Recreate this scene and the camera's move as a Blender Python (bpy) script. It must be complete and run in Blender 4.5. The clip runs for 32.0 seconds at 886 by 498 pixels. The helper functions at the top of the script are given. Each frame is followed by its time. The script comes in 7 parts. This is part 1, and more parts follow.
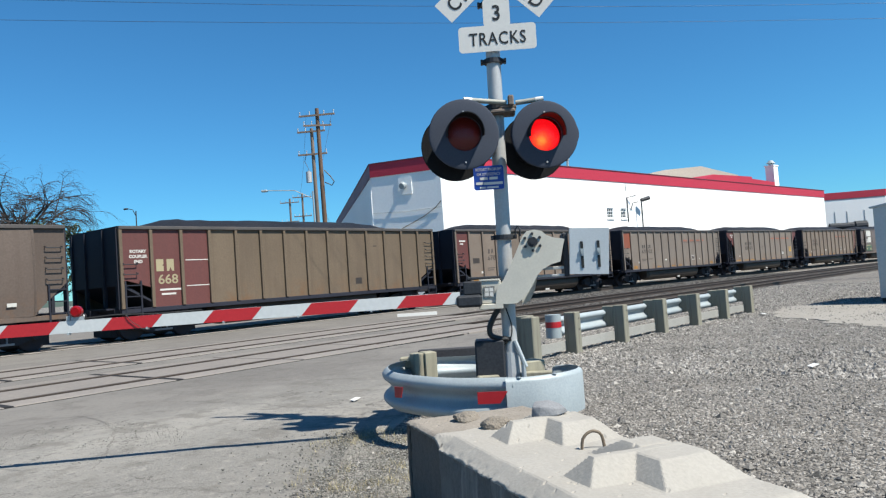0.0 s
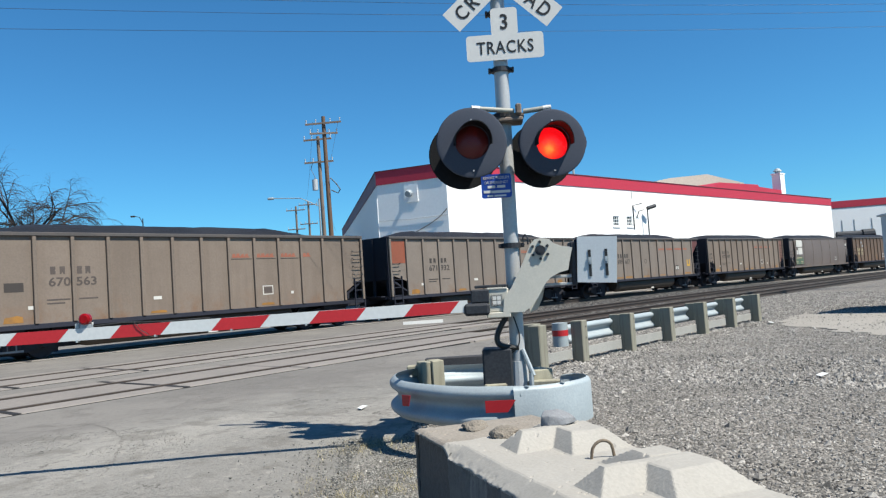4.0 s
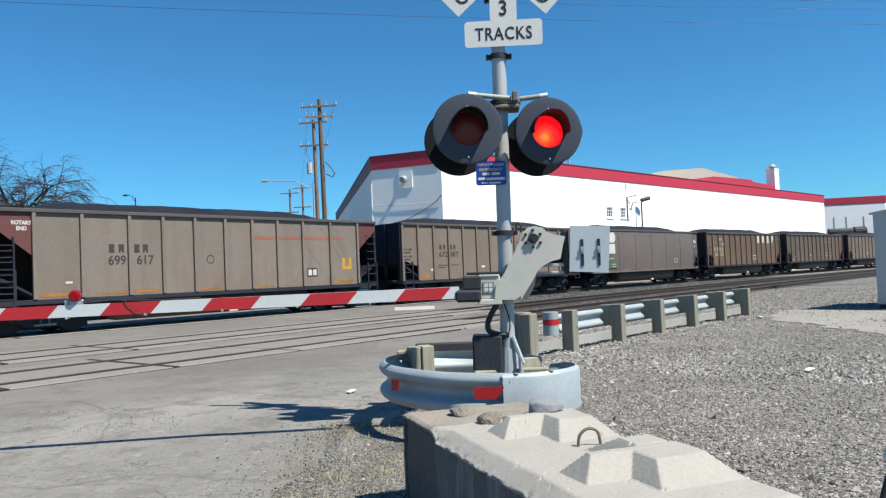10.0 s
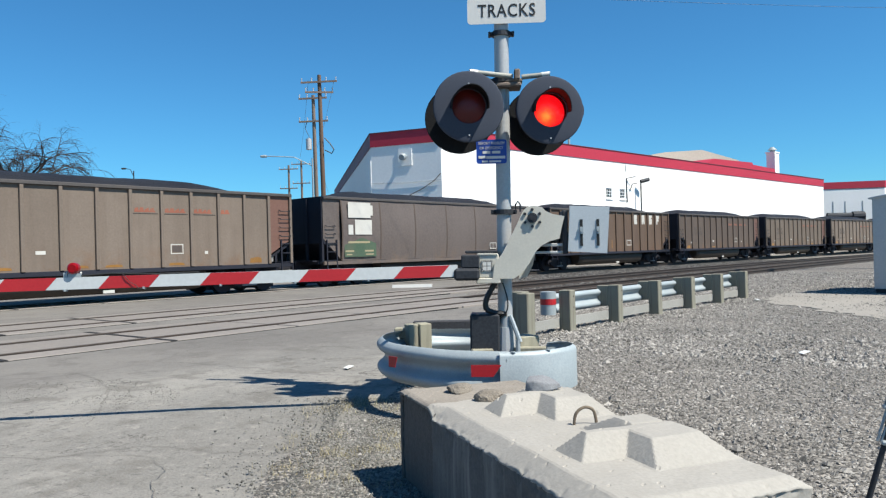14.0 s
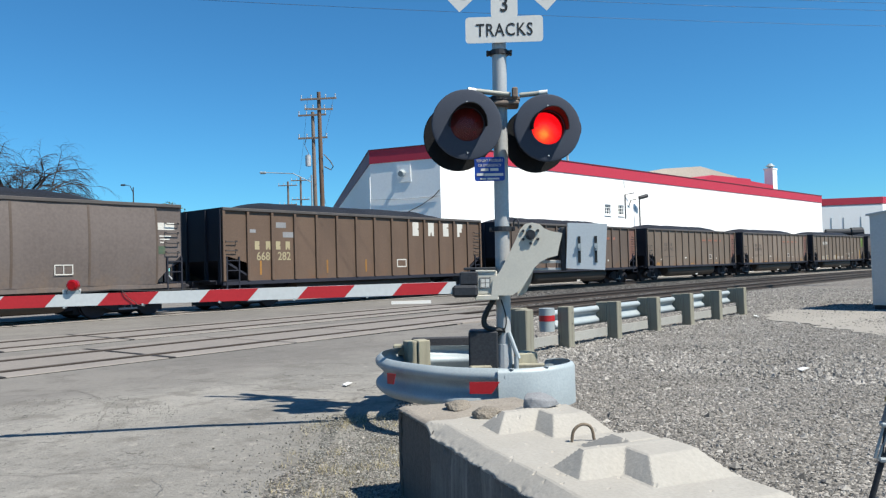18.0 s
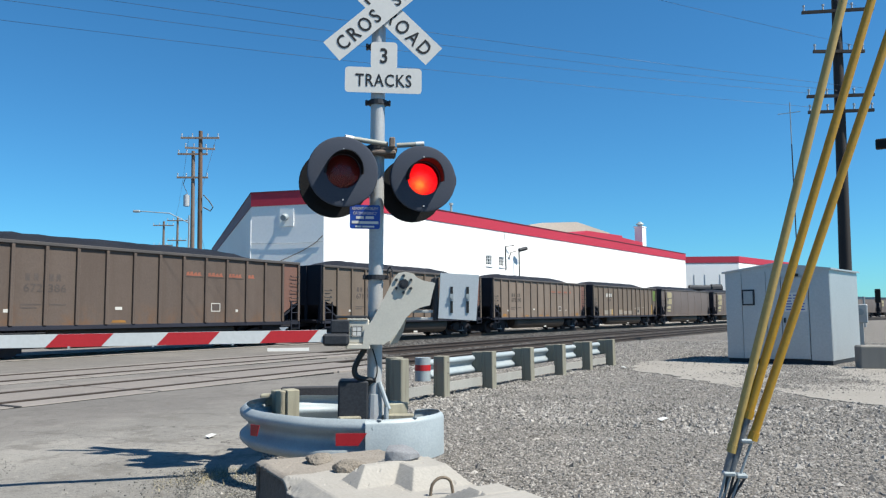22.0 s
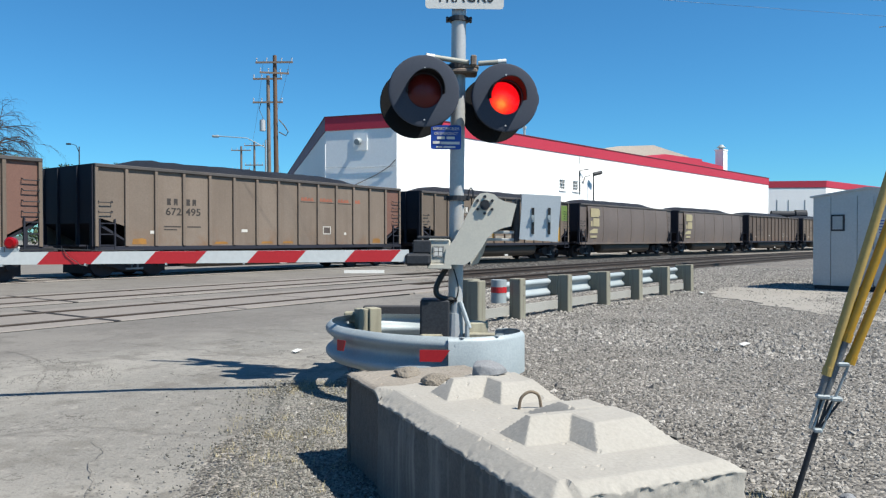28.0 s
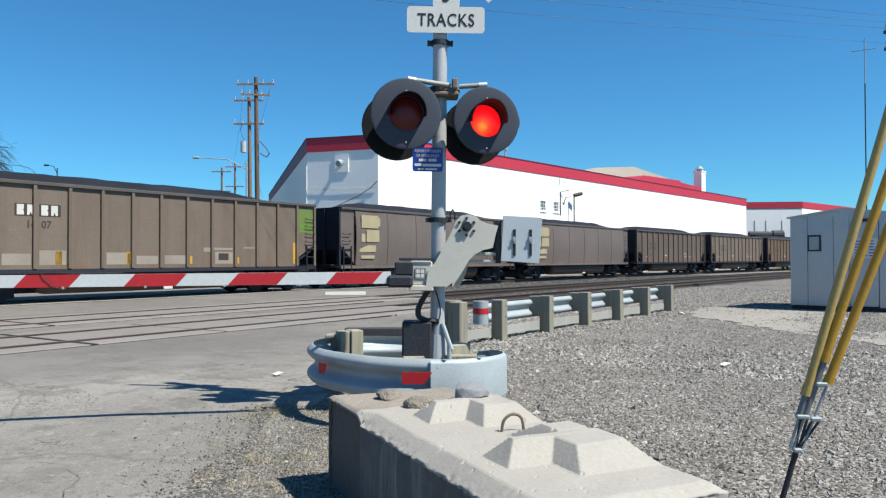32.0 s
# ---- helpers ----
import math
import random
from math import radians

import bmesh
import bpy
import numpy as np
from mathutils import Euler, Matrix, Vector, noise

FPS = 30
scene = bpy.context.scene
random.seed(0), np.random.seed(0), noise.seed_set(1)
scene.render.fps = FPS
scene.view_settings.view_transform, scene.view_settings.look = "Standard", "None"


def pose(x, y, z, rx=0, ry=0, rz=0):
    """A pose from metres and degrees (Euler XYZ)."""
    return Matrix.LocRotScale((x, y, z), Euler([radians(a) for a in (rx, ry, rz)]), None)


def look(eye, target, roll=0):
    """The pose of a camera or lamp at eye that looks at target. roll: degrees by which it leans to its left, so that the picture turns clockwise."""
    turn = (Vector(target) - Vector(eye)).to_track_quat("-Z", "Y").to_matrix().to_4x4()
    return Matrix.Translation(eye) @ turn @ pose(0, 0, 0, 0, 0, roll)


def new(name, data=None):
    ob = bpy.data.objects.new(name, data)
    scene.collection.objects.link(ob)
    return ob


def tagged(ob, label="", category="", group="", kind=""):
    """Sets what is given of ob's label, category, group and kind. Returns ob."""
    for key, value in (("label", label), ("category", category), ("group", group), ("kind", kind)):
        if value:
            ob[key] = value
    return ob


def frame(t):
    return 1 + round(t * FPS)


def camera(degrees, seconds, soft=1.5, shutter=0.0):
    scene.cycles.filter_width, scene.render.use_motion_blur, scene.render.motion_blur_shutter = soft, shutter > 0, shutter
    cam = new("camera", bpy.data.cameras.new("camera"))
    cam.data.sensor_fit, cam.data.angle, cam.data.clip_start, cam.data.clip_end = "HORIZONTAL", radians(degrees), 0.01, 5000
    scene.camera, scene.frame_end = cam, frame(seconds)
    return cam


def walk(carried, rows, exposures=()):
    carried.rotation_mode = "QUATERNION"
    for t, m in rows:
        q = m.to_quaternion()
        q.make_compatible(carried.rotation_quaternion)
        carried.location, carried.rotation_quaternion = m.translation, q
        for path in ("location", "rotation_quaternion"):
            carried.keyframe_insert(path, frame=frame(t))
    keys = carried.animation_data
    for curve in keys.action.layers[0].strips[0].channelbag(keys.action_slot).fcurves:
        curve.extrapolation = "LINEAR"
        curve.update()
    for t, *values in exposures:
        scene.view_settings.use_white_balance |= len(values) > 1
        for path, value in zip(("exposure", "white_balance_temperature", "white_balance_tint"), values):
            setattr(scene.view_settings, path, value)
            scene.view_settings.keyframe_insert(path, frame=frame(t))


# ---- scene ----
cam = camera(61.0, 32.0, soft=1.25)
PATH = [
    (0, (0.0038, -0.0085, 1.2766), (15.458, 12.661, 2.083), -3.98),
    (0.5, (0.0075, -0.0088, 1.278), (15.631, 12.46, 1.92), -4.51),
    (1, (0.0215, 0.0035, 1.2756), (15.575, 12.569, 1.726), -4.75),
    (1.5, (0.0202, 0.0108, 1.2769), (15.862, 12.217, 1.526), -4.74),
    (2, (0.0186, 0.0091, 1.2736), (15.93, 12.121, 1.665), -4.60),
    (2.5, (0.0053, 0.0095, 1.2766), (15.726, 12.352, 1.984), -4.17),
    (3, (-0.0029, 0.0125, 1.2768), (15.529, 12.581, 2.169), -3.87),
    (3.5, (-0.0061, 0.0065, 1.2817), (15.394, 12.727, 2.289), -4.03),
    (5.5, (-0.0119, 0.0003, 1.2816), (15.292, 12.838, 2.279), -3.67),
    (6, (-0.0085, 0.0008, 1.2827), (15.314, 12.818, 2.252), -3.92),
    (6.5, (-0.0059, 0.0038, 1.282), (15.26, 12.888, 2.258), -4.02),
    (7, (-0.0088, 0.0015, 1.2838), (15.2, 12.954, 2.239), -4.12),
    (7.5, (-0.0069, 0.0014, 1.2758), (15.142, 13.035, 2.066), -3.86),
    (8, (-0.012, -0.0034, 1.2735), (15.223, 12.937, 1.932), -3.34),
    (8.5, (-0.0109, 0.001, 1.2704), (15.302, 12.85, 1.925), -2.49),
    (9, (-0.0131, 0.0019, 1.2738), (15.421, 12.703, 1.965), -2.41),
    (9.5, (-0.0133, 0.0011, 1.2764), (15.476, 12.633, 1.982), -2.41),
    (10, (-0.0034, 0.0039, 1.2724), (15.473, 12.654, 1.939), -2.45),
    (10.5, (-0.0061, 0.0019, 1.2729), (15.464, 12.66, 1.942), -2.48),
    (11, (-0.005, 0.0029, 1.2718), (15.429, 12.706, 1.924), -2.24),
    (11.5, (-0.0103, 0.0054, 1.2706), (15.432, 12.7, 1.91), -1.89),
    (12, (-0.0075, 0.0132, 1.2691), (15.474, 12.661, 1.871), -1.65),
    (12.5, (-0.0116, 0.0108, 1.2675), (15.47, 12.658, 1.863), -1.54),
    (13, (-0.0123, 0.007, 1.2704), (15.455, 12.672, 1.868), -1.55),
    (13.5, (-0.0109, 0.005, 1.2705), (15.453, 12.676, 1.828), -1.64),
    (14, (-0.0063, 0.0092, 1.2697), (15.495, 12.646, 1.361), -1.59),
    (14.5, (-0.0056, 0.0117, 1.2681), (15.576, 12.55, 1.206), -1.47),
    (16.5, (-0.0144, 0.0065, 1.2691), (15.439, 12.701, 1.444), -1.44),
    (17, (-0.0194, 0.0012, 1.2725), (15.406, 12.728, 1.535), -1.48),
    (17.5, (-0.0227, -0.0038, 1.2735), (15.393, 12.731, 1.674), -1.57),
    (18, (-0.0209, -0.0089, 1.2753), (15.499, 12.595, 1.795), -1.60),
    (18.5, (-0.0228, -0.01, 1.2759), (15.556, 12.519, 1.832), -1.55),
    (19, (-0.0243, -0.0126, 1.2756), (15.566, 12.5, 1.891), -1.62),
    (19.5, (-0.0172, -0.013, 1.2725), (15.664, 12.39, 1.797), -1.67),
    (20, (-0.0092, -0.0113, 1.2694), (15.723, 12.329, 1.753), -1.64),
    (20.5, (-0.0023, -0.0055, 1.2699), (15.714, 12.354, 1.766), -1.70),
    (21, (-0.0007, -0.0135, 1.2776), (15.813, 12.208, 2.038), -1.95),
    (21.5, (0.0295, -0.0586, 1.282), (16.737, 10.814, 2.91), -1.66),
    (22, (0.0478, -0.0678, 1.2816), (17.27, 9.953, 3.01), -0.49),
    (22.5, (0.0342, -0.036, 1.2687), (17.083, 10.266, 3.059), 0.09),
    (23, (0.022, -0.0087, 1.259), (16.493, 11.223, 2.856), 0.53),
    (23.5, (0.0201, -0.0013, 1.2534), (16.19, 11.719, 2.329), 0.70),
    (24, (0.024, -0.0033, 1.256), (16.175, 11.782, 1.739), 0.07),
    (24.5, (0.0138, -0.0044, 1.253), (16.165, 11.791, 1.38), -0.03),
    (25, (0.0033, -0.0133, 1.2541), (16.152, 11.786, 1.233), -0.16),
    (25.5, (-0.0027, -0.0072, 1.2532), (16.137, 11.805, 1.164), 0.04),
    (27.5, (0.0065, 0.0103, 1.2491), (16.253, 11.668, 0.852), 0.33),
    (28, (0.0107, 0.0058, 1.2498), (16.262, 11.66, 0.99), -0.06),
    (28.5, (0.0071, 0.0009, 1.2534), (16.324, 11.565, 1.07), -0.24),
    (29, (0.0133, 0.0033, 1.2495), (16.393, 11.479, 1.134), -0.35),
    (29.5, (0.0129, 0.0009, 1.2505), (16.414, 11.446, 1.199), -0.33),
    (30, (0.0084, 0.0025, 1.2518), (16.434, 11.413, 1.307), -0.39),
    (30.5, (0.005, -0.0001, 1.2569), (16.434, 11.404, 1.431), -0.32),
    (31, (0.0088, 0.003, 1.2531), (16.529, 11.274, 1.471), -0.30),
    (31.5, (0.0032, 0.0023, 1.2538), (16.526, 11.268, 1.495), -0.24),
    (32, (0.0027, 0.0035, 1.2557), (16.535, 11.255, 1.554), -0.22),
]
walk(cam, [(t, look(eye, target, roll)) for t, eye, target, roll in PATH])

# ---- light ----
SUN_DIR = Vector((0.115, -0.705, 1.0)).normalized()
world = bpy.data.worlds.new("sky")
scene.world = world
world.use_nodes = True
wn = world.node_tree.nodes
sky = wn.new("ShaderNodeTexSky")
sky.sky_type = 'NISHITA'
sky.sun_disc = False
sky.sun_elevation = math.asin(SUN_DIR.z)
sky.sun_rotation = math.atan2(SUN_DIR.x, SUN_DIR.y)
sky.altitude = 600
sky.air_density = 1.0
sky.dust_density = 0.2
sky.ozone_density = 3.0
wn["Background"].inputs["Strength"].default_value = 0.071
tint = wn.new("ShaderNodeMix")
tint.data_type, tint.blend_type = 'RGBA', 'MULTIPLY'
tint.inputs["Factor"].default_value = 1.0
tint.inputs["B"].default_value = (0.36, 0.89, 1.16, 1)
world.node_tree.links.new(sky.outputs[0], tint.inputs["A"])
world.node_tree.links.new(tint.outputs["Result"], wn["Background"].inputs[0])
sun = new("sun", bpy.data.lights.new("sun", "SUN"))
sun.data.energy = 4.95
sun.data.angle = radians(0.55)
sun.data.color = (0.99, 0.95, 0.85)
sun.matrix_world = look(SUN_DIR * 200, (0, 0, 0))
scene.view_settings.exposure = 0.745


# ---- materials ----
def material(name, color, rough=0.6, metal=0.0, scale=6.0, vary=0.25, bump=0.15, stain=0.0, stain_color=(0.05, 0.04, 0.03), streak=0.0,
             glow=None, power=0.0, per_object=0.0, grain=None, spec=0.5):
    """A weathered surface: two scales of tone, an optional stain layer, vertical streaks, and fine relief."""
    m = bpy.data.materials.new(name)
    m.use_nodes = True
    nt = m.node_tree
    n, l = nt.nodes, nt.links
    b = n["Principled BSDF"]
    b.inputs["Roughness"].default_value = rough
    b.inputs["Metallic"].default_value = metal
    b.inputs["Specular IOR Level"].default_value = spec
    tc = n.new("ShaderNodeTexCoord")
    big = n.new("ShaderNodeTexNoise")
    big.inputs["Scale"].default_value = scale * 0.12
    big.inputs["Detail"].default_value = 5
    fine = n.new("ShaderNodeTexNoise")
    fine.inputs["Scale"].default_value = grain or scale * 8
    fine.inputs["Detail"].default_value = 6
    for t in (big, fine):
        l.new(tc.outputs["Object"], t.inputs["Vector"])
    add = n.new("ShaderNodeMath")
    add.operation = 'ADD'
    l.new(big.outputs[0], add.inputs[0])
    l.new(fine.outputs[0], add.inputs[1])
    mr = n.new("ShaderNodeMapRange")
    mr.inputs[1].default_value, mr.inputs[2].default_value = 0.7, 1.3
    mr.inputs[3].default_value, mr.inputs[4].default_value = 1 - vary, 1 + vary
    l.new(add.outputs[0], mr.inputs[0])
    tone = mr.outputs[0]
    if per_object:
        oi = n.new("ShaderNodeObjectInfo")
        pr = n.new("ShaderNodeMapRange")
        pr.inputs[3].default_value, pr.inputs[4].default_value = 1 - per_object, 1 + per_object
        l.new(oi.outputs["Random"], pr.inputs[0])
        mu = n.new("ShaderNodeMath")
        mu.operation = 'MULTIPLY'
        l.new(tone, mu.inputs[0])
        l.new(pr.outputs[0], mu.inputs[1])
        tone = mu.outputs[0]
    vm = n.new("ShaderNodeVectorMath")
    vm.operation = 'SCALE'
    vm.inputs[0].default_value = color
    l.new(tone, vm.inputs["Scale"])
    col = vm.outputs[0]
    for amount, stretch in ((stain, (1, 1, 1)), (streak, (1, 1, 0.06))):
        if amount:
            mp = n.new("ShaderNodeMapping")
            mp.inputs["Scale"].default_value = stretch
            l.new(tc.outputs["Object"], mp.inputs[0])
            st = n.new("ShaderNodeTexNoise")
            st.inputs["Scale"].default_value = scale * (0.5 if stretch[2] == 1 else 1.2)
            st.inputs["Detail"].default_value = 8
            st.inputs["Roughness"].default_value = 0.65
            l.new(mp.outputs[0], st.inputs["Vector"])
            sr = n.new("ShaderNodeMapRange")
            sr.inputs[1].default_value, sr.inputs[2].default_value = 0.48, 0.72
            sr.inputs[4].default_value = amount
            l.new(st.outputs[0], sr.inputs[0])
            mx = n.new("ShaderNodeMix")
            mx.data_type = 'RGBA'
            mx.inputs["B"].default_value = (*stain_color, 1)
            l.new(sr.outputs[0], mx.inputs["Factor"])
            l.new(col, mx.inputs["A"])
            col = mx.outputs["Result"]
    l.new(col, b.inputs["Base Color"])
    if bump:
        bp = n.new("ShaderNodeBump")
        bp.inputs["Strength"].default_value = bump
        bp.inputs["Distance"].default_value = 0.02
        l.new(fine.outputs[0], bp.inputs["Height"])
        l.new(bp.outputs[0], b.inputs["Normal"])
    if glow:
        b.inputs["Emission Color"].default_value = (*glow, 1)
        b.inputs["Emission Strength"].default_value = power
    return m


M = {
    "gravel": material("gravel_stone", (0.254, 0.238, 0.217), 0.9, scale=8, vary=0.25, per_object=0.0, bump=0.3),
    "panel": material("crossing_panel_concrete", (0.1963, 0.1759, 0.1581), 0.85, scale=2, vary=0.18, bump=0.3, stain=0.4, stain_color=(0.1182, 0.1122, 0.1062)),
    "rubber": material("flangeway_rubber", (0.0244, 0.0244, 0.0258), 0.8, scale=4, spec=0.15),
    "rail": material("rail_steel", (0.0348, 0.0264, 0.0223), 0.7, metal=0.1, scale=6, stain=0.3, stain_color=(0.071, 0.0355, 0.0178)),
    "railhead": material("dull_rail_head", (0.0769, 0.0621, 0.0532), 0.6, metal=0.3, scale=6, vary=0.1, bump=0.03),
    "ballast": material("ballast_stone", (0.0918, 0.0867, 0.0824), 0.95, scale=9, vary=0.4, bump=0.9, grain=25),
    "tie": material("tie_wood", (0.0769, 0.0651, 0.0562), 0.9, scale=5, vary=0.3),
    "galv": material("galvanised_steel", (0.285, 0.325, 0.343), 0.55, metal=0.15, scale=9, vary=0.12, bump=0.05, stain=0.35, stain_color=(0.39, 0.43, 0.45)),
    "alum": material("aluminium_paint", (0.391, 0.3995, 0.4037), 0.45, metal=0.2, scale=7, vary=0.1, bump=0.05, stain=0.15, stain_color=(0.2363, 0.2363, 0.2363)),
    "casting": material("grey_cast_housing", (0.51, 0.4887, 0.425), 0.5, metal=0.0, scale=8, vary=0.08, bump=0.03, stain=0.2, stain_color=(0.2635, 0.2635, 0.2499)),
    "darksteel": material("dark_steel", (0.0457, 0.0489, 0.0555), 0.55, metal=0.4, scale=7, bump=0.03, spec=0.15),
    "black": material("matt_black_paint", (0.00924, 0.00966, 0.0109), 0.55, scale=8, vary=0.15, spec=0.15),
    "disc": material("background_disc_paint", (0.056, 0.064, 0.084), 0.6, scale=9, vary=0.08, bump=0.0, spec=0.02),
    "white": material("white_reflective_sheet", (0.595, 0.5865, 0.5567), 0.4, scale=5, vary=0.04, bump=0.03, stain=0.1, stain_color=(0.4462, 0.4462, 0.4309)),
    "red": material("red_reflective_sheet", (0.3825, 0.0153, 0.0204), 0.4, scale=5, vary=0.1, bump=0.03),
    "ink": material("black_sign_ink", (0.0104, 0.0104, 0.0104), 0.5, scale=5, vary=0.05, bump=0.0),
    "blue": material("blue_sign_sheet", (0.008, 0.05, 0.32), 0.4, scale=5, vary=0.06, bump=0.02),
    "concrete": material("block_concrete", (0.312, 0.294, 0.264), 0.9, scale=2.2, vary=0.10, bump=0.12, stain=0.22, stain_color=(0.2372, 0.2167, 0.1836), streak=0.25, grain=70),
    # Block's left side: pale run streaks on a base darkened for its shade.
    "streaked_shade": material("shaded_streaked_concrete", (0.105, 0.102, 0.096), 0.92, scale=9, vary=0.2, bump=0.2, stain=0.2, stain_color=(0.2805, 0.2677, 0.2465), streak=0.9, grain=60),
    "belly": material("hopper_belly_paint", (0.051, 0.0399, 0.0331), 0.65, scale=3, vary=0.25, bump=0.05, stain=0.4, stain_color=(0.04, 0.032, 0.027), spec=0.3),
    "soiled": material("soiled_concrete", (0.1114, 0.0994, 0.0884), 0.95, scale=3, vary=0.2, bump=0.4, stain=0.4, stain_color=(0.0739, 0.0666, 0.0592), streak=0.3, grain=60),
    "palepost": material("pale_post_wood", (0.289, 0.272, 0.204), 0.85, scale=14, vary=0.12, bump=0.08, streak=0.75, stain_color=(0.1623, 0.1403, 0.1037)),
    "amber": material("dull_amber_reflector", (0.2516, 0.1182, 0.0222), 0.5, scale=9, vary=0.3, bump=0.02, stain=0.5, stain_color=(0.1182, 0.0739, 0.0444)),
    "grit": material("road_grit_stone", (0.17, 0.164, 0.147), 0.9, scale=8, vary=0.25, bump=0.3),
    "crack": material("road_crack_fill", (0.125, 0.116, 0.103), 0.95, scale=6, vary=0.3),
    "mudtop": material("muddy_concrete", (0.215, 0.19, 0.16), 0.95, scale=7, vary=0.2, bump=0.3, stain=0.5, stain_color=(0.15, 0.125, 0.1), grain=60),
    "dirt": material("dirt_clod", (0.19, 0.165, 0.135), 0.95, scale=12, vary=0.3, bump=0.6),
    "rock": material("grey_rock", (0.19, 0.195, 0.205), 0.85, scale=14, vary=0.2, bump=0.12),
    "post": material("weathered_post_wood", (0.205, 0.197, 0.155), 0.85, scale=14, vary=0.12, bump=0.08, streak=0.8, stain_color=(0.1062, 0.0918, 0.068)),
    "car_tan": material("car_tan_paint", (0.1623, 0.1292, 0.1045), 0.62, scale=2.2, vary=0.14, bump=0.08, stain=0.35, stain_color=(0.1105, 0.0833, 0.0638), streak=0.45, per_object=0.07, spec=0.3),
    "car_brown": material("car_brown_paint", (0.1003, 0.0633, 0.042), 0.62, scale=2.2, vary=0.16, bump=0.08, stain=0.4, stain_color=(0.0646, 0.04, 0.0271), streak=0.4),
    "car_alum": material("car_dull_paint", (0.098, 0.078, 0.07), 0.6, scale=1.5, vary=0.2, bump=0.05, stain=0.4, stain_color=(0.128, 0.104, 0.094), streak=0.45),
    "car_maroon": material("car_maroon_paint", (0.1003, 0.0308, 0.0266), 0.6, scale=2.5, vary=0.15, bump=0.08, streak=0.3, stain_color=(0.0651, 0.0296, 0.0248)),
    "car_grey": material("car_grey_tan_paint", (0.1666, 0.1394, 0.1182), 0.62, scale=2.2, vary=0.14, bump=0.08, stain=0.35, stain_color=(0.1105, 0.0909, 0.0765), streak=0.45, per_object=0.07, spec=0.3),
    "car_umber": material("car_umber_paint", (0.0952, 0.0723, 0.0595), 0.62, scale=2.2, vary=0.16, bump=0.08, stain=0.4, stain_color=(0.0723, 0.051, 0.0399), streak=0.5, per_object=0.07, spec=0.3),
    "car_dun": material("car_dun_paint", (0.1292, 0.102, 0.0808), 0.62, scale=2.2, vary=0.15, bump=0.08, stain=0.4, stain_color=(0.0935, 0.0697, 0.0527), streak=0.5, per_object=0.07, spec=0.3),
    "stencil_faint": material("worn_stencil", (0.0638, 0.0493, 0.0425), 0.6, scale=9, vary=0.3, stain=0.6, stain_color=(0.102, 0.0782, 0.0638)),
    "car_chord": material("car_top_chord_steel", (0.0723, 0.0663, 0.0646), 0.6, scale=3, vary=0.2, bump=0.05, stain=0.4, stain_color=(0.1105, 0.085, 0.0723), spec=0.3),
    "car_orange": material("car_orange_paint", (0.2133, 0.0592, 0.0296), 0.6, scale=2.5, vary=0.15, streak=0.3, stain_color=(0.1479, 0.071, 0.0414)),
    "car_green": material("car_green_paint", (0.0978, 0.153, 0.0298), 0.6, scale=2.5, vary=0.15, streak=0.3, stain_color=(0.1062, 0.1182, 0.0414)),
    # Black underframe steel; on the end walls this colour holds their shade.
    "car_black": material("car_black_and_shaded_steel", (0.021, 0.023, 0.033), 0.7, scale=3, vary=0.3, bump=0.1, stain=0.3, stain_color=(0.0278, 0.023, 0.0195), spec=0.15),
    "truck": material("truck_cast_steel", (0.026, 0.026, 0.032), 0.75, scale=5, vary=0.3, stain=0.4, stain_color=(0.0348, 0.0264, 0.0209), spec=0.15),
    "coal": material("coal", (0.017, 0.018, 0.022), 0.6, scale=6, vary=0.4, bump=1.0, grain=22, spec=0.15),
    "stencil": material("white_stencil", (0.4819, 0.4684, 0.4335), 0.6, scale=9, vary=0.15),
    "stencil_dark": material("dark_stencil", (0.0313, 0.0244, 0.0209), 0.6, scale=9, vary=0.15),
    "stencil_cream": material("cream_stencil", (0.2958, 0.2541, 0.1538), 0.6, scale=9, vary=0.15),
    "stencil_red": material("faded_red_stencil", (0.2465, 0.0808, 0.0467), 0.6, scale=6, vary=0.25, stain=0.45, stain_color=(0.1538, 0.0944, 0.0651)),
    "yellow": material("yellow_plastic", (0.4275, 0.2363, 0.0187), 0.5, scale=6, vary=0.12, bump=0.04, stain=0.12, stain_color=(0.2363, 0.1479, 0.0355)),
    "wall": material("white_masonry_paint", (0.80, 0.80, 0.785), 0.8, scale=0.8, vary=0.05, bump=0.1, stain=0.12, stain_color=(0.7, 0.7, 0.685), grain=6),
    "trim": material("red_parapet_paint", (0.40, 0.02, 0.045), 0.6, scale=0.9, vary=0.08, bump=0.05, grain=6),
    "roof": material("tan_roof", (0.52, 0.45, 0.385), 0.85, scale=0.6, vary=0.12),
    "glass": material("dark_window_glass", (0.0209, 0.0244, 0.0278), 0.1, scale=2, vary=0.1, bump=0.0),
    "polewood": material("pole_wood", (0.1182, 0.0739, 0.0503), 0.9, scale=3, vary=0.25, streak=0.4, stain_color=(0.0592, 0.0384, 0.0266)),
    "polegrey": material("pole_wood_grey", (0.1658, 0.13, 0.1062), 0.9, scale=3, vary=0.25, streak=0.4, stain_color=(0.0944, 0.071, 0.0592)),
    "poledark": material("creosoted_pole_wood", (0.0209, 0.0188, 0.0188), 0.85, scale=3, vary=0.25),
    "wire": material("overhead_wire", (0.06, 0.085, 0.12), 0.45, metal=0.4, scale=2, bump=0.0),
    "insul": material("grey_insulator", (0.408, 0.4284, 0.4488), 0.35, scale=4, vary=0.1),
    "bark": material("bark", (0.037, 0.03, 0.028), 0.9, scale=5, vary=0.3),
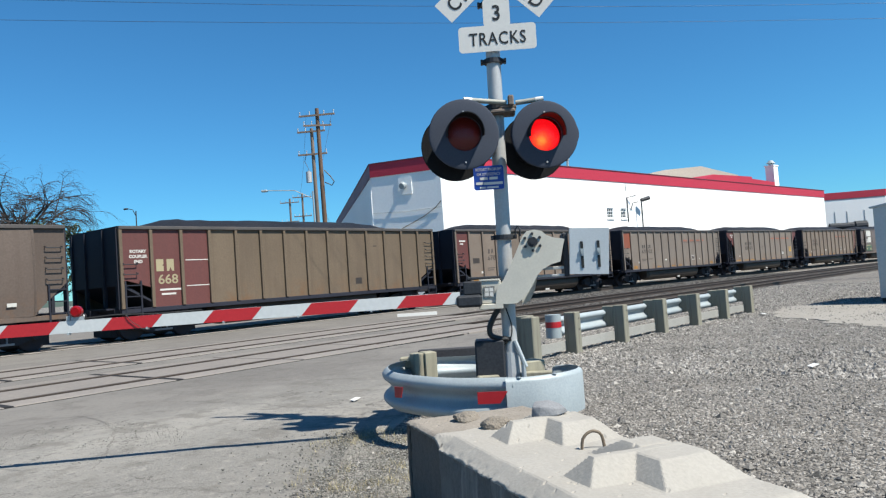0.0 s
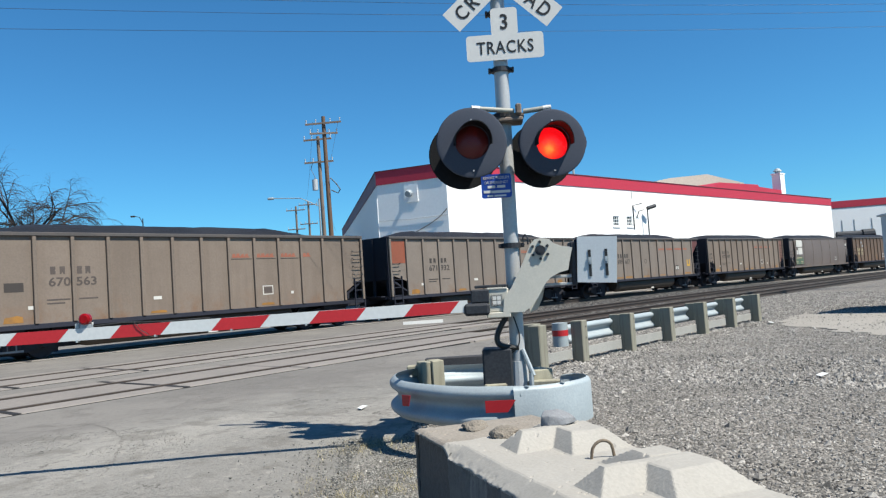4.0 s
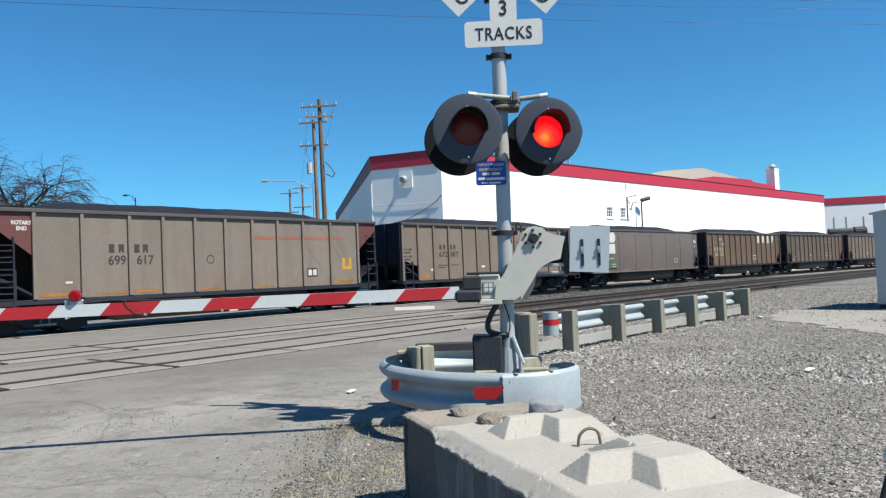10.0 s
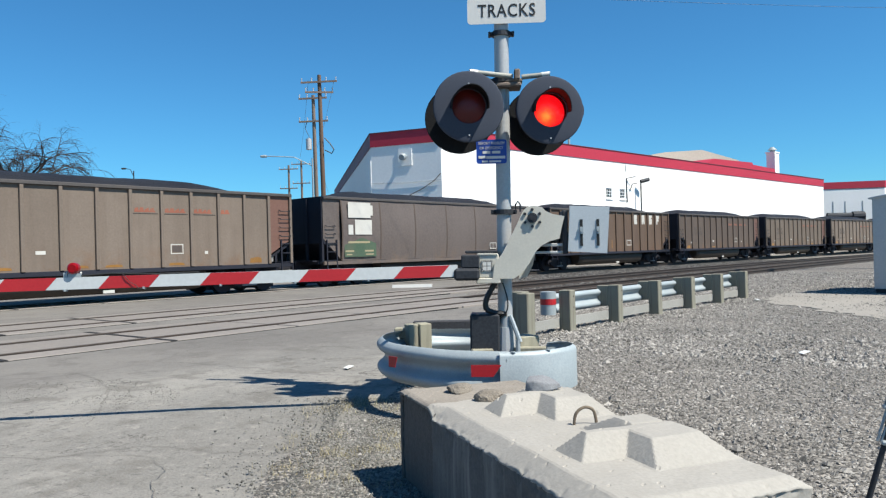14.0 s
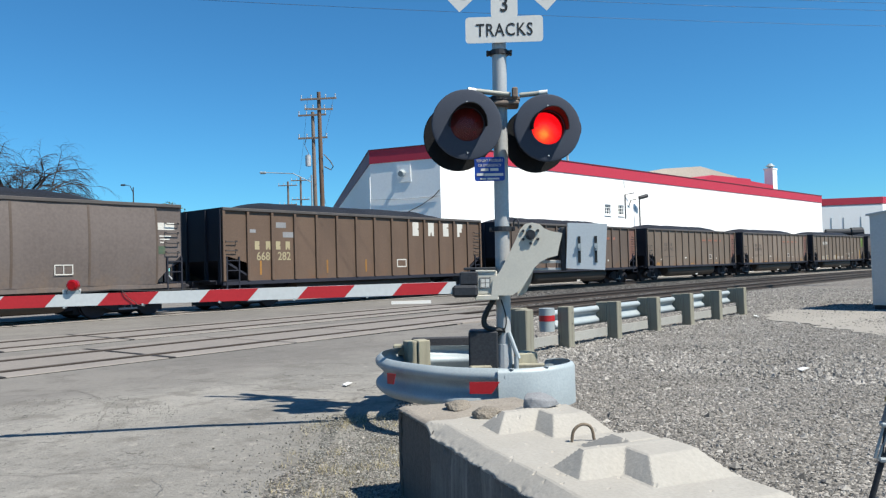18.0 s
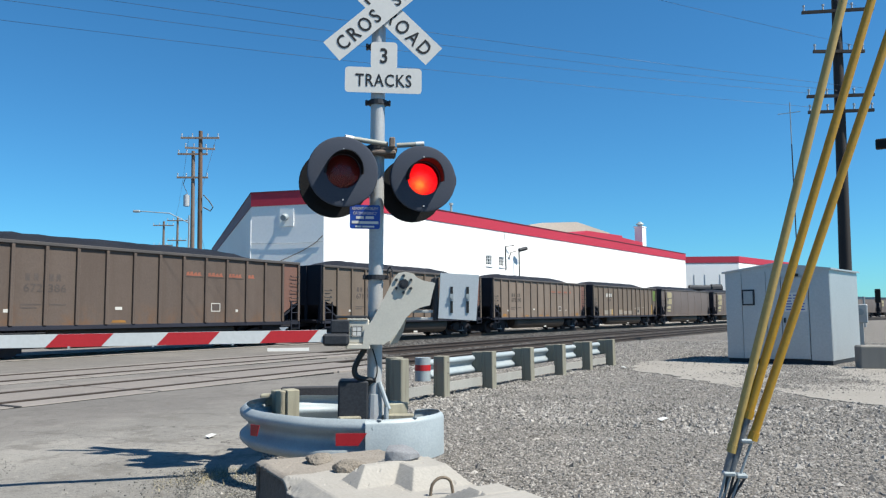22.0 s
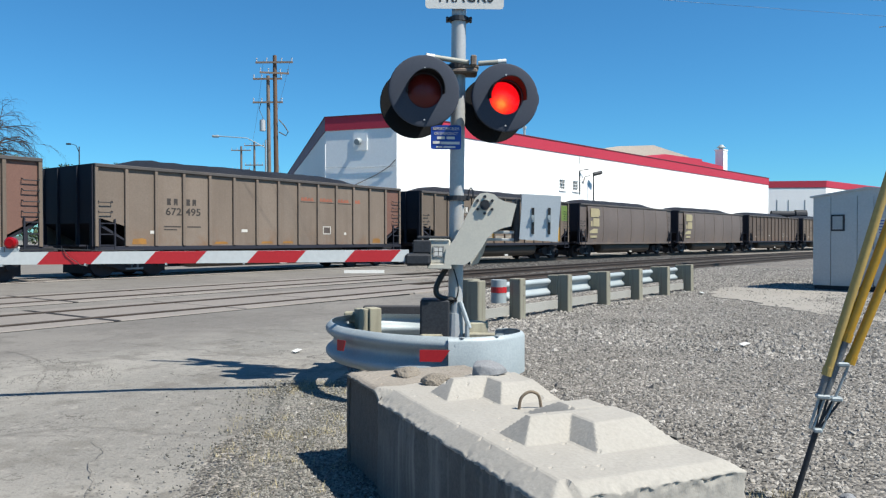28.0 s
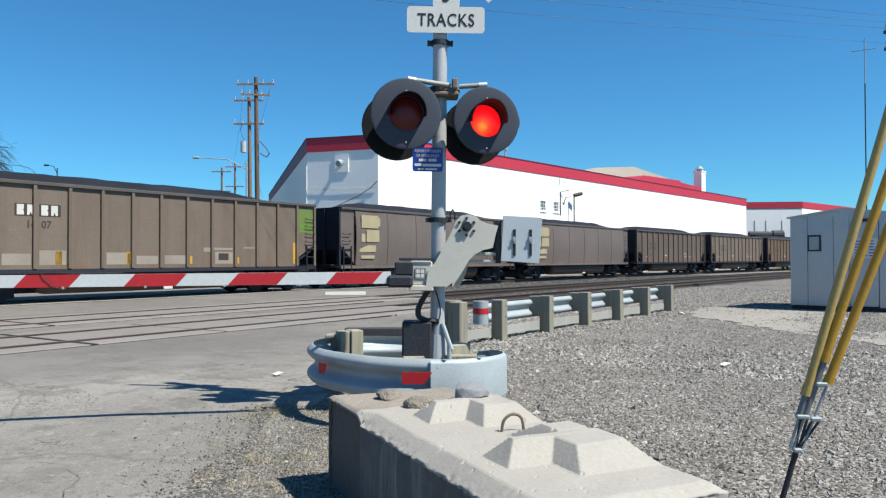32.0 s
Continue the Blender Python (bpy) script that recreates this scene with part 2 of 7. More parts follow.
    "leaf": material("foliage", (0.0355, 0.0592, 0.0207), 0.7, scale=2, vary=0.45, bump=0.0),
    "dry": material("dry_grass", (0.306, 0.2635, 0.153), 0.8, scale=6, vary=0.3, bump=0.0),
    "far": material("distant_hill", (0.0414, 0.0651, 0.0532), 0.95, scale=0.05, vary=0.3, bump=0.0),
    "hut": material("hut_aluminium", (0.44, 0.455, 0.465), 0.42, metal=0.5, scale=2.5, vary=0.1, bump=0.04, stain=0.2, stain_color=(0.2482, 0.2601, 0.272)),
    "carpaint": material("parked_vehicle_paint", (0.3672, 0.3782, 0.3901), 0.3, metal=0.2, scale=2, vary=0.05, bump=0.0),
    "cable": material("black_cable", (0.0139, 0.0139, 0.0139), 0.5, scale=8),
    "gatelamp": material("gate_lamp_red", (0.17, 0.0017, 0.0043), 0.3, glow=(1.0, 0.01, 0.02), power=0.02, bump=0.0, spec=0.2),
}


def weathered(key, rust=(0.1615, 0.0723, 0.0255), amount=0.55):
    """Rust and dried run-off that gathers low on a car's side."""
    nt = M[key].node_tree
    n, l = nt.nodes, nt.links
    b = n["Principled BSDF"]
    src = b.inputs["Base Color"].links[0].from_socket
    tc, sp, no = n.new("ShaderNodeTexCoord"), n.new("ShaderNodeSeparateXYZ"), n.new("ShaderNodeTexNoise")
    l.new(tc.outputs["Object"], sp.inputs[0])
    l.new(tc.outputs["Object"], no.inputs["Vector"])
    no.inputs["Scale"].default_value, no.inputs["Detail"].default_value, no.inputs["Roughness"].default_value = 1.7, 7, 0.7
    low, nm, mu, mx = n.new("ShaderNodeMapRange"), n.new("ShaderNodeMapRange"), n.new("ShaderNodeMath"), n.new("ShaderNodeMix")
    low.inputs[1].default_value, low.inputs[2].default_value, low.inputs[3].default_value, low.inputs[4].default_value = 1.02, 1.75, 1.0, 0.0
    nm.inputs[1].default_value, nm.inputs[2].default_value, nm.inputs[4].default_value = 0.47, 0.68, amount
    l.new(sp.outputs[2], low.inputs[0])
    l.new(no.outputs[0], nm.inputs[0])
    mu.operation = 'MULTIPLY'
    l.new(low.outputs[0], mu.inputs[0])
    l.new(nm.outputs[0], mu.inputs[1])
    mx.data_type = 'RGBA'
    mx.inputs["B"].default_value = (*rust, 1)
    l.new(mu.outputs[0], mx.inputs["Factor"])
    l.new(src, mx.inputs["A"])
    l.new(mx.outputs["Result"], b.inputs["Base Color"])


weathered("car_tan")
for key in ("car_grey", "car_umber", "car_dun"):
    weathered(key)
weathered("car_brown", (0.136, 0.0595, 0.0255), 0.5)
weathered("car_alum", (0.17, 0.1105, 0.068), 0.5)


def lens_material():
    """Red signal glass: tinted see-through with a faint gloss."""
    m = bpy.data.materials.new("red_lens")
    m.use_nodes = True
    n, l = m.node_tree.nodes, m.node_tree.links
    out = n["Material Output"]
    n.remove(n["Principled BSDF"])
    tr = n.new("ShaderNodeBsdfTransparent")
    tr.inputs[0].default_value = (1.0, 0.62, 0.5, 1)
    df = n.new("ShaderNodeBsdfDiffuse")
    df.inputs[0].default_value = (0.30, 0.014, 0.022, 1)
    gl = n.new("ShaderNodeBsdfGlossy")
    gl.inputs["Roughness"].default_value = 0.25
    a, b = n.new("ShaderNodeMixShader"), n.new("ShaderNodeMixShader")
    a.inputs[0].default_value = 0.30
    b.inputs[0].default_value = 0.03
    l.new(tr.outputs[0], a.inputs[1])
    l.new(df.outputs[0], a.inputs[2])
    l.new(a.outputs[0], b.inputs[1])
    l.new(gl.outputs[0], b.inputs[2])
    l.new(b.outputs[0], out.inputs[0])
    return m


M["lens"] = lens_material()


def glow_material():
    """A lamp reflector: a hot orange core that falls off to deep red."""
    m = bpy.data.materials.new("lamp_reflector_glow")
    m.use_nodes = True
    n, l = m.node_tree.nodes, m.node_tree.links
    b = n["Principled BSDF"]
    b.inputs["Base Color"].default_value = (0.2, 0.01, 0.01, 1)
    tc = n.new("ShaderNodeTexCoord")
    gr = n.new("ShaderNodeVectorMath")
    gr.operation = 'LENGTH'
    mp = n.new("ShaderNodeMapping")
    mp.inputs["Location"].default_value = (0.01, 0, 0.035)
    mp.inputs["Scale"].default_value = (1, 0, 1)
    no = n.new("ShaderNodeTexNoise")
    no.inputs["Scale"].default_value = 26
    ad = n.new("ShaderNodeMath")
    ad.operation = 'MULTIPLY_ADD'
    ad.inputs[1].default_value = 0.05
    l.new(tc.outputs["Object"], mp.inputs[0])
    l.new(mp.outputs[0], gr.inputs[0])
    l.new(tc.outputs["Object"], no.inputs["Vector"])
    l.new(no.outputs[0], ad.inputs[0])
    l.new(gr.outputs["Value"], ad.inputs[2])
    cr = n.new("ShaderNodeValToRGB")
    cr.color_ramp.elements[0].position, cr.color_ramp.elements[0].color = 0.03, (1.0, 0.42, 0.07, 1)
    cr.color_ramp.elements[1].position, cr.color_ramp.elements[1].color = 0.16, (0.7, 0.005, 0.014, 1)
    e = cr.color_ramp.elements.new(0.075)
    e.color = (1.0, 0.11, 0.03, 1)
    e = cr.color_ramp.elements.new(0.12)
    e.color = (1.0, 0.018, 0.02, 1)
    l.new(ad.outputs[0], cr.inputs[0])
    l.new(cr.outputs[0], b.inputs["Emission Color"])
    b.inputs["Emission Strength"].default_value = 1.15
    return m


M["reflector"] = glow_material()


def road_material():
    """Old asphalt: pale worn patches, darker repairs, fine aggregate and wandering cracks."""
    m = material("old_asphalt", (0.1926, 0.1836, 0.1683), 0.9, scale=1.3, vary=0.2, bump=0.5, stain=0.4, stain_color=(0.1326, 0.1258, 0.1173), grain=55, spec=0.25)
    n, l = m.node_tree.nodes, m.node_tree.links
    b = n["Principled BSDF"]
    src = b.inputs["Base Color"].links[0].from_socket
    tc = n.new("ShaderNodeTexCoord")
    wob = n.new("ShaderNodeTexNoise")
    wob.inputs["Scale"].default_value = 1.1
    wob.inputs["Detail"].default_value = 6
    mixv = n.new("ShaderNodeMix")
    mixv.data_type = 'RGBA'
    mixv.blend_type = 'ADD'
    mixv.inputs["Factor"].default_value = 0.9
    l.new(tc.outputs["Object"], wob.inputs["Vector"])
    l.new(tc.outputs["Object"], mixv.inputs["A"])
    l.new(wob.outputs["Color"], mixv.inputs["B"])
    vo = n.new("ShaderNodeTexVoronoi")
    vo.feature = 'DISTANCE_TO_EDGE'
    vo.inputs["Scale"].default_value = 0.3
    l.new(mixv.outputs["Result"], vo.inputs["Vector"])
    cr = n.new("ShaderNodeMapRange")
    cr.inputs[1].default_value, cr.inputs[2].default_value, cr.inputs[3].default_value, cr.inputs[4].default_value = 0.0, 0.010, 0.42, 0.0
    l.new(vo.outputs["Distance"], cr.inputs[0])
    pale = n.new("ShaderNodeTexNoise")
    pale.inputs["Scale"].default_value = 0.33
    pale.inputs["Detail"].default_value = 9
    pale.inputs["Roughness"].default_value = 0.7
    l.new(tc.outputs["Object"], pale.inputs["Vector"])
    pr = n.new("ShaderNodeMapRange")
    pr.inputs[1].default_value, pr.inputs[2].default_value, pr.inputs[4].default_value = 0.46, 0.58, 1.0
    l.new(pale.outputs[0], pr.inputs[0])
    def speck(scale, detail, lo, hi, amount, line=0.0):
        """A mask of spots, or of broken hairlines where two noises agree."""
        t = n.new("ShaderNodeTexNoise")
        t.inputs["Scale"].default_value = scale if not line else scale * 0.22
        t.inputs["Detail"].default_value = detail
        t.inputs["Roughness"].default_value = 0.68 if not line else 0.6
        l.new(tc.outputs["Object"], t.inputs["Vector"])
        r = n.new("ShaderNodeMapRange")
        if not line:
            r.inputs[1].default_value, r.inputs[2].default_value, r.inputs[4].default_value = lo, hi, amount
            l.new(t.outputs[0], r.inputs[0])
            return r.outputs[0]
        d = n.new("ShaderNodeMath")
        d.operation = 'COMPARE'
        d.inputs[1].default_value, d.inputs[2].default_value = (lo + hi) / 2, 0.0042
        l.new(t.outputs[0], d.inputs[0])
        g = n.new("ShaderNodeTexNoise")
        g.inputs["Scale"].default_value = scale * 0.3
        l.new(tc.outputs["Object"], g.inputs["Vector"])
        r.inputs[1].default_value, r.inputs[2].default_value, r.inputs[4].default_value = 0.5, 0.62, line
        l.new(g.outputs[0], r.inputs[0])
        mu = n.new("ShaderNodeMath")
        mu.operation = 'MULTIPLY'
        l.new(d.outputs[0], mu.inputs[0])
        l.new(r.outputs[0], mu.inputs[1])
        return mu.outputs[0]

    col = src
    for fac, c in ((pr.outputs[0], (0.2527, 0.2397, 0.2171, 1)), (speck(1.7, 9, 0.52, 0.60, 0.7), (0.1368, 0.1275, 0.1138, 1)), (speck(16, 5, 0.56, 0.64, 0.75), (0.1077, 0.1037, 0.0963, 1)), (speck(7, 8, 0.57, 0.64, 0.6), (0.2818, 0.2635, 0.2364, 1)),
                   (speck(3.1, 10, 0.495, 0.512, 0.0, 0.9), (0.0829, 0.0765, 0.07, 1)), (cr.outputs[0], (0.0829, 0.0765, 0.07, 1))):
        mx = n.new("ShaderNodeMix")
        mx.data_type = 'RGBA'
        mx.inputs["B"].default_value = c
        l.new(fac, mx.inputs["Factor"])
        l.new(col, mx.inputs["A"])
        col = mx.outputs["Result"]
    # newer, darker paving beside the tracks
    sp = n.new("ShaderNodeSeparateXYZ")
    l.new(tc.outputs["Object"], sp.inputs[0])
    sway = n.new("ShaderNodeMath")
    sway.operation = 'MULTIPLY_ADD'
    sway.inputs[1].default_value = 1.6
    l.new(wob.outputs[0], sway.inputs[0])
    l.new(sp.outputs[1], sway.inputs[2])
    band = n.new("ShaderNodeMapRange")
    band.inputs[1].default_value, band.inputs[2].default_value, band.inputs[4].default_value = 8.0, 9.6, 0.55
    l.new(sway.outputs[0], band.inputs[0])
    mx = n.new("ShaderNodeMix")
    mx.data_type = 'RGBA'
    mx.inputs["B"].default_value = (0.1201, 0.1105, 0.1033, 1)
    l.new(band.outputs[0], mx.inputs["Factor"])
    l.new(col, mx.inputs["A"])
    l.new(mx.outputs["Result"], b.inputs["Base Color"])
    return m


M["lowboard"] = material("weathered_grey_board", (0.2805, 0.2762, 0.255), 0.8, scale=6, vary=0.18, bump=0.2, stain=0.3, stain_color=(0.187, 0.1827, 0.17))
M["darkwood"] = material("dark_creosoted_timber", (0.03, 0.03, 0.034), 0.8, scale=6, vary=0.3, bump=0.3)
M["looprust"] = material("rusted_loop_steel", (0.17, 0.1318, 0.0935), 0.75, metal=0.1, scale=14, vary=0.3, bump=0.1, stain=0.4, stain_color=(0.085, 0.0595, 0.0425))
M["grip"] = material("grey_wire_grip", (0.17, 0.1785, 0.187), 0.5, metal=0.3, scale=20, vary=0.2, bump=0.2)
M["armwhite"] = material("weathered_white_sheet", (0.50, 0.52, 0.52), 0.45, scale=4, vary=0.07, bump=0.03, stain=0.2, stain_color=(0.4, 0.41, 0.41))
M["plate"] = material("bright_zinc_plate", (0.47, 0.50, 0.52), 0.4, metal=0.2, scale=9, vary=0.08, bump=0.03, stain=0.2, stain_color=(0.36, 0.39, 0.41))
M["barrier"] = material("grey_barrier_concrete", (0.2, 0.19, 0.172), 0.95, scale=3, vary=0.2, bump=0.2, stain=0.3, stain_color=(0.13, 0.122, 0.11), streak=0.3, grain=60)
M["yellow_faded"] = material("sun_faded_yellow_plastic", (0.42, 0.29, 0.09), 0.6, scale=6, vary=0.12, bump=0.04, stain=0.25, stain_color=(0.3, 0.24, 0.13))
M["palepipe"] = material("weathered_pipe_paint", (0.2805, 0.2805, 0.2465), 0.6, scale=9, vary=0.15, bump=0.05, stain=0.3, stain_color=(0.17, 0.1615, 0.136))
def pebble_ground():
    """Ground of close-packed small stones: each cell has its own tone, the gaps between lie deeper."""
    m = bpy.data.materials.new("pebble_ground")
    m.use_nodes = True
    n, l = m.node_tree.nodes, m.node_tree.links
    b = n["Principled BSDF"]
    b.inputs["Roughness"].default_value = 0.95
    b.inputs["Specular IOR Level"].default_value = 0.2
    tc = n.new("ShaderNodeTexCoord")
    vo = n.new("ShaderNodeTexVoronoi")
    vo.inputs["Scale"].default_value = 40.0
    l.new(tc.outputs["Object"], vo.inputs["Vector"])
    sp = n.new("ShaderNodeSeparateColor")
    l.new(vo.outputs["Color"], sp.inputs[0])
    cr = n.new("ShaderNodeValToRGB")
    for at, c in ((0.0, (0.058, 0.0545, 0.0515, 1)), (1.0, (0.325, 0.299, 0.27, 1))):
        cr.color_ramp.elements[int(at)].position, cr.color_ramp.elements[int(at)].color = at, c
    for at, c in ((0.35, (0.139, 0.13, 0.118, 1)), (0.75, (0.214, 0.198, 0.179, 1))):
        cr.color_ramp.elements.new(at).color = c
    l.new(sp.outputs[0], cr.inputs[0])
    big = n.new("ShaderNodeTexNoise")
    big.inputs["Scale"].default_value, big.inputs["Detail"].default_value = 0.55, 6
    l.new(tc.outputs["Object"], big.inputs["Vector"])
    fine = n.new("ShaderNodeTexNoise")
    fine.inputs["Scale"].default_value, fine.inputs["Detail"].default_value = 150, 3
    l.new(tc.outputs["Object"], fine.inputs["Vector"])
    dust, lo, mul = n.new("ShaderNodeMix"), n.new("ShaderNodeMapRange"), n.new("ShaderNodeVectorMath")
    lo.inputs[1].default_value, lo.inputs[2].default_value, lo.inputs[4].default_value = 0.48, 0.68, 0.55
    l.new(big.outputs[0], lo.inputs[0])
    dust.data_type = 'RGBA'
    dust.inputs["B"].default_value = (0.1913, 0.1726, 0.1513, 1)
    l.new(lo.outputs[0], dust.inputs["Factor"])
    l.new(cr.outputs[0], dust.inputs["A"])
    tone = n.new("ShaderNodeMapRange")
    tone.inputs[1].default_value, tone.inputs[2].default_value, tone.inputs[3].default_value, tone.inputs[4].default_value = 0.3, 0.7, 0.82, 1.15
    l.new(fine.outputs[0], tone.inputs[0])
    mul.operation = 'SCALE'
    l.new(dust.outputs["Result"], mul.inputs[0])
    l.new(tone.outputs[0], mul.inputs["Scale"])
    l.new(mul.outputs[0], b.inputs["Base Color"])
    dome = n.new("ShaderNodeMapRange")
    dome.inputs[1].default_value, dome.inputs[2].default_value, dome.inputs[3].default_value, dome.inputs[4].default_value = 0.05, 0.65, 1.0, 0.0
    l.new(vo.outputs["Distance"], dome.inputs[0])
    bp = n.new("ShaderNodeBump")
    bp.inputs["Strength"].default_value, bp.inputs["Distance"].default_value = 1.0, 0.014
    l.new(dome.outputs[0], bp.inputs["Height"])
    l.new(bp.outputs[0], b.inputs["Normal"])
    return m


M["ground"] = pebble_ground()
M["soil"] = material("dark_dry_soil", (0.1062, 0.0892, 0.0723), 0.95, scale=5, vary=0.3, bump=0.6, stain=0.5, stain_color=(0.068, 0.0578, 0.0493), grain=45)
M["asphalt"] = road_material()
M["dust"] = material("pale_packed_dust", (0.25, 0.231, 0.203), 0.95, scale=2, vary=0.15, bump=0.3, stain=0.3, stain_color=(0.2133, 0.1895, 0.1598))


# ---- building blocks ----
def box(bm, x0, x1, y0, y1, z0, z1, m=None, bevel=0.0):
    g = bmesh.ops.create_cube(bm, size=1.0)
    t = Matrix.Translation(((x0 + x1) / 2, (y0 + y1) / 2, (z0 + z1) / 2)) @ Matrix.Diagonal((abs(x1 - x0), abs(y1 - y0), abs(z1 - z0), 1))
    bmesh.ops.transform(bm, matrix=(m @ t) if m else t, verts=g["verts"])
    if bevel:
        edges = list({e for v in g["verts"] for e in v.link_edges})
        bmesh.ops.bevel(bm, geom=edges, offset=bevel, segments=1, affect='EDGES')
    return bm


def rod(bm, a, b, r, seg=10, r2=None, cap=True):
    a, b = Vector(a), Vector(b)
    d = b - a
    m = Matrix.Translation((a + b) / 2) @ d.to_track_quat("Z", "Y").to_matrix().to_4x4()
    bmesh.ops.create_cone(bm, cap_ends=cap, segments=seg, radius1=r, radius2=r if r2 is None else r2, depth=d.length, matrix=m)
    return bm


def tube(bm, pts, r, seg=8):
    """One bent round bar through the points."""
    pts = [Vector(p) for p in pts]
    rings = []
    for i, p in enumerate(pts):
        d = (pts[min(i + 1, len(pts) - 1)] - pts[max(i - 1, 0)]).normalized()
        q = d.to_track_quat("Z", "Y")
        rings.append([bm.verts.new(p + q @ Vector((r * math.cos(6.2832 * k / seg), r * math.sin(6.2832 * k / seg), 0))) for k in range(seg)])
    for a, b in zip(rings, rings[1:]):
        off = min(range(seg), key=lambda o: (a[0].co - b[o].co).length)
        for k in range(seg):
            bm.faces.new((a[k], a[(k + 1) % seg], b[(k + 1 + off) % seg], b[(k + off) % seg]))
    bm.faces.new(rings[0])
    bm.faces.new(rings[-1])
    return bm


def pipe(bm, pts, r, seg=8):
    return tube(bm, pts, r, seg)


def slab(bm, pts, axis, d0, d1):
    """A prism: the outline pts in the plane across axis, from d0 to d1."""
    def at(p, d):
        return {"x": (d, p[0], p[1]), "y": (p[0], d, p[1]), "z": (p[0], p[1], d)}[axis]
    lo = [bm.verts.new(at(p, d0)) for p in pts]
    hi = [bm.verts.new(at(p, d1)) for p in pts]
    bm.faces.new(lo)
    bm.faces.new(hi[::-1])
    for i in range(len(pts)):
        j = (i + 1) % len(pts)
        bm.faces.new((lo[i], hi[i], hi[j], lo[j]))
    return bm


def sweep(bm, line, profile):
    """Carries a profile (sideways, up) along a line of points on the plan."""
    rings = []
    for i, p in enumerate(line):
        a, b = Vector(line[max(i - 1, 0)]), Vector(line[min(i + 1, len(line) - 1)])
        d = (b - a)
        d.z = 0
        d.normalize()
        side = Vector((d.y, -d.x, 0))
        rings.append([bm.verts.new(Vector(p) + side * s + Vector((0, 0, u))) for s, u in profile])
    n = len(profile)
    for r, q in zip(rings, rings[1:]):
        for k in range(n):
            bm.faces.new((r[k], r[(k + 1) % n], q[(k + 1) % n], q[k]))
    for r in (rings[0], rings[-1][::-1]):
        bm.faces.new(r)
    return bm


def mesh_of(name, bm, mat, smooth=False):
    bmesh.ops.recalc_face_normals(bm, faces=bm.faces)
    me = bpy.data.meshes.new(name)
    bm.to_mesh(me)
    bm.free()
    if mat:
        me.materials.append(M[mat] if isinstance(mat, str) else mat)
    if smooth:
        me.shade_smooth()
        me.set_sharp_from_angle(angle=radians(40))
    return me


def part(name, bm, mat, parent, label="", smooth=False):
    ob = new(name, mesh_of(name, bm, mat, smooth) if isinstance(bm, bmesh.types.BMesh) else bm)
    ob.parent = parent
    if label:
        ob["label"] = label
    return ob


def thing(name, m, label, category, group="", kind=""):
    ob = new(name)
    ob.empty_display_size = 0.2
    ob.matrix_world = m if isinstance(m, Matrix) else pose(*m)
    return tagged(ob, label, category, group, kind)


def solid(name, bm, mat, label, category="", m=None, group="", kind="", smooth=False):
    ob = new(name, mesh_of(name, bm, mat, smooth))
    if m is not None:
        ob.matrix_world = m
    return tagged(ob, label, category, group, kind)


B = bmesh.new
TEXTS = {}


def text_mesh(body, size, mat, width=1.0, bold=0.0, space=1.0):
    """Lettering as a thin mesh that stands in the xz plane, its foot at z = 0, centred on x, facing -y."""
    key = (body, size, mat, width, bold, space)
    if key not in TEXTS:
        cu = bpy.data.curves.new("lettering", 'FONT')
        cu.body, cu.size, cu.align_x, cu.extrude, cu.offset = body, size, 'CENTER', 0.0015, bold
        cu.resolution_u = 3
        cu.space_character = space
        ob = bpy.data.objects.new("lettering", cu)
        scene.collection.objects.link(ob)
        me = bpy.data.meshes.new_from_object(ob.evaluated_get(bpy.context.evaluated_depsgraph_get()))
        bpy.data.objects.remove(ob)
        me.transform(Matrix.Diagonal((width, 1, 1, 1)))
        me.transform(pose(0, 0, 0, 90))
        me.materials.clear()
        me.materials.append(M[mat])
        TEXTS[key] = me
    return TEXTS[key]


def smooth_line(pts, n=6):
    out = []
    for i in range(len(pts) - 1):
        p = [Vector(pts[min(max(j, 0), len(pts) - 1)]) for j in (i - 1, i, i + 1, i + 2)]
        for k in range(n):
            t = k / n
            out.append(0.5 * ((2 * p[1]) + (p[2] - p[0]) * t + (2 * p[0] - 5 * p[1] + 4 * p[2] - p[3]) * t * t + (3 * p[1] - p[0] - 3 * p[2] + p[3]) * t ** 3))
    out.append(Vector(pts[-1]))
    return out


# ---- ground, road and tracks ----
CURVE_AT, CURVE_R = 13.6, 588.0
TRACKS = (12.05, 15.9, 23.65)
ROAD_O, ROAD_U, ROAD_V = Vector((2.3, 3.06, 0)), Vector((0.763, 0.646, 0)), Vector((0.646, -0.763, 0))


def bend(s):
    """How far the tracks have swung towards -y at s metres along them."""
    return 0.0 if s < CURVE_AT else (s - CURVE_AT) ** 2 / (2 * CURVE_R)


def on_track(s, d):
    return Vector((s, d - bend(s), 0))


def step(a, b, v):
    t = min(max((v - a) / (b - a), 0.0), 1.0)
    return t * t * (3 - 2 * t)


def road_swell(u):
    """The paving reaches further out past the signal."""
    return 0.6 * step(1.6, 2.6, u) + 1.7 * step(7.5, 10.5, u)


def road_side(x, y):
    """Metres outside the road's edge (negative: on the road)."""
    p = Vector((x, y, 0)) - ROAD_O
    return p.dot(ROAD_V) - road_swell(p.dot(ROAD_U))


def ground_z(x, y):
    yy = y + bend(x) if x < 300 else y
    bed = step(10.0, 10.9, yy) * (1 - step(25.6, 26.6, yy)) * step(0.6, 1.6, road_side(x, y)) if -80 < x < 300 else 0
    hump = noise.noise(Vector((x * 0.35, y * 0.35, 0))) * 0.018 + noise.noise(Vector((x * 1.3, y * 1.3, 3))) * 0.008
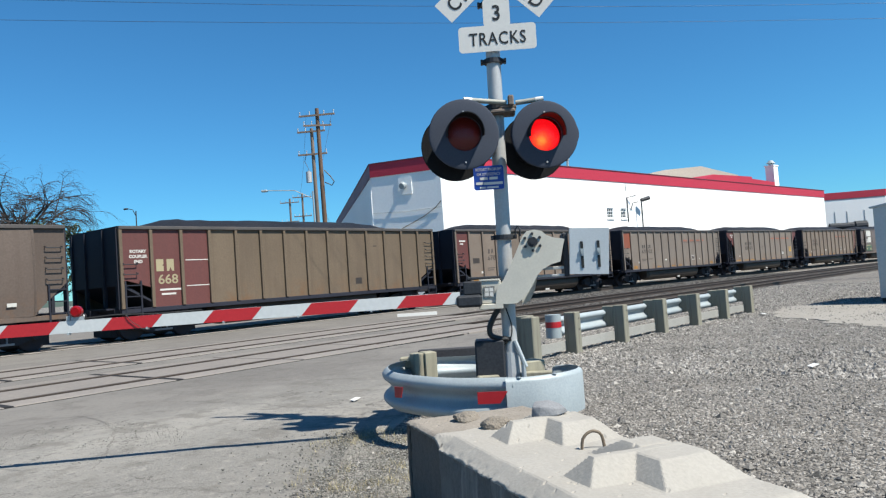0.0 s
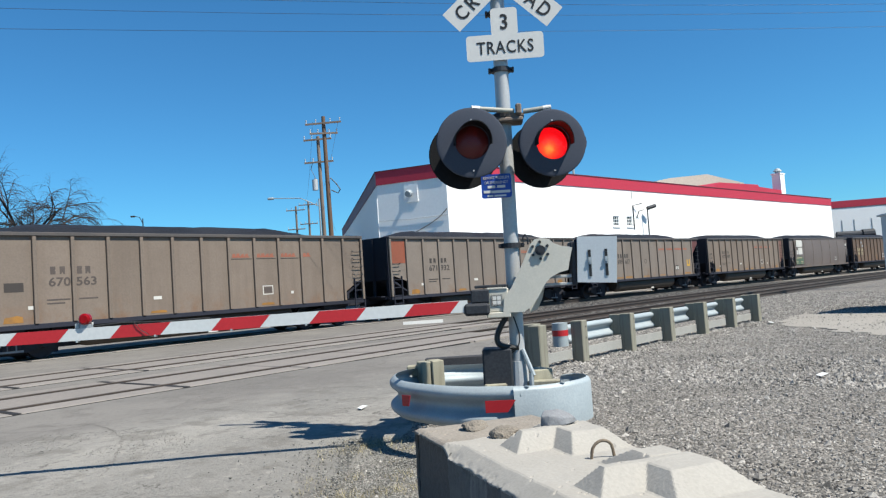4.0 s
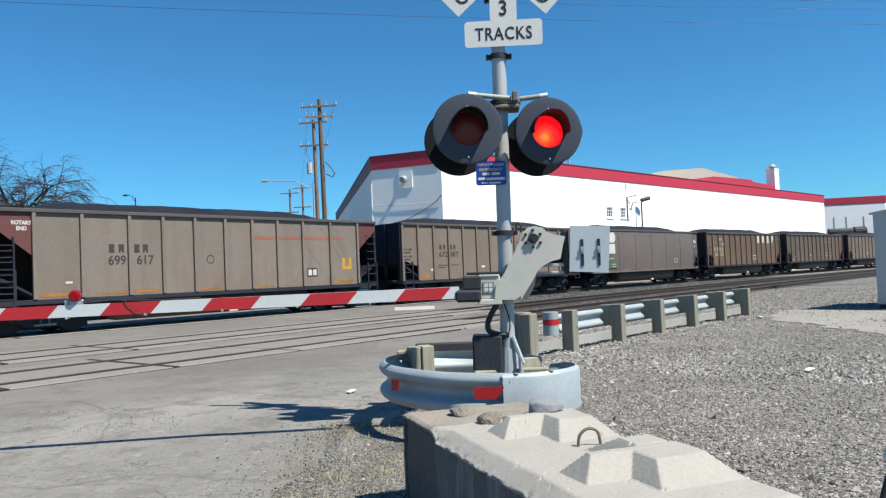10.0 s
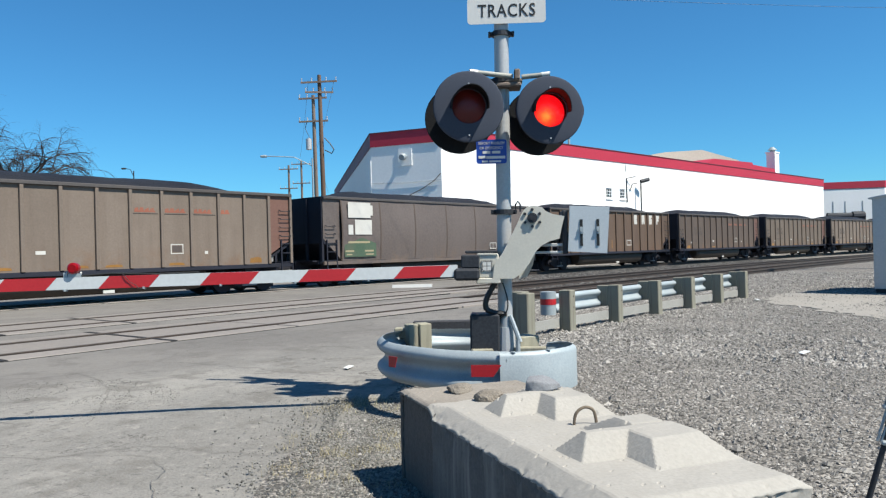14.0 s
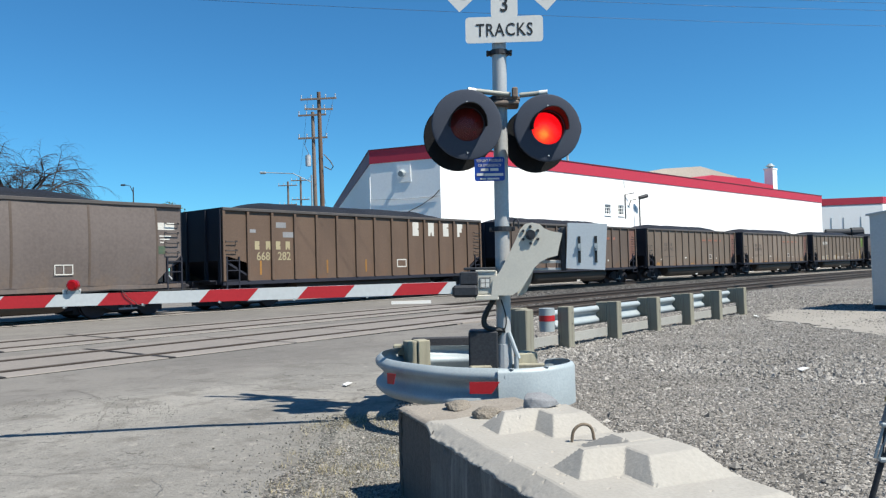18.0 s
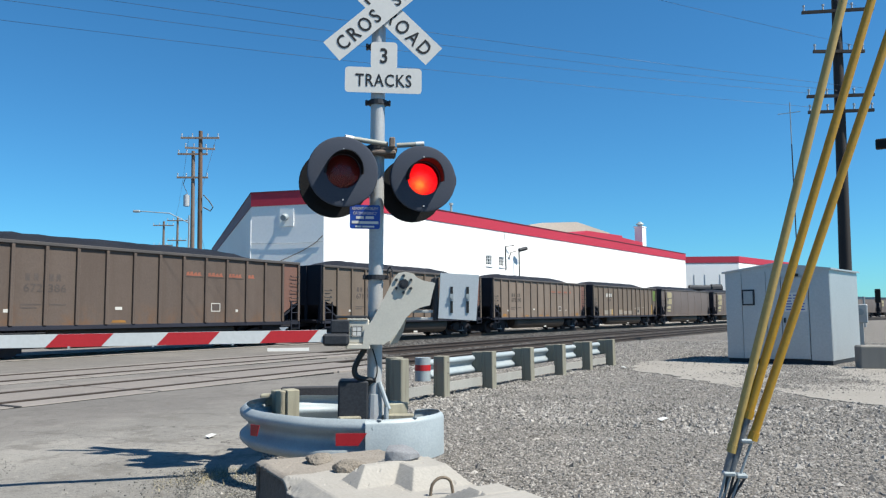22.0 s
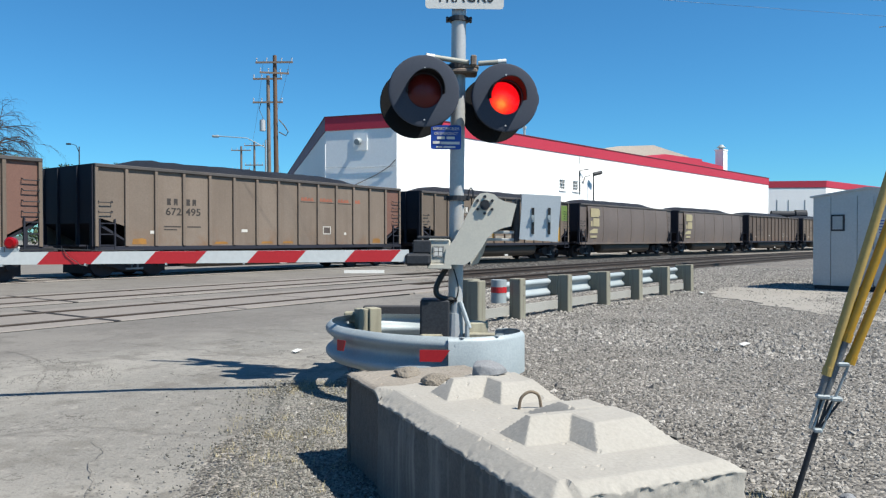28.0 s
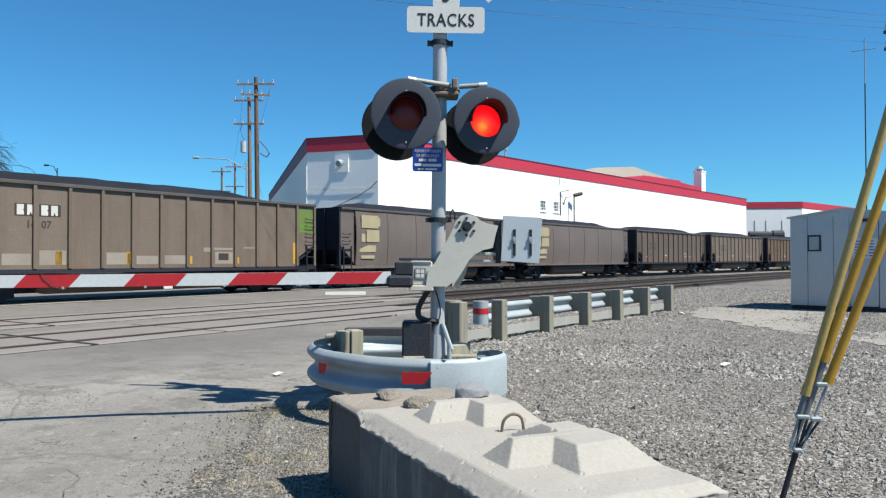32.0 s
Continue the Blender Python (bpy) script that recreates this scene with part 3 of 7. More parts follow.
    return -0.012 - 0.13 * bed + (hump * step(0.15, 0.9, road_side(x, y)) if abs(x) < 60 and abs(y) < 60 else 0) - 0.012 * (1 - step(0.0, 0.4, road_side(x, y)))


def grid_mesh(name, xs, ys, zf, mat):
    nx, ny = len(xs), len(ys)
    verts = [(x, y, zf(x, y)) for y in ys for x in xs]
    faces = [(j * nx + i, j * nx + i + 1, (j + 1) * nx + i + 1, (j + 1) * nx + i) for j in range(ny - 1) for i in range(nx - 1)]
    me = bpy.data.meshes.new(name)
    me.from_pydata(verts, [], faces)
    me.materials.append(M[mat])
    me.shade_smooth()
    return me


def spread(lo, hi, fine, far):
    core = list(np.arange(lo, hi + 1e-6, fine))
    out, d = [], fine
    v = hi
    while v < far:
        d *= 1.35
        v += d
        out.append(v)
    d, v, left = fine, lo, []
    while v > -far:
        d *= 1.35
        v -= d
        left.append(v)
    return left[::-1] + core + out


tagged(new("ground", grid_mesh("ground", spread(-6, 34, 0.28, 3000), spread(-6, 27, 0.28, 3000), ground_z, "ground")),
       "dusty grey gravel ground beside the road", "ground", kind="stuff")


def road():
    us, vs = np.linspace(-14, 70, 85), np.linspace(0, -34, 30)
    verts, faces = [], []
    for u in us:
        for k, v in enumerate(vs):
            e = 0.35 * noise.noise(Vector((u * 0.55, 0, 7))) + 0.12 * noise.noise(Vector((u * 2.3, 0, 2))) + road_swell(float(u)) if k == 0 else 0
            p = ROAD_O + ROAD_U * float(u) + ROAD_V * (float(v) + e)
            verts.append((p.x, p.y, 0.004 + 0.006 * noise.noise(p * 0.5) - (0.03 if k == 0 else 0)))
    n = len(vs)
    for i in range(len(us) - 1):
        for k in range(n - 1):
            faces.append((i * n + k, i * n + k + 1, (i + 1) * n + k + 1, (i + 1) * n + k))
    me = bpy.data.meshes.new("road")
    me.from_pydata(verts, [], faces)
    me.materials.append(M["asphalt"])
    me.shade_smooth()
    r = tagged(new("road", me), "worn grey asphalt road with cracks and patches", "road", kind="structure")
    for path, w in (([(1.7, 5.9), (2.23, 5.07), (2.35, 4.88), (2.46, 4.68), (2.61, 4.43)], 0.008), ([(2.55, 4.52), (2.42, 4.27), (2.23, 3.97), (1.9, 3.4)], 0.008), ([(3.6, 9.3), (3.96, 8.73), (4.03, 8.43), (4.2, 8.34)], 0.018),
                    ([(4.01, 8.45), (3.71, 7.47), (3.26, 6.62), (2.99, 6.28), (2.69, 5.77)], 0.012), ([(4.69, 9.12), (5.07, 8.78), (5.67, 8.69)], 0.016), ([(1.2, 8.4), (2.1, 7.5), (2.64, 6.03), (2.8, 5.85)], 0.008)):
        V, F, pts = [], [], []
        for a, b in zip(path, path[1:]):
            n = max(3, int(math.hypot(b[0] - a[0], b[1] - a[1]) / 0.035))
            pts += [(a[0] + (b[0] - a[0]) * k / n, a[1] + (b[1] - a[1]) * k / n) for k in range(n)]
        for i, (x, y) in enumerate(pts):
            q = pts[min(i + 1, len(pts) - 1)] if i + 1 < len(pts) else (2 * x - pts[i - 1][0], 2 * y - pts[i - 1][1])
            d = Vector((q[0] - x, q[1] - y, 0)).normalized()
            side = Vector((-d.y, d.x, 0))
            c = Vector((x, y, 0.0065 + 0.006 * noise.noise(Vector((x, y, 0)) * 0.5))) + side * (0.10 * noise.noise(Vector((x * 2.2, y * 2.2, 5))) + 0.03 * noise.noise(Vector((x * 11, y * 11, 2))))
            h = w * 0.36 * max(0.12, 0.75 + 1.1 * noise.noise(Vector((x * 14, y * 14, 8)))) * min(1, i / 4, (len(pts) - 1 - i) / 4)
            V += [tuple(c - side * h), tuple(c + side * h)]
        F = [(2 * i, 2 * i + 1, 2 * i + 3, 2 * i + 2) for i in range(len(pts) - 1)]
        cm = bpy.data.meshes.new("crack")
        cm.from_pydata(V, [], F)
        cm.materials.append(M["crack"])
        part("crack", cm, None, r)


road()


def track_line(d, off, s0, s1, stepm=2.0):
    return [on_track(s, d + off) for s in np.arange(s0, s1 + 0.01, stepm)]


def road_end(d):
    """Where along a track the crossing ends."""
    return ROAD_O.x + (d - ROAD_O.y) * ROAD_U.x / ROAD_U.y + 2.1


RAIL_PROFILE = [(-0.07, -0.16), (0.07, -0.16), (0.07, -0.145), (0.012, -0.125), (0.012, -0.045), (0.036, -0.03), (0.036, 0.0), (-0.036, 0.0), (-0.036, -0.03),
                (-0.012, -0.045), (-0.012, -0.125), (-0.07, -0.145)]


def railway(d):
    t = thing("railway_track", pose(0, 0, 0), "steel rails on weathered ties, set flush across the road", "track", "railway tracks")
    for off in (-0.7525, 0.7525):
        bm = sweep(B(), [p + Vector((0, 0, 0.036)) for p in track_line(d, off, -60, 300, 3)], RAIL_PROFILE)
        r = part("rail", bm, "rail", t)
        bm = sweep(B(), [p + Vector((0, 0, 0.0365)) for p in track_line(d, off, -60, 300, 3)], [(-0.03, 0), (0.03, 0), (0.028, 0.004), (-0.028, 0.004)])
        part("rail_head", bm, "railhead", r)
    e = road_end(d)
    bm = B()
    box(bm, -0.115, 0.115, -1.3, 1.3, -0.2, -0.125, bevel=0.012)
    me = mesh_of("tie", bm, "tie")
    s, k = e + 0.4, 0
    while s < 150:
        p = on_track(s, d)
        o = part("tie", me, "tie", t)
        o.matrix_basis = Matrix.Translation(p) @ pose(0, 0, 0, 0, 0, math.degrees(math.atan(-(s - CURVE_AT) / CURVE_R)) + random.uniform(-1, 1)) if s > CURVE_AT else Matrix.Translation(p)
        s += 0.55 if s < 60 else 1.1
    return t


def crossing(d, shift):
    """Concrete panels between and beside the rails, with dark joints."""
    t = thing("crossing_panels", pose(0, 0, 0), "pale concrete crossing panels with dark rubber flangeways", "crossing panel", "crossing panels", kind="structure")
    e, L = road_end(d), 2.44
    last = shift + L * math.ceil((e - shift) / L)
    for name, y0, y1 in (("field_panel", -1.42, -0.855), ("gauge_panel", -0.65, 0.65), ("field_panel", 0.855, 1.42)):
        bm = B()
        box(bm, 0.03, L - 0.03, y0, y1, -0.12, 0.022, bevel=0.008)
        me = mesh_of(name, bm, "panel")
        s = shift - 10 * L
        while s < last - 0.1:
            o = part(name, me, None, t)
            a = math.degrees(math.atan(-(max(s + 1.2, CURVE_AT) - CURVE_AT) / CURVE_R))
            o.matrix_basis = Matrix.Translation(on_track(s, d) + Vector((0, 0, random.uniform(-0.003, 0.003)))) @ pose(0, 0, 0, 0, 0, a)
            s += L
    bed = sweep(B(), [p for p in track_line(d, 0, -18, last - 1.5, 1.5)], [(-1.44, -0.05), (1.44, -0.05), (1.44, 0.011), (-1.44, 0.011)])
    part("panel_bed", bed, "rubber", t)
    for k in (0, -1, -3):
        s = shift + k * L
        if s < e:
            strip = box(B(), -0.055, 0.055, -1.43, 1.43, -0.05, 0.0245)
            part("joint_filler", strip, "rubber", t, "dark panel joint").matrix_basis = Matrix.Translation(on_track(s, d))
    for off in (-0.745, 0.745):
        for w in (-1, 1):
            bm = sweep(B(), [p + Vector((0, 0, 0.006)) for p in track_line(d, off + w * 0.07, -18, last - 1.5, 1.5)], [(-0.03, -0.05), (0.03, -0.05), (0.03, 0.006), (-0.03, 0.006)])
            part("flangeway", bm, "rubber", t)
    return t


for d, sh in zip(TRACKS, (6.37, 7.8, 8.6)):
    railway(d)
    crossing(d, sh)


# ---- loose stone ----
ICO_V = np.array([(1, 0, 0), (-1, 0, 0), (0, 1, 0), (0, -1, 0), (0, 0, 1), (0, 0, -1)], float)
ICO_F = np.array([(0, 2, 4), (2, 1, 4), (1, 3, 4), (3, 0, 4), (2, 0, 5), (1, 2, 5), (3, 1, 5), (0, 3, 5)])


def scatter_stones(name, count, place, size, mat, label, seed):
    """Many small angular stones as one mesh."""
    rng = np.random.default_rng(seed)
    nv = len(ICO_V)
    V = np.empty((count * nv, 3))
    F = np.empty((count * len(ICO_F), 3), dtype=int)
    k = 0
    while k < count:
        p = place(rng)
        if p is None:
            continue
        s = size(rng)
        v = (ICO_V * (1 + rng.uniform(-0.25, 0.3, (nv, 1))) + rng.uniform(-0.35, 0.35, (nv, 3))) * rng.uniform(0.75, 1.25, 3) * s
        a = rng.uniform(0, 6.28)
        c, q = math.cos(a), math.sin(a)
        v = np.stack([v[:, 0] * c - v[:, 1] * q, v[:, 0] * q + v[:, 1] * c, v[:, 2] * 0.75], 1)
        V[k * nv:(k + 1) * nv] = v + np.array(p) + (0, 0, s * 0.18)
        F[k * len(ICO_F):(k + 1) * len(ICO_F)] = ICO_F + k * nv
        k += 1
    me = bpy.data.meshes.new(name)
    me.from_pydata(V.tolist(), [], F.tolist())
    me.materials.append(M[mat])
    return tagged(new(name, me), label, "gravel", kind="stuff")


def island_variation(mat, lo, hi):
    """Gives each loose piece its own tone."""
    nt = M[mat].node_tree
    geo, mr, hs = nt.nodes.new("ShaderNodeNewGeometry"), nt.nodes.new("ShaderNodeMapRange"), nt.nodes.new("ShaderNodeVectorMath")
    mr.inputs[3].default_value, mr.inputs[4].default_value = lo, hi
    hs.operation = 'SCALE'
    b = nt.nodes["Principled BSDF"]
    src = b.inputs["Base Color"].links[0].from_socket
    nt.links.new(geo.outputs["Random Per Island"], mr.inputs[0])
    nt.links.new(src, hs.inputs[0])
    nt.links.new(mr.outputs[0], hs.inputs["Scale"])
    nt.links.new(hs.outputs[0], b.inputs["Base Color"])


island_variation("grit", 0.4, 1.5)
for k in ("gravel", "ballast", "leaf", "dry"):
    island_variation(k, 0.4 if k == "gravel" else 0.26, 1.4 if k == "gravel" else 1.5)


def gravel_yard(rng):
    x = 0.6 + 21.4 * rng.random() ** 1.5
    y = rng.uniform(-4.5, 9.5)
    if x < 2.6 + 0.8 * noise.noise(Vector((x, y, 0))) and rng.random() > 0.3 * (x - 0.4) or y < -3 and rng.random() < (-3 - y) / 1.5:
        return None
    r = road_side(x, y)
    if r < -0.1 or (r < 0.9 and x < 5.2 and rng.random() > 0.07) or y + bend(x) > 10.6:
        return None
    if 2.2 < x < 4.6 and -1.3 < y < 0.55 and rng.random() > 0.3:
        return None
    if 11.5 < x + 0.35 * y < 17.8 and y < 4.6 and rng.random() > 0.75:
        return None
    return x, y, ground_z(x, y)


scatter_stones("gravel", 185000, gravel_yard, lambda r: 0.006 + 0.0115 * r.random() ** 1.8 + (0.02 if r.random() < 0.004 else 0), "gravel", "coarse grey crushed gravel covering the yard beside the crossing", 3)


def road_grit(rng):
    u, r = rng.uniform(-4.2, 3.0), rng.normal(0.45, 0.42)
    if r > 1.3 or (r < 0 and rng.random() > 0.35):
        return None
    p = ROAD_O + ROAD_U * float(u) + ROAD_V * float(r)
    return p.x, p.y, max(ground_z(p.x, p.y), 0.004 if r < 0.1 else -1)


def far_gravel(rng):
    x, y = 8.5 + 26 * rng.random() ** 1.3, rng.uniform(-5, 10.4)
    if 12 < x + 0.35 * y < 20.5 and y < 5.2 and rng.random() > 0.12:
        return None
    if road_side(x, y) < 0.3 or y + bend(x) > 10.7 or (x > 18 and y < 3.6 and x < 23.6 and y > 0.5):
        return None
    return x, y, ground_z(x, y)


scatter_stones("gravel", 42000, far_gravel, lambda r: 0.013 + 0.022 * r.random() ** 2, "gravel", "coarse grey gravel round the equipment hut", 21)
def patch_grit(rng):
    a, r = rng.uniform(0, 6.283), rng.random() ** 0.6
    x, y = 3.25 + 0.85 * r * math.cos(a), 7.25 + 1.25 * r * math.sin(a)
    return (x, y, 0.006) if noise.noise(Vector((x * 1.6, y * 1.6, 4))) > -0.12 else None


scatter_stones("road_grit", 1600, patch_grit, lambda r: 0.002 + 0.004 * r.random() ** 2.2, "grit", "fine loose grit on a worn road patch", 14)
scatter_stones("road_grit", 36000, road_grit, lambda r: 0.0035 + 0.008 * r.random() ** 2.2, "grit", "fine loose grit along the road's edge", 12)


def ballast_bed(rng):
    x = 11 + 55 * rng.random() ** 1.7
    d = rng.uniform(10.6, 25.8)
    y = d - bend(x)
    if road_side(x, y) < 0.9:
        return None
    return x, y, ground_z(x, y)


scatter_stones("ballast", 36000, ballast_bed, lambda r: 0.03 + 0.03 * r.random(), "ballast", "grey stone ballast between the railway tracks", 5)


# ---- coal cars ----
CAR_L, CAR_W, CAR_TOP, CAR_SILL, PITCH = 14.65, 1.58, 3.55, 1.0, 16.25
N_POST = 15
MESHES = {}


def shared(key, build, mat, smooth=False):
    """One mesh for all alike parts of one paint."""
    if (key, mat) not in MESHES:
        MESHES[key, mat] = mesh_of(key, build(), mat, smooth)
    return MESHES[key, mat]


def wheel_mesh():
    bm = rod(B(), (0, -0.07, 0), (0, 0.07, 0), 0.44, 20)
    rod(bm, (0, 0.05, 0), (0, 0.09, 0), 0.47, 20)
    rod(bm, (0, -0.1, 0), (0, -0.06, 0), 0.13, 12)
    return bm


def side_frame():
    bm = slab(B(), [(-1.15, 0.58), (-0.95, 0.66), (-0.45, 0.78), (0.45, 0.78), (0.95, 0.66), (1.15, 0.58), (1.15, 0.36), (0.8, 0.36), (0.45, 0.22), (-0.45, 0.22), (-0.8, 0.36), (-1.15, 0.36)],
              "y", -0.09, 0.09)
    for x in (-0.89, 0.89):
        rod(bm, (x, -0.17, 0.46), (x, 0.1, 0.46), 0.13, 10)
    for x in (-0.18, 0, 0.18):
        rod(bm, (x, -0.11, 0.3), (x, -0.11, 0.62), 0.06, 8)
    return bm


def coal_heap(seed):
    bm = B()
    nx, ny = 34, 9
    g = {}
    for i in range(nx + 1):
        for j in range(ny + 1):
            u, v = i / nx, j / ny * 2 - 1
            x = 0.12 + u * (CAR_L - 0.24)
            ramp = step(0.0, 0.18, u) * (1 - step(0.72, 1.0, u))
            h = 0.40 * ramp * (1 - abs(v) ** 2.2) + 0.04 * noise.noise(Vector((x * 1.5, v * 2, seed))) * ramp + 0.02 * noise.noise(Vector((x * 6, v * 8, seed)))
            g[i, j] = bm.verts.new((x, v * (CAR_W - 0.06), CAR_TOP - 0.14 + h + 0.12 * ramp))
    for i in range(nx):
        for j in range(ny):
            bm.faces.new((g[i, j], g[i + 1, j], g[i + 1, j + 1], g[i, j + 1]))
    return bm


def underbody():
    bm = box(B(), -0.35, CAR_L + 0.35, -0.28, 0.28, 0.72, 1.02)
    for x in (0.25, CAR_L - 0.25):
        box(bm, x - 0.35, x + 0.35, -1.35, 1.35, 0.9, 1.04)
    for x in (1.6, CAR_L - 1.6):
        box(bm, x - 0.3, x + 0.3, -1.3, 1.3, 0.7, 0.98)
    return bm


def tub(side):
    """One of the two long rounded bellies between the trucks."""
    bm = B()
    n, y0, z0, r = 18, side * 0.98, 0.66, 0.42
    rings = []
    for x, k in ((3.45, 0.72), (3.6, 0.94), (3.75, 1.0), (CAR_L - 3.75, 1.0), (CAR_L - 3.6, 0.94), (CAR_L - 3.45, 0.72)):
        rings.append([bm.verts.new((x, y0 + r * k * math.cos(2 * math.pi * i / n), z0 + r * k * math.sin(2 * math.pi * i / n))) for i in range(n)])
    for a, b in zip(rings, rings[1:]):
        for i in range(n):
            bm.faces.new((a[i], a[(i + 1) % n], b[(i + 1) % n], b[i]))
    bm.faces.new(rings[0])
    bm.faces.new(rings[-1])
    return bm


def grab_iron():
    """A bent steel handhold."""
    bm = B()
    for x in (0.0, 0.45):
        rod(bm, (x, 0.0, 0.05), (x, -0.09, 0.03), 0.014, 6)
        rod(bm, (x, -0.09, 0.035), (x, -0.09, 0.0), 0.014, 6)
    return rod(bm, (0.0, -0.09, 0.0), (0.45, -0.09, 0.0), 0.014, 6)


def bulge(z):
    """How far a smooth car's side stands out at height z."""
    return 0.05 + 0.08 * math.sin(math.pi * min(max((z - CAR_SILL) / (CAR_TOP - 0.1 - CAR_SILL), 0.0), 1.0))


def riveted_seam():
    zs = [1.03 + (CAR_TOP - 0.12 - 1.03) * k / 10 for k in range(11)]
    pts = [(-CAR_W - bulge(z) - 0.006, z) for z in zs] + [(-CAR_W - bulge(z) + 0.02, z) for z in reversed(zs)]
    bm = slab(B(), pts, "x", -0.035, 0.035)
    for k in range(15):
        z = 1.12 + k * 0.145
        box(bm, -0.014, 0.014, -CAR_W - bulge(z) - 0.016, -CAR_W - bulge(z), z - 0.014, z + 0.014)
    return bm


def stirrup(h, w):
    bm = B()
    for x in (0, w):
        box(bm, x - 0.025, x + 0.025, -0.06, -0.02, CAR_SILL - 0.35, CAR_SILL + h)
    for k in range(4):
        z = CAR_SILL - 0.32 + (h + 0.3) * k / 3.4
        box(bm, 0, w, -0.055, -0.025, z, z + 0.035)
    return bm


def end_sheet(x, lean):
    """A car's end wall, with corner posts and a sloping floor sheet below it."""
    s = 1 if lean > 0 else -1
    t = 0.04 * s
    bm = slab(B(), [(x - t, CAR_TOP), (x + t, CAR_TOP), (x + t, 1.78), (x + lean, 1.03), (x + lean, 0.98), (x - t, 1.72)], "y", -CAR_W + 0.005, CAR_W - 0.005)
    return bm


def coal_car(kind, paint, label, end_paints=()):
    car = thing("coal_car", pose(0, 0, 0), label, "coal car", "train of coal cars")
    y = -CAR_W
    n_panel = 14
    xs = [CAR_L * k / n_panel for k in range(n_panel + 1)]
    if kind == "ribbed":
        for k in range(n_panel):
            p = end_paints[k] if k < len(end_paints) and end_paints[k] else paint
            def plate(a=k):
                bm = B()
                x0, x1 = xs[a], xs[a + 1]
                if a == 0:
                    o = [(x0, 1.86), (x0 + 0.25, 1.86), (x1, 1.62), (x1, CAR_TOP - 0.1), (x0, CAR_TOP - 0.1)]
                elif a == n_panel - 1:
                    o = [(x0, 1.3), (x1 - 0.3, 1.72), (x1, 1.86), (x1, CAR_TOP - 0.1), (x0, CAR_TOP - 0.1)]
                else:
                    o = [(x0, CAR_SILL), (x1, CAR_SILL), (x1, CAR_TOP - 0.1), (x0, CAR_TOP - 0.1)]
                return slab(bm, o, "y", y, y + 0.03)
            part("side_panel", shared("side_panel_%d" % k, plate, p), None, car)
        for k in range(N_POST):
            def rib(a=k):
                bm = box(B(), -0.055, 0.055, y - 0.075, y + 0.01, 1.0, CAR_TOP - 0.08, bevel=0.012)
                return bm
            o = part("side_post", shared("side_post", rib, paint), None, car)
            o.matrix_basis = Matrix.Translation((min(max(xs[k], 0.055), CAR_L - 0.055), 0, 0))
    elif kind == "slant":
        inner = [1.16, 2.49, 3.94, 5.06, 6.2, 7.36, 8.47, 9.58, 10.77, 12.14, 13.6]
        for k in range(10):
            def plate(a=k):
                return box(B(), inner[a], inner[a + 1], y, y + 0.03, CAR_SILL, CAR_TOP - 0.1)
            part("side_panel", shared("slant_panel_%d" % k, plate, paint), None, car)
        part("corner_panel", shared("corner_panel_a", lambda: slab(B(), [(0.0, CAR_TOP - 0.1), (0.0, 3.12), (1.16, 2.2), (1.16, CAR_TOP - 0.1)], "y", y, y + 0.03), "car_maroon"), None, car, "faded maroon corner panel")
        part("corner_panel", shared("corner_panel_b", lambda: slab(B(), [(13.6, CAR_TOP - 0.1), (13.6, 2.3), (CAR_L, 3.15), (CAR_L, CAR_TOP - 0.1)], "y", y, y + 0.03), "car_maroon"), None, car, "faded maroon corner panel")
        for k in range(11):
            o = part("side_post", shared("side_post", lambda: box(B(), -0.055, 0.055, y - 0.075, y + 0.01, 1.0, CAR_TOP - 0.08, bevel=0.012), paint), None, car)
            o.matrix_basis = Matrix.Translation((inner[k], 0, 0))
    else:
        segs = [0.9 + (CAR_L - 1.8) * k / 6 for k in range(7)]
        for k in range(6):
            def plate(a=k):
                bm = B()
                x0, x1 = segs[a], segs[a + 1]
                n = 8
                rows = []
                for i in range(n + 1):
                    z = CAR_SILL + (CAR_TOP - 0.1 - CAR_SILL) * i / n
                    rows.append([bm.verts.new((xx, y - 0.05 - 0.08 * math.sin(math.pi * min(1, i / n)) + dd, z)) for xx, dd in ((x0, 0), ((x0 + x1) / 2, 0.018), (x1, 0))])
                for a1, b1 in zip(rows, rows[1:]):
                    for q in range(2):
                        bm.faces.new((a1[q], a1[q + 1], b1[q + 1], b1[q]))
                return bm
            part("side_panel", shared("smooth_panel_%d" % k, plate, paint, True), None, car)
        for x in segs:
            o = part("rivet_seam", shared("rivet_seam", riveted_seam, "car_umber"), None, car)
            o.matrix_basis = Matrix.Translation((x, 0, 0))
        for a0, a1 in ((0, 0.9), (CAR_L - 0.9, CAR_L)):
            def plate(a0=a0, a1=a1):
                o = [(a0, 1.9 if a0 == 0 else 1.05), (a1, 1.05 if a0 == 0 else 1.9), (a1, CAR_TOP - 0.1), (a0, CAR_TOP - 0.1)]
                return slab(B(), o, "y", y, y + 0.03)
            part("corner_panel", shared("smooth_corner_%d" % (a0 > 0), plate, paint), None, car)
    part("top_chord", shared("top_chord", lambda: box(B(), 0, CAR_L, y - 0.09, y + 0.06, CAR_TOP - 0.11, CAR_TOP, bevel=0.015), "car_chord"), None, car)
    part("side_sill", shared("side_sill", lambda: box(B(), 0.0, CAR_L, y - 0.04, y + 0.08, CAR_SILL - 0.14, CAR_SILL, bevel=0.01), "car_black" if kind != "smooth" else paint), None, car)
    part("off_side_wall", shared("off_side_wall", lambda: box(B(), 0, CAR_L, -y - 0.03, -y, CAR_SILL, CAR_TOP), paint), None, car)
    # End walls skip the car's paint: their shade is put into the colour.
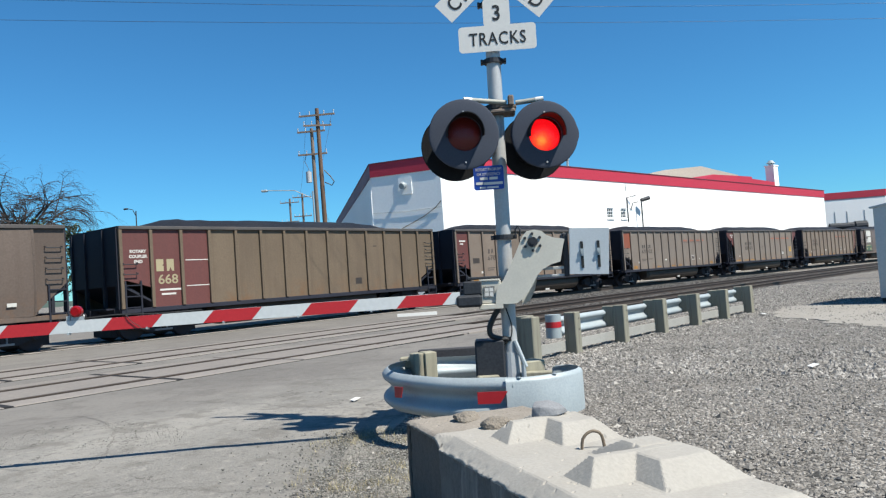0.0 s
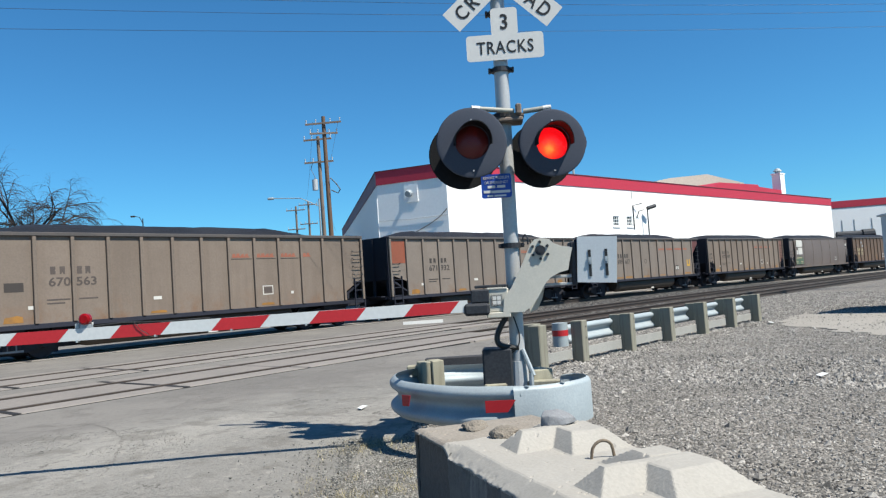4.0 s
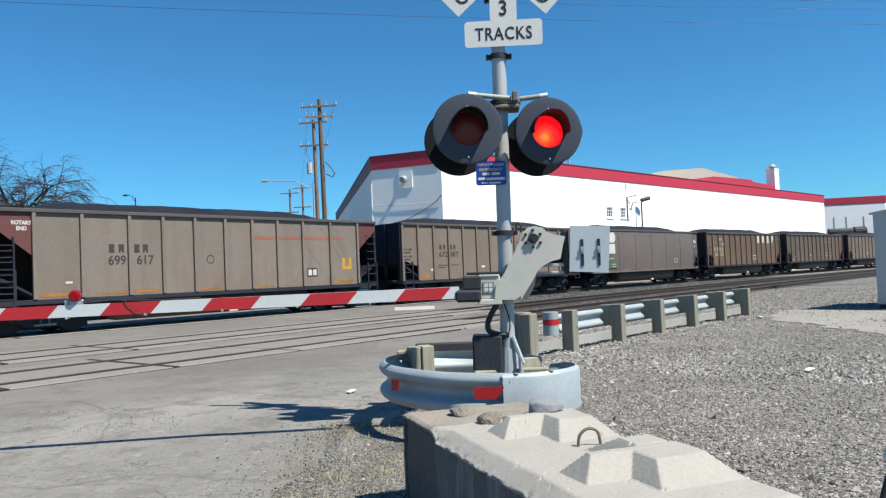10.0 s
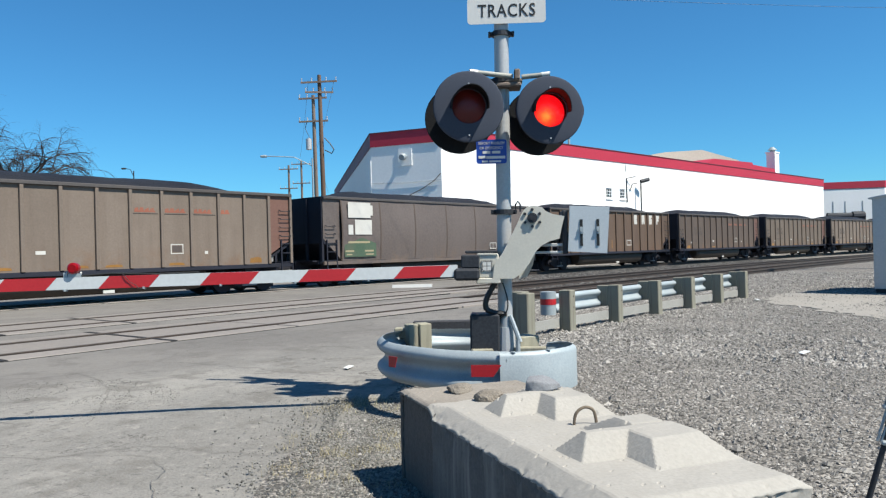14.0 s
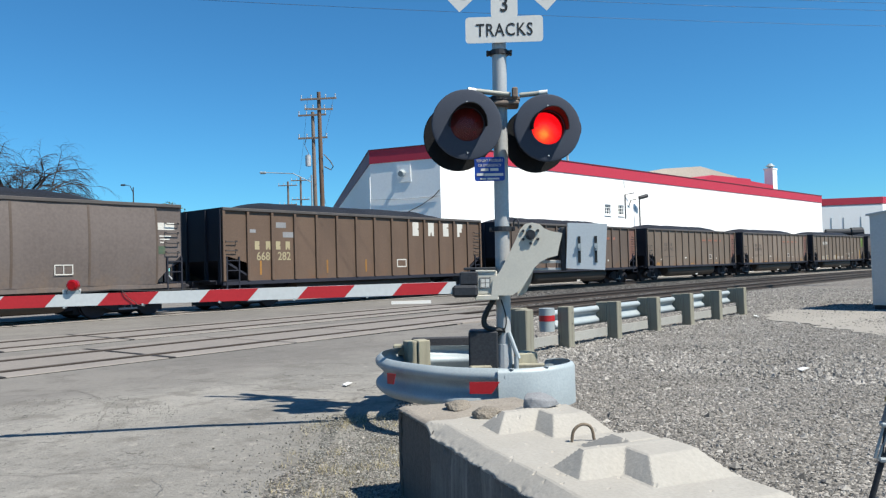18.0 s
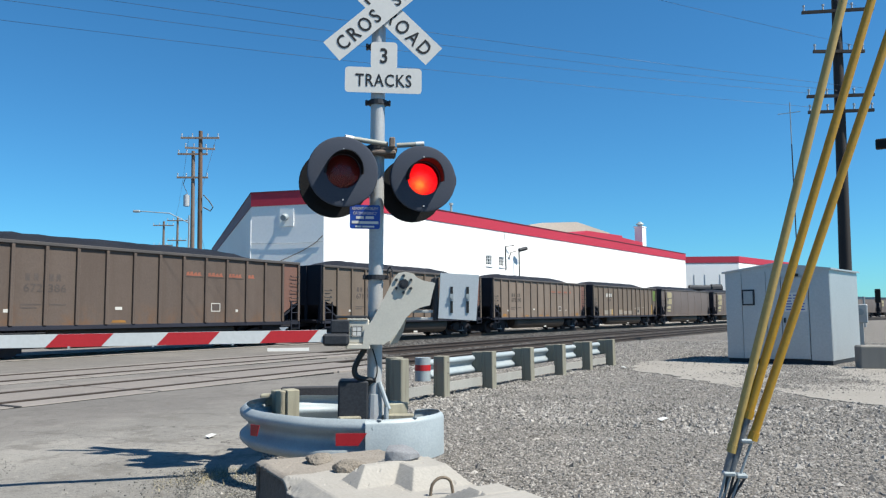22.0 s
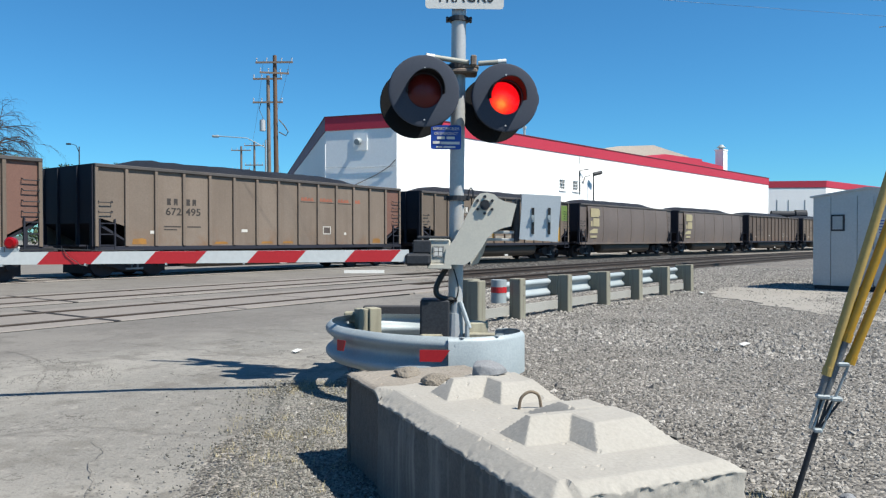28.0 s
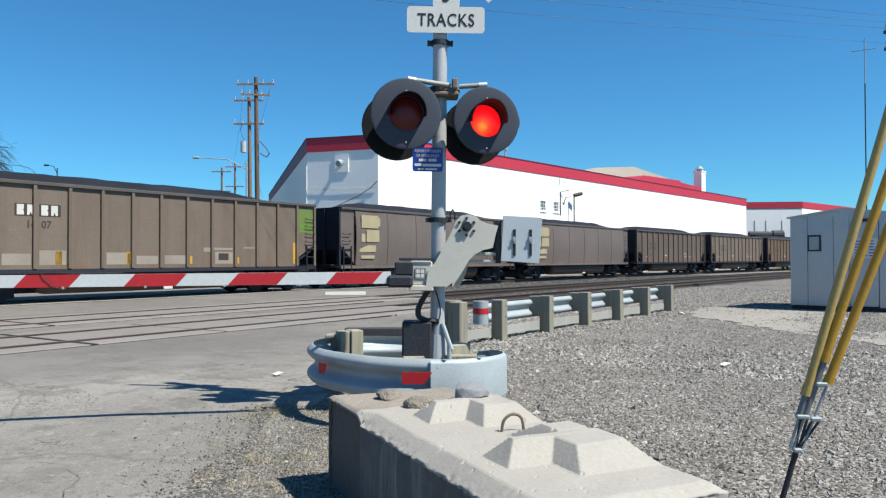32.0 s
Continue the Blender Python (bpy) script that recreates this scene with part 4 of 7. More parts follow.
    part("end_wall", shared("end_wall_a", lambda: end_sheet(0.04, 1.3 if kind != "slant" else 1.6), "car_black"), None, car, "end wall coloured blue-black for the shade on it")
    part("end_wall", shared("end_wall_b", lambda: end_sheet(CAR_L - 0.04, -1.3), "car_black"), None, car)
    for x in (0.0, CAR_L):
        for yy in (-1.5, -0.6, 0.6, 1.5):
            part("end_post", shared("end_post", lambda: box(B(), -0.05, 0.05, -0.05, 0.05, 1.0, CAR_TOP - 0.05), "car_black"), None, car).matrix_basis = Matrix.Translation((x, yy, 0))
    part("center_sill", shared("center_sill", underbody, "car_black"), None, car)
    for side in (-1, 1):
        part("belly", shared("belly_%d" % side, lambda: tub(side), "belly", True), None, car, "long rounded hopper belly")
    part("center_skirt", shared("center_skirt", lambda: box(B(), 2.9, CAR_L - 2.9, -0.6, 0.6, 0.27, 1.0), "car_black"), None, car)
    # Small white box low at the middle of the belly.
    part("gate_tag", shared("gate_tag", lambda: box(B(), 7.55, 7.9, -1.44, -1.41, 0.28, 0.37), "stencil"), None, car, "small white mark under the belly")
    part("coal_load", shared("coal_load_%d" % (len(MESHES) % 3), lambda: coal_heap(len(MESHES) % 3 * 4.7), "coal", True), None, car, "heaped black coal load")
    for x, w in ((0.1, 0.45), (CAR_L - 0.56, 0.45)):
        for z in ((2.05, 2.36) if x < 1 else (1.98, 2.29, 2.6, 2.9)):
            part("grab_iron", shared("grab_iron", grab_iron, "darksteel"), None, car).matrix_basis = Matrix.Translation((x, y, z))
        o = part("step", shared("stirrup", lambda: stirrup(0.85, 0.5), "car_black"), None, car)
        o.matrix_basis = Matrix.Translation((x + 0.05, y, 0))
    for x in (-0.02, CAR_L + 0.02):
        o = part("brake_platform", shared("brake_platform", lambda: box(box(B(), -0.3, 0.3, -1.3, 1.3, 1.0, 1.05), -0.02, 0.02, -1.42, -1.38, 1.0, 2.3), "car_black"), None, car)
        o.matrix_basis = Matrix.Translation((x, 0, 0))
    for x, s in ((0, -1), (CAR_L, 1)):
        o = part("coupler", shared("coupler", lambda: box(rod(B(), (0.0, 0, 0.86), (0.8, 0, 0.86), 0.09, 8), 0.5, 0.86, -0.16, 0.16, 0.72, 1.0, bevel=0.04), "truck"), None, car)
        o.matrix_basis = Matrix.Translation((x, 0, 0)) @ pose(0, 0, 0, 0, 0, 0 if s > 0 else 180)
    for x in (1.6, CAR_L - 1.6):
        tr = part("truck", shared("truck_bolster", lambda: box(B(), -0.25, 0.25, -1.1, 1.1, 0.45, 0.75, bevel=0.04), "truck"), None, car)
        tr.matrix_basis = Matrix.Translation((x, 0, 0))
        part("spring_nest", shared("spring_nest", lambda: box(rod(rod(rod(B(), (-0.16, -1.1, 0.3), (-0.16, -1.1, 0.5), 0.07, 8), (0.0, -1.1, 0.3), (0.0, -1.1, 0.5), 0.07, 8), (0.16, -1.1, 0.3), (0.16, -1.1, 0.5), 0.07, 8), -0.3, 0.3, -1.16, -1.04, 0.24, 0.3), "rock"), None, tr, "worn grey spring nest")
        part("brake_rigging", shared("brake_rigging", lambda: box(box(B(), -1.45, 1.45, -0.62, 0.62, 0.14, 0.5), -0.6, 0.6, -0.66, 0.66, 0.5, 0.8), "truck"), None, tr)
        for yy in (-1.02, 1.02):
            part("side_frame", shared("side_frame", side_frame, "truck"), None, tr).matrix_basis = Matrix.Translation((0, yy, 0))
        for xx in (-0.89, 0.89):
            part("axle", shared("axle", lambda: rod(B(), (0, -0.75, 0.46), (0, 0.75, 0.46), 0.08, 8), "truck"), None, tr).matrix_basis = Matrix.Translation((xx, 0, 0))
            for yy, r in ((-0.75, 0), (0.75, 180)):
                part("wheel", shared("wheel", wheel_mesh, "truck", True), None, tr).matrix_basis = Matrix.Translation((xx, yy, 0.455)) @ pose(0, 0, 0, 0, 0, r)
    return car


def mark(car, body, x, z, size, mat, width=1.0, y=None):
    """Lettering on the near side of a car."""
    o = part("lettering", text_mesh(body, size, mat, width, 0.006), None, car)
    o.matrix_basis = Matrix.Translation(((x), (-CAR_W - 0.004) if y is None else y, z))
    return o


def bars(car, name, spans, mat, y=None, thick=0.004):
    """Plain bars: spans of (x0, x1, z0, z1) as one marking."""
    yy = -CAR_W if y is None else y
    one = name in ("initials", "small_print", "test_stencil", "emblem")
    bm = B()
    for x0, x1, z0, z1 in spans:
        box(bm, x0, x1, yy - thick, yy - 0.001, z0, z1)
        if not one:
            part(name, bm, mat, car)
            bm = B()
    return part(name, bm, mat, car) if one else bm.free()


def word_shape(car, x, z, h, n, gap, mat, y=None, slots=None):
    """A railway's initials, as plain notched block shapes."""
    w = h * 0.66
    yy = -CAR_W if y is None else y
    notch = (((1, 0.42), (0.8, 0.5), (1, 0.58)), ((0.62, 0), (0.5, 0.34), (0.38, 0)), ((1, 0.6), (0.55, 0.66), (1, 0.72)), ((1, 0), (0.42, 0.1), (0.42, 0)))
    for k in range(n):
        x0 = slots[k] if slots else x + k * (w + gap)
        c = k % 4
        if c in (0, 2):
            pts = [(0, 0), (1, 0), *notch[c], (1, 1), (0, 1)]
        elif c == 1:
            pts = [(0, 0), (0.3, 0), (0.5, 0.34), (0.7, 0), (1, 0), (1, 1), (0, 1)]
        else:
            pts = [(0, 0), (0.42, 0), (0.42, 0.34), (0.85, 0.34), (0.85, 0.66), (1, 0.66), (1, 1), (0, 1)]
        part("initial", slab(B(), [(x0 + a * w, z + b * h) for a, b in pts], "y", yy - 0.004, yy - 0.001), mat, car)


def square_logo(car, x, z, s, mat, back):
    """A railway's emblem as plain shapes."""
    y = -CAR_W - 0.131
    if back:
        bars(car, "emblem_field", [(x - 0.25, x + s + 0.5, 1.1, CAR_TOP - 0.15)], back, y)
    bars(car, "emblem", [(x, x + s * 0.95, z + s * 0.52, z + s), (x + s * 0.28, x + s, z, z + s * 0.46), (x, x + s * 0.2, z, z + s * 0.3), (x + s * 0.95, x + s * 1.05, z + s * 0.6, z + s * 0.92)], mat, y - 0.006)


PANEL = CAR_L / 14


def panel_x(k):
    return PANEL * k


def slogan(car, x0, x1):
    """A worn line of lettering as one ragged band."""
    pts, n = [(x1, 2.75), (x0, 2.75)], max(2, int((x1 - x0) / 0.15))
    w = (x1 - x0) / n
    for j in range(n):
        xa = x0 + j * w
        pts += [(xa + 0.02, 2.87 + 0.025 * ((j * 7 + int(x0 * 3)) % 3 - 1)), (xa + w * 0.72, 2.895), (xa + w * 0.8, 2.80), (xa + w * 0.97, 2.80)]
    part("faded_slogan", slab(B(), pts, "y", -CAR_W - 0.004, -CAR_W - 0.001), "stencil_red", car)


def usual_marks(car, number, mat="stencil_dark", red=True):
    word_shape(car, 0, 2.36, 0.22, 2, 0.07, mat, slots=(panel_x(2) + 0.42, panel_x(2) + 0.68))
    word_shape(car, 0, 2.36, 0.22, 2, 0.07, mat, slots=(panel_x(3) + 0.12, panel_x(3) + 0.36))
    mark(car, number[:3], panel_x(2) + 0.67, 2.03, 0.34, mat, 1.22)
    mark(car, number[3:], panel_x(3) + 0.39, 2.03, 0.34, mat, 1.22)
    bars(car, "small_print", [(panel_x(2) + 0.3, panel_x(2) + 0.95, 1.62, 1.66), (panel_x(2) + 0.3, panel_x(2) + 0.8, 1.52, 1.56), (panel_x(3) + 0.15, panel_x(3) + 0.7, 1.62, 1.66)], mat)
    if red:
        for k, x0, x1 in ((8, 0.14, 0.84), (9, 0.12, 0.86), (10, 0.12, 0.8), (11, 0.1, 0.46)):
            slogan(car, panel_x(k) + x0, panel_x(k) + x1)
        bars(car, "slogan_underline", [(panel_x(k) + 0.1, panel_x(k) + 0.94, 2.69, 2.715) for k in (8, 9, 10)], "stencil_dark")
    bars(car, "data_plate", [(panel_x(5) + 0.35, panel_x(5) + 0.62, 1.48, 1.58), (panel_x(1) + 0.85, panel_x(1) + 1.0, 1.4, 1.5), (panel_x(10) + 0.5, panel_x(10) + 0.62, 1.4, 1.5)], "stencil")
    bars(car, "test_stencil", [(panel_x(9) + 0.3, panel_x(9) + 0.33, 1.42, 1.74), (panel_x(9) + 0.72, panel_x(9) + 0.75, 1.42, 1.74), (panel_x(9) + 0.33, panel_x(9) + 0.72, 1.42, 1.45),
                               (panel_x(9) + 0.33, panel_x(9) + 0.72, 1.71, 1.74)], "stencil")
    bars(car, "test_panel", [(panel_x(9) + 0.36, panel_x(9) + 0.69, 1.48, 1.68)], "stencil_faint")


def reflectors(car, ks, mat="amber"):
    for k in ks:
        h, x0, x1 = (0.2, 0.2, 0.72) if k in (1, 12) else (0.085, 0.22, 0.78)
        x0, x1 = panel_x(k) + x0, panel_x(k) + x1
        pts = [(x0, 1.055), (x1, 1.055), (x1 - 0.02, 1.055 + h * 0.8), ((x0 + x1) / 2 + 0.1, 1.055 + h), (x0 + 0.04, 1.055 + h * random.uniform(0.75, 1.05))]
        part("reflector_strip", slab(B(), pts, "y", -CAR_W - 0.004, -CAR_W - 0.001), mat, car)


TRAIN = []
RUST_END = ("",) * 13 + ("car_rust",)


def add_car(i, kind="ribbed", paint="car_tan", label="tan brown ribbed steel coal car heaped with coal", ends=()):
    c = coal_car(kind, paint, label, ends)
    TRAIN.append((i, c))
    return c


def build_train():
    c = add_car(-1, kind="smooth", paint="car_umber", label="dark brown smooth-sided coal car heaped with coal")
    bars(c, "data_plate", [(13.0, 13.25, 1.3, 1.4)], "stencil", -CAR_W - 0.11)
    c = add_car(0, paint="car_ochre", ends=("car_maroon", "car_maroon", "car_maroon"), label="tan ribbed coal car with three maroon end panels")
    word_shape(c, 0, 2.12, 0.38, 2, 0.07, "stencil_cream", slots=(panel_x(1) + 0.16, panel_x(1) + 0.52))
    mark(c, "668", panel_x(1) + 0.55, 1.72, 0.42, "stencil_cream", 1.12)
    for k, w in enumerate(("ROTARY", "COUPLER", "END")):
        mark(c, w, 0.62, 2.72 - k * 0.16, 0.13, "stencil", 1.05)
    bars(c, "small_print", [(panel_x(2) + 0.15, panel_x(2) + 1.05, 2.44, 2.47), (panel_x(2) + 0.15, panel_x(2) + 1.05, 1.6, 1.63), (panel_x(1) + 0.25, panel_x(1) + 1.0, 1.5, 1.56), (panel_x(1) + 0.3, panel_x(1) + 0.8, 1.36, 1.42)], "stencil")
    bars(c, "data_plate", [(panel_x(9) + 0.35, panel_x(9) + 0.7, 1.3, 1.55), (panel_x(10) + 0.4, panel_x(10) + 0.6, 2.8, 2.84)], "stencil_dark")
    c = add_car(1, ends=("car_maroon",), label="tan ribbed coal car with a maroon end panel")
    usual_marks(c, "670563", "stencil_faint")
    bars(c, "patch", [(panel_x(1) + 0.25, panel_x(1) + 0.75, 1.9, 2.15)], "stencil_dark")
    bars(c, "small_print", [(0.35, 0.8, 2.95, 3.02), (0.4, 0.65, 2.82, 2.88)], "stencil")
    reflectors(c, (1, 5, 9))
    c = add_car(2, paint="car_grey", label="tan ribbed coal car with a faded orange patch on its end")
    bars(c, "orange_patch", [(0.13, 0.97, 2.4, 3.36)], "car_orange", -CAR_W - 0.0005)
    usual_marks(c, "671932")
    reflectors(c, (1, 4, 6, 7, 12))
    bars(c, "small_print", [(0.4, 0.8, 2.72, 2.76), (0.45, 0.75, 2.62, 2.66), (0.4, 0.7, 2.52, 2.56)], "stencil")
    c = add_car(3, kind="slant", paint="car_grey", label="grey tan coal car with slanted ends and maroon corners")
    word_shape(c, 0, 2.3, 0.26, 2, 0.07, "stencil_dark", slots=(3.3, 3.6))
    word_shape(c, 0, 2.3, 0.26, 2, 0.07, "stencil_dark", slots=(4.1, 4.38))
    mark(c, "699", 3.55, 1.94, 0.4, "stencil_dark", 0.95)
    mark(c, "617", 4.45, 1.94, 0.4, "stencil_dark", 0.95)
    for x0, x1 in ((8.55, 9.5), (9.66, 10.7), (10.84, 12.05), (12.22, 12.9)):
        slogan(c, x0, x1)
    bars(c, "reflector_strip", [(1.3, 2.3, 1.06, 1.16), (3.0, 3.85, 1.06, 1.13), (4.1, 4.95, 1.06, 1.15), (6.4, 7.2, 1.06, 1.12), (8.6, 9.4, 1.06, 1.12), (12.3, 13.3, 1.06, 1.17)], "amber")
    bars(c, "yellow_letter", [(12.75, 12.9, 1.6, 2.05), (12.9, 13.1, 1.6, 1.72), (13.1, 13.25, 1.6, 2.05)], "yellow")
    bars(c, "data_plate", [(10.95, 11.45, 1.35, 1.68)], "stencil_dark", -CAR_W - 0.002)
    bars(c, "small_print", [(11.0, 11.18, 1.4, 1.62), (11.24, 11.4, 1.4, 1.62), (2.0, 2.2, 1.42, 1.48), (12.1, 12.25, 1.28, 1.33)], "stencil", -CAR_W - 0.005)
    ring = B()
    for q in range(12):
        u, v = 6.283 * q / 12, 6.283 * (q + 1) / 12
        slab(ring, [(6.78 + r * math.cos(w), 2.06 + r * math.sin(w)) for r, w in ((0.15, u), (0.15, v), (0.12, v), (0.12, u))], "y", -CAR_W - 0.004, -CAR_W - 0.001)
    part("round_stencil", ring, "stencil_dark", c)
    for x in (0.12, 0.62):
        part("ladder_stile", box(B(), x - 0.025, x + 0.025, -CAR_W - 0.06, -CAR_W - 0.02, 0.75, 2.75), "car_black", c)
    for q in range(6):
        part("ladder_rung", box(B(), 0.145, 0.595, -CAR_W - 0.055, -CAR_W - 0.025, 0.85 + 0.33 * q, 0.885 + 0.33 * q), "car_black", c)
    for k, w in enumerate(("ROTARY", "END")):
        mark(c, w, 0.85, 3.1 - k * 0.16, 0.15, "stencil", 0.9)
    c = add_car(4, ends=RUST_END)
    usual_marks(c, "672087")
    reflectors(c, (1, 4, 6, 7, 9, 12))
    c = add_car(5, kind="smooth", paint="car_alum", label="dull brown smooth-sided coal car with a white emblem")
    square_logo(c, 1.2, 2.05, 1.3, "stencil", None)
    bars(c, "emblem_field", [(1.0, 2.75, 1.15, 1.95)], "car_green_dull", -CAR_W - 0.102)
    bars(c, "small_print", [(1.05, 1.5, 1.35, 1.42), (2.1, 2.6, 1.35, 1.42), (1.1, 1.4, 1.22, 1.27), (2.15, 2.6, 1.22, 1.27), (1.2, 2.4, 1.7, 1.78)], "stencil_cream", -CAR_W - 0.106)
    bars(c, "data_plate", [(13.80, 14.42, 2.72, 2.95)], "stencil", -CAR_W - 0.003)
    bars(c, "end_patch", [(13.80, 14.1, 1.95, 2.2)], "car_green_dull", -CAR_W - 0.003)
    bars(c, "small_print", [(13.9, 14.3, 2.5, 2.54), (13.92, 14.25, 2.4, 2.44), (13.92, 14.05, 2.3, 2.34)], "stencil", -CAR_W - 0.003)
    bars(c, "test_stencil", [(10.6, 10.63, 1.35, 1.65), (11.1, 11.13, 1.35, 1.65), (10.63, 11.1, 1.35, 1.38), (10.63, 11.1, 1.62, 1.65), (10.85, 10.87, 1.38, 1.62)], "stencil", -CAR_W - 0.102)
    c = add_car(6, paint="car_brown", label="dark brown ribbed coal car with large white initials")
    word_shape(c, 0, 2.1, 0.3, 2, 0.07, "stencil_cream", slots=(panel_x(1) + 0.3, panel_x(1) + 0.78))
    word_shape(c, 0, 2.1, 0.3, 2, 0.07, "stencil_cream", slots=(panel_x(2) + 0.18, panel_x(2) + 0.62))
    mark(c, "668", panel_x(1) + 0.66, 1.72, 0.42, "stencil_cream", 0.95)
    mark(c, "282", panel_x(2) + 0.55, 1.72, 0.42, "stencil_cream", 0.95)
    word_shape(c, 0, 2.72, 0.6, 4, 0, "stencil", slots=tuple(panel_x(k) + 0.3 for k in (9, 10, 11, 12)))
    bars(c, "bare_patch", [(panel_x(2) + 0.2, panel_x(2) + 0.65, 2.9, 3.1), (panel_x(2) + 0.5, panel_x(2) + 1.0, 2.55, 2.75), (panel_x(1) + 0.1, panel_x(1) + 0.35, 2.7, 2.82)], "rock")
    bars(c, "data_plate", [(panel_x(8) + 0.3, panel_x(8) + 0.9, 1.35, 1.4), (panel_x(8) + 0.3, panel_x(8) + 0.35, 1.35, 1.7), (panel_x(8) + 0.85, panel_x(8) + 0.9, 1.35, 1.7), (panel_x(8) + 0.3, panel_x(8) + 0.9, 1.65, 1.7)], "stencil")
    bars(c, "reflector_strip", [(panel_x(k) + 0.5, panel_x(k) + 0.58, 1.2, 1.7) for k in (1, 4, 6)], "amber")
    c = add_car(7, paint="car_umber", ends=RUST_END)
    usual_marks(c, "672386", "stencil_faint")
    reflectors(c, (1, 5))
    c = add_car(8, paint="car_dun", ends=RUST_END)
    usual_marks(c, "671743", "stencil_faint")
    reflectors(c, (1, 6, 10))
    c = add_car(9, ends=RUST_END)
    usual_marks(c, "672495")
    reflectors(c, (1, 4, 6, 7, 12))
    c = add_car(10, paint="car_dun", label="tan ribbed coal car with a bright green patch on its end")
    for k, s in ((2, 0.55), (3, 0.2)):
        bars(c, "initials_field", [(panel_x(k) + s - 0.06, panel_x(k) + s + 0.58, 2.54, 2.9)], "stencil_dark")
        word_shape(c, 0, 2.57, 0.3, 2, 0.05, "stencil", slots=(panel_x(k) + s, panel_x(k) + s + 0.29), y=-CAR_W - 0.006)
    mark(c, "14", panel_x(2) + 0.95, 2.2, 0.3, "stencil_dark")
    mark(c, "07", panel_x(3) + 0.35, 2.2, 0.3, "stencil_dark")
    bars(c, "data_plate", [(panel_x(k) + 0.15, panel_x(k) + w, 1.12, h) for k, w, h in ((2, 0.95, 1.45), (3, 0.95, 1.55), (5, 0.98, 1.5), (6, 0.95, 1.4), (7, 0.98, 1.42), (9, 0.95, 1.55))], "bare")
    bars(c, "reflector_strip", [(panel_x(3) + 0.62, panel_x(3) + 0.82, 1.13, 1.52), (panel_x(5) + 0.85, panel_x(5) + 1.0, 1.13, 1.52), (panel_x(8) + 0.12, panel_x(8) + 0.22, 1.12, 1.4), (panel_x(10) + 0.12, panel_x(10) + 0.2, 1.12, 1.35), (panel_x(12) + 0.85, panel_x(12) + 0.97, 1.1, 1.95)], "yellow")
    bars(c, "scraped_band", [(panel_x(8) + 0.7, panel_x(8) + 1.0, 1.55, 1.7), (panel_x(9) + 0.1, panel_x(9) + 0.95, 1.62, 1.7), (panel_x(10) + 0.4, panel_x(10) + 0.95, 1.68, 1.74)], "bare", -CAR_W - 0.0005)
    bars(c, "data_plate", [(panel_x(9) + 0.3, panel_x(9) + 0.75, 1.25, 1.5)], "stencil_dark", -CAR_W - 0.006)
    bars(c, "green_patch", [(panel_x(13) + 0.08, panel_x(13) + 0.95, 2.35, 3.3)], "car_green")
    for i in (11, 12):
        c = add_car(i, kind="smooth", paint="car_alum", label="dull brown smooth-sided coal car with a cream emblem")
        square_logo(c, 1.2, 2.05, 1.2, "stencil_cream", None)
        bars(c, "small_print", [(1.1, 2.2, 1.6, 1.9), (1.2, 2.1, 1.3, 1.45)], "stencil_cream", -CAR_W - 0.106)
    for i in range(13, 24):
        smooth = i in (16, 17)
        c = add_car(i, kind="smooth" if smooth else "ribbed", paint="car_alum" if smooth else ("car_brown", "car_umber", "car_dun")[i % 3])
        if smooth:
            square_logo(c, 1.2, 2.05, 1.2, "stencil_cream", None)
        else:
            usual_marks(c, str(670100 + 137 * i), red=False)


M["car_green_dull"] = material("car_dull_green_paint", (0.051, 0.085, 0.051), 0.6, scale=2.5, vary=0.2, stain=0.5, stain_color=(0.1275, 0.0935, 0.068))
M["car_rust"] = material("car_faded_red_paint", (0.1403, 0.0697, 0.051), 0.6, scale=2.5, vary=0.15, streak=0.4, stain_color=(0.119, 0.0808, 0.0595))
M["car_ochre"] = material("car_ochre_paint", (0.124, 0.093, 0.064), 0.62, scale=2.2, vary=0.16, bump=0.08, stain=0.4, stain_color=(0.085, 0.062, 0.044), streak=0.5, per_object=0.07, spec=0.3)
weathered("car_ochre")
M["bare"] = material("bare_scraped_metal", (0.235, 0.205, 0.168), 0.5, scale=6, vary=0.25, stain=0.4, stain_color=(0.187, 0.1445, 0.1105))
build_train()
LEAD = [(0, 11.42), (3, -4.33), (6, -20.07), (9, -35.78), (13, -56.32), (19, -87.48), (22, -103.05), (23, -108.21), (28, -133.74), (32, -154.28)]


def lead_at(t):
    return float(np.interp(t, [a for a, b in LEAD], [b for a, b in LEAD]))


def car_pose(s):
    """A car whose two trucks stand on the third track, its left end s metres along."""
    a, b = on_track(s + 1.6, TRACKS[2]), on_track(s + CAR_L - 1.6, TRACKS[2])
    d = (b - a).normalized()
    o = a - d * 1.6
    return pose(o.x, o.y, 0.04, 0, 0, math.degrees(math.atan2(d.y, d.x)))


# ---- crossing signal ----
SIG = pose(5.31, 3.66, 0, 0, 0, -54.4)
FACE = 10.0          # how far the lamps are turned on the mast


def lamp_head(mast, name, x, y, z, turn, blades, k=1.0):
    m = Matrix.Translation((x, y, z)) @ pose(0, 0, 0, 0, 0, turn)
    bm = B()
    n = 40
    rings = []
    for r, yy in ((0.140, 0.0), (0.140, -0.012), (0.272 * k, -0.012), (0.292 * k, -0.006), (0.298 * k, 0.004), (0.292 * k, 0.012), (0.140, 0.012)):
        rings.append([bm.verts.new((r * math.cos(2 * math.pi * k / n), yy, r * math.sin(2 * math.pi * k / n))) for k in range(n)])
    for a, b in zip(rings, rings[1:] + rings[:1]):
        for k in range(n):
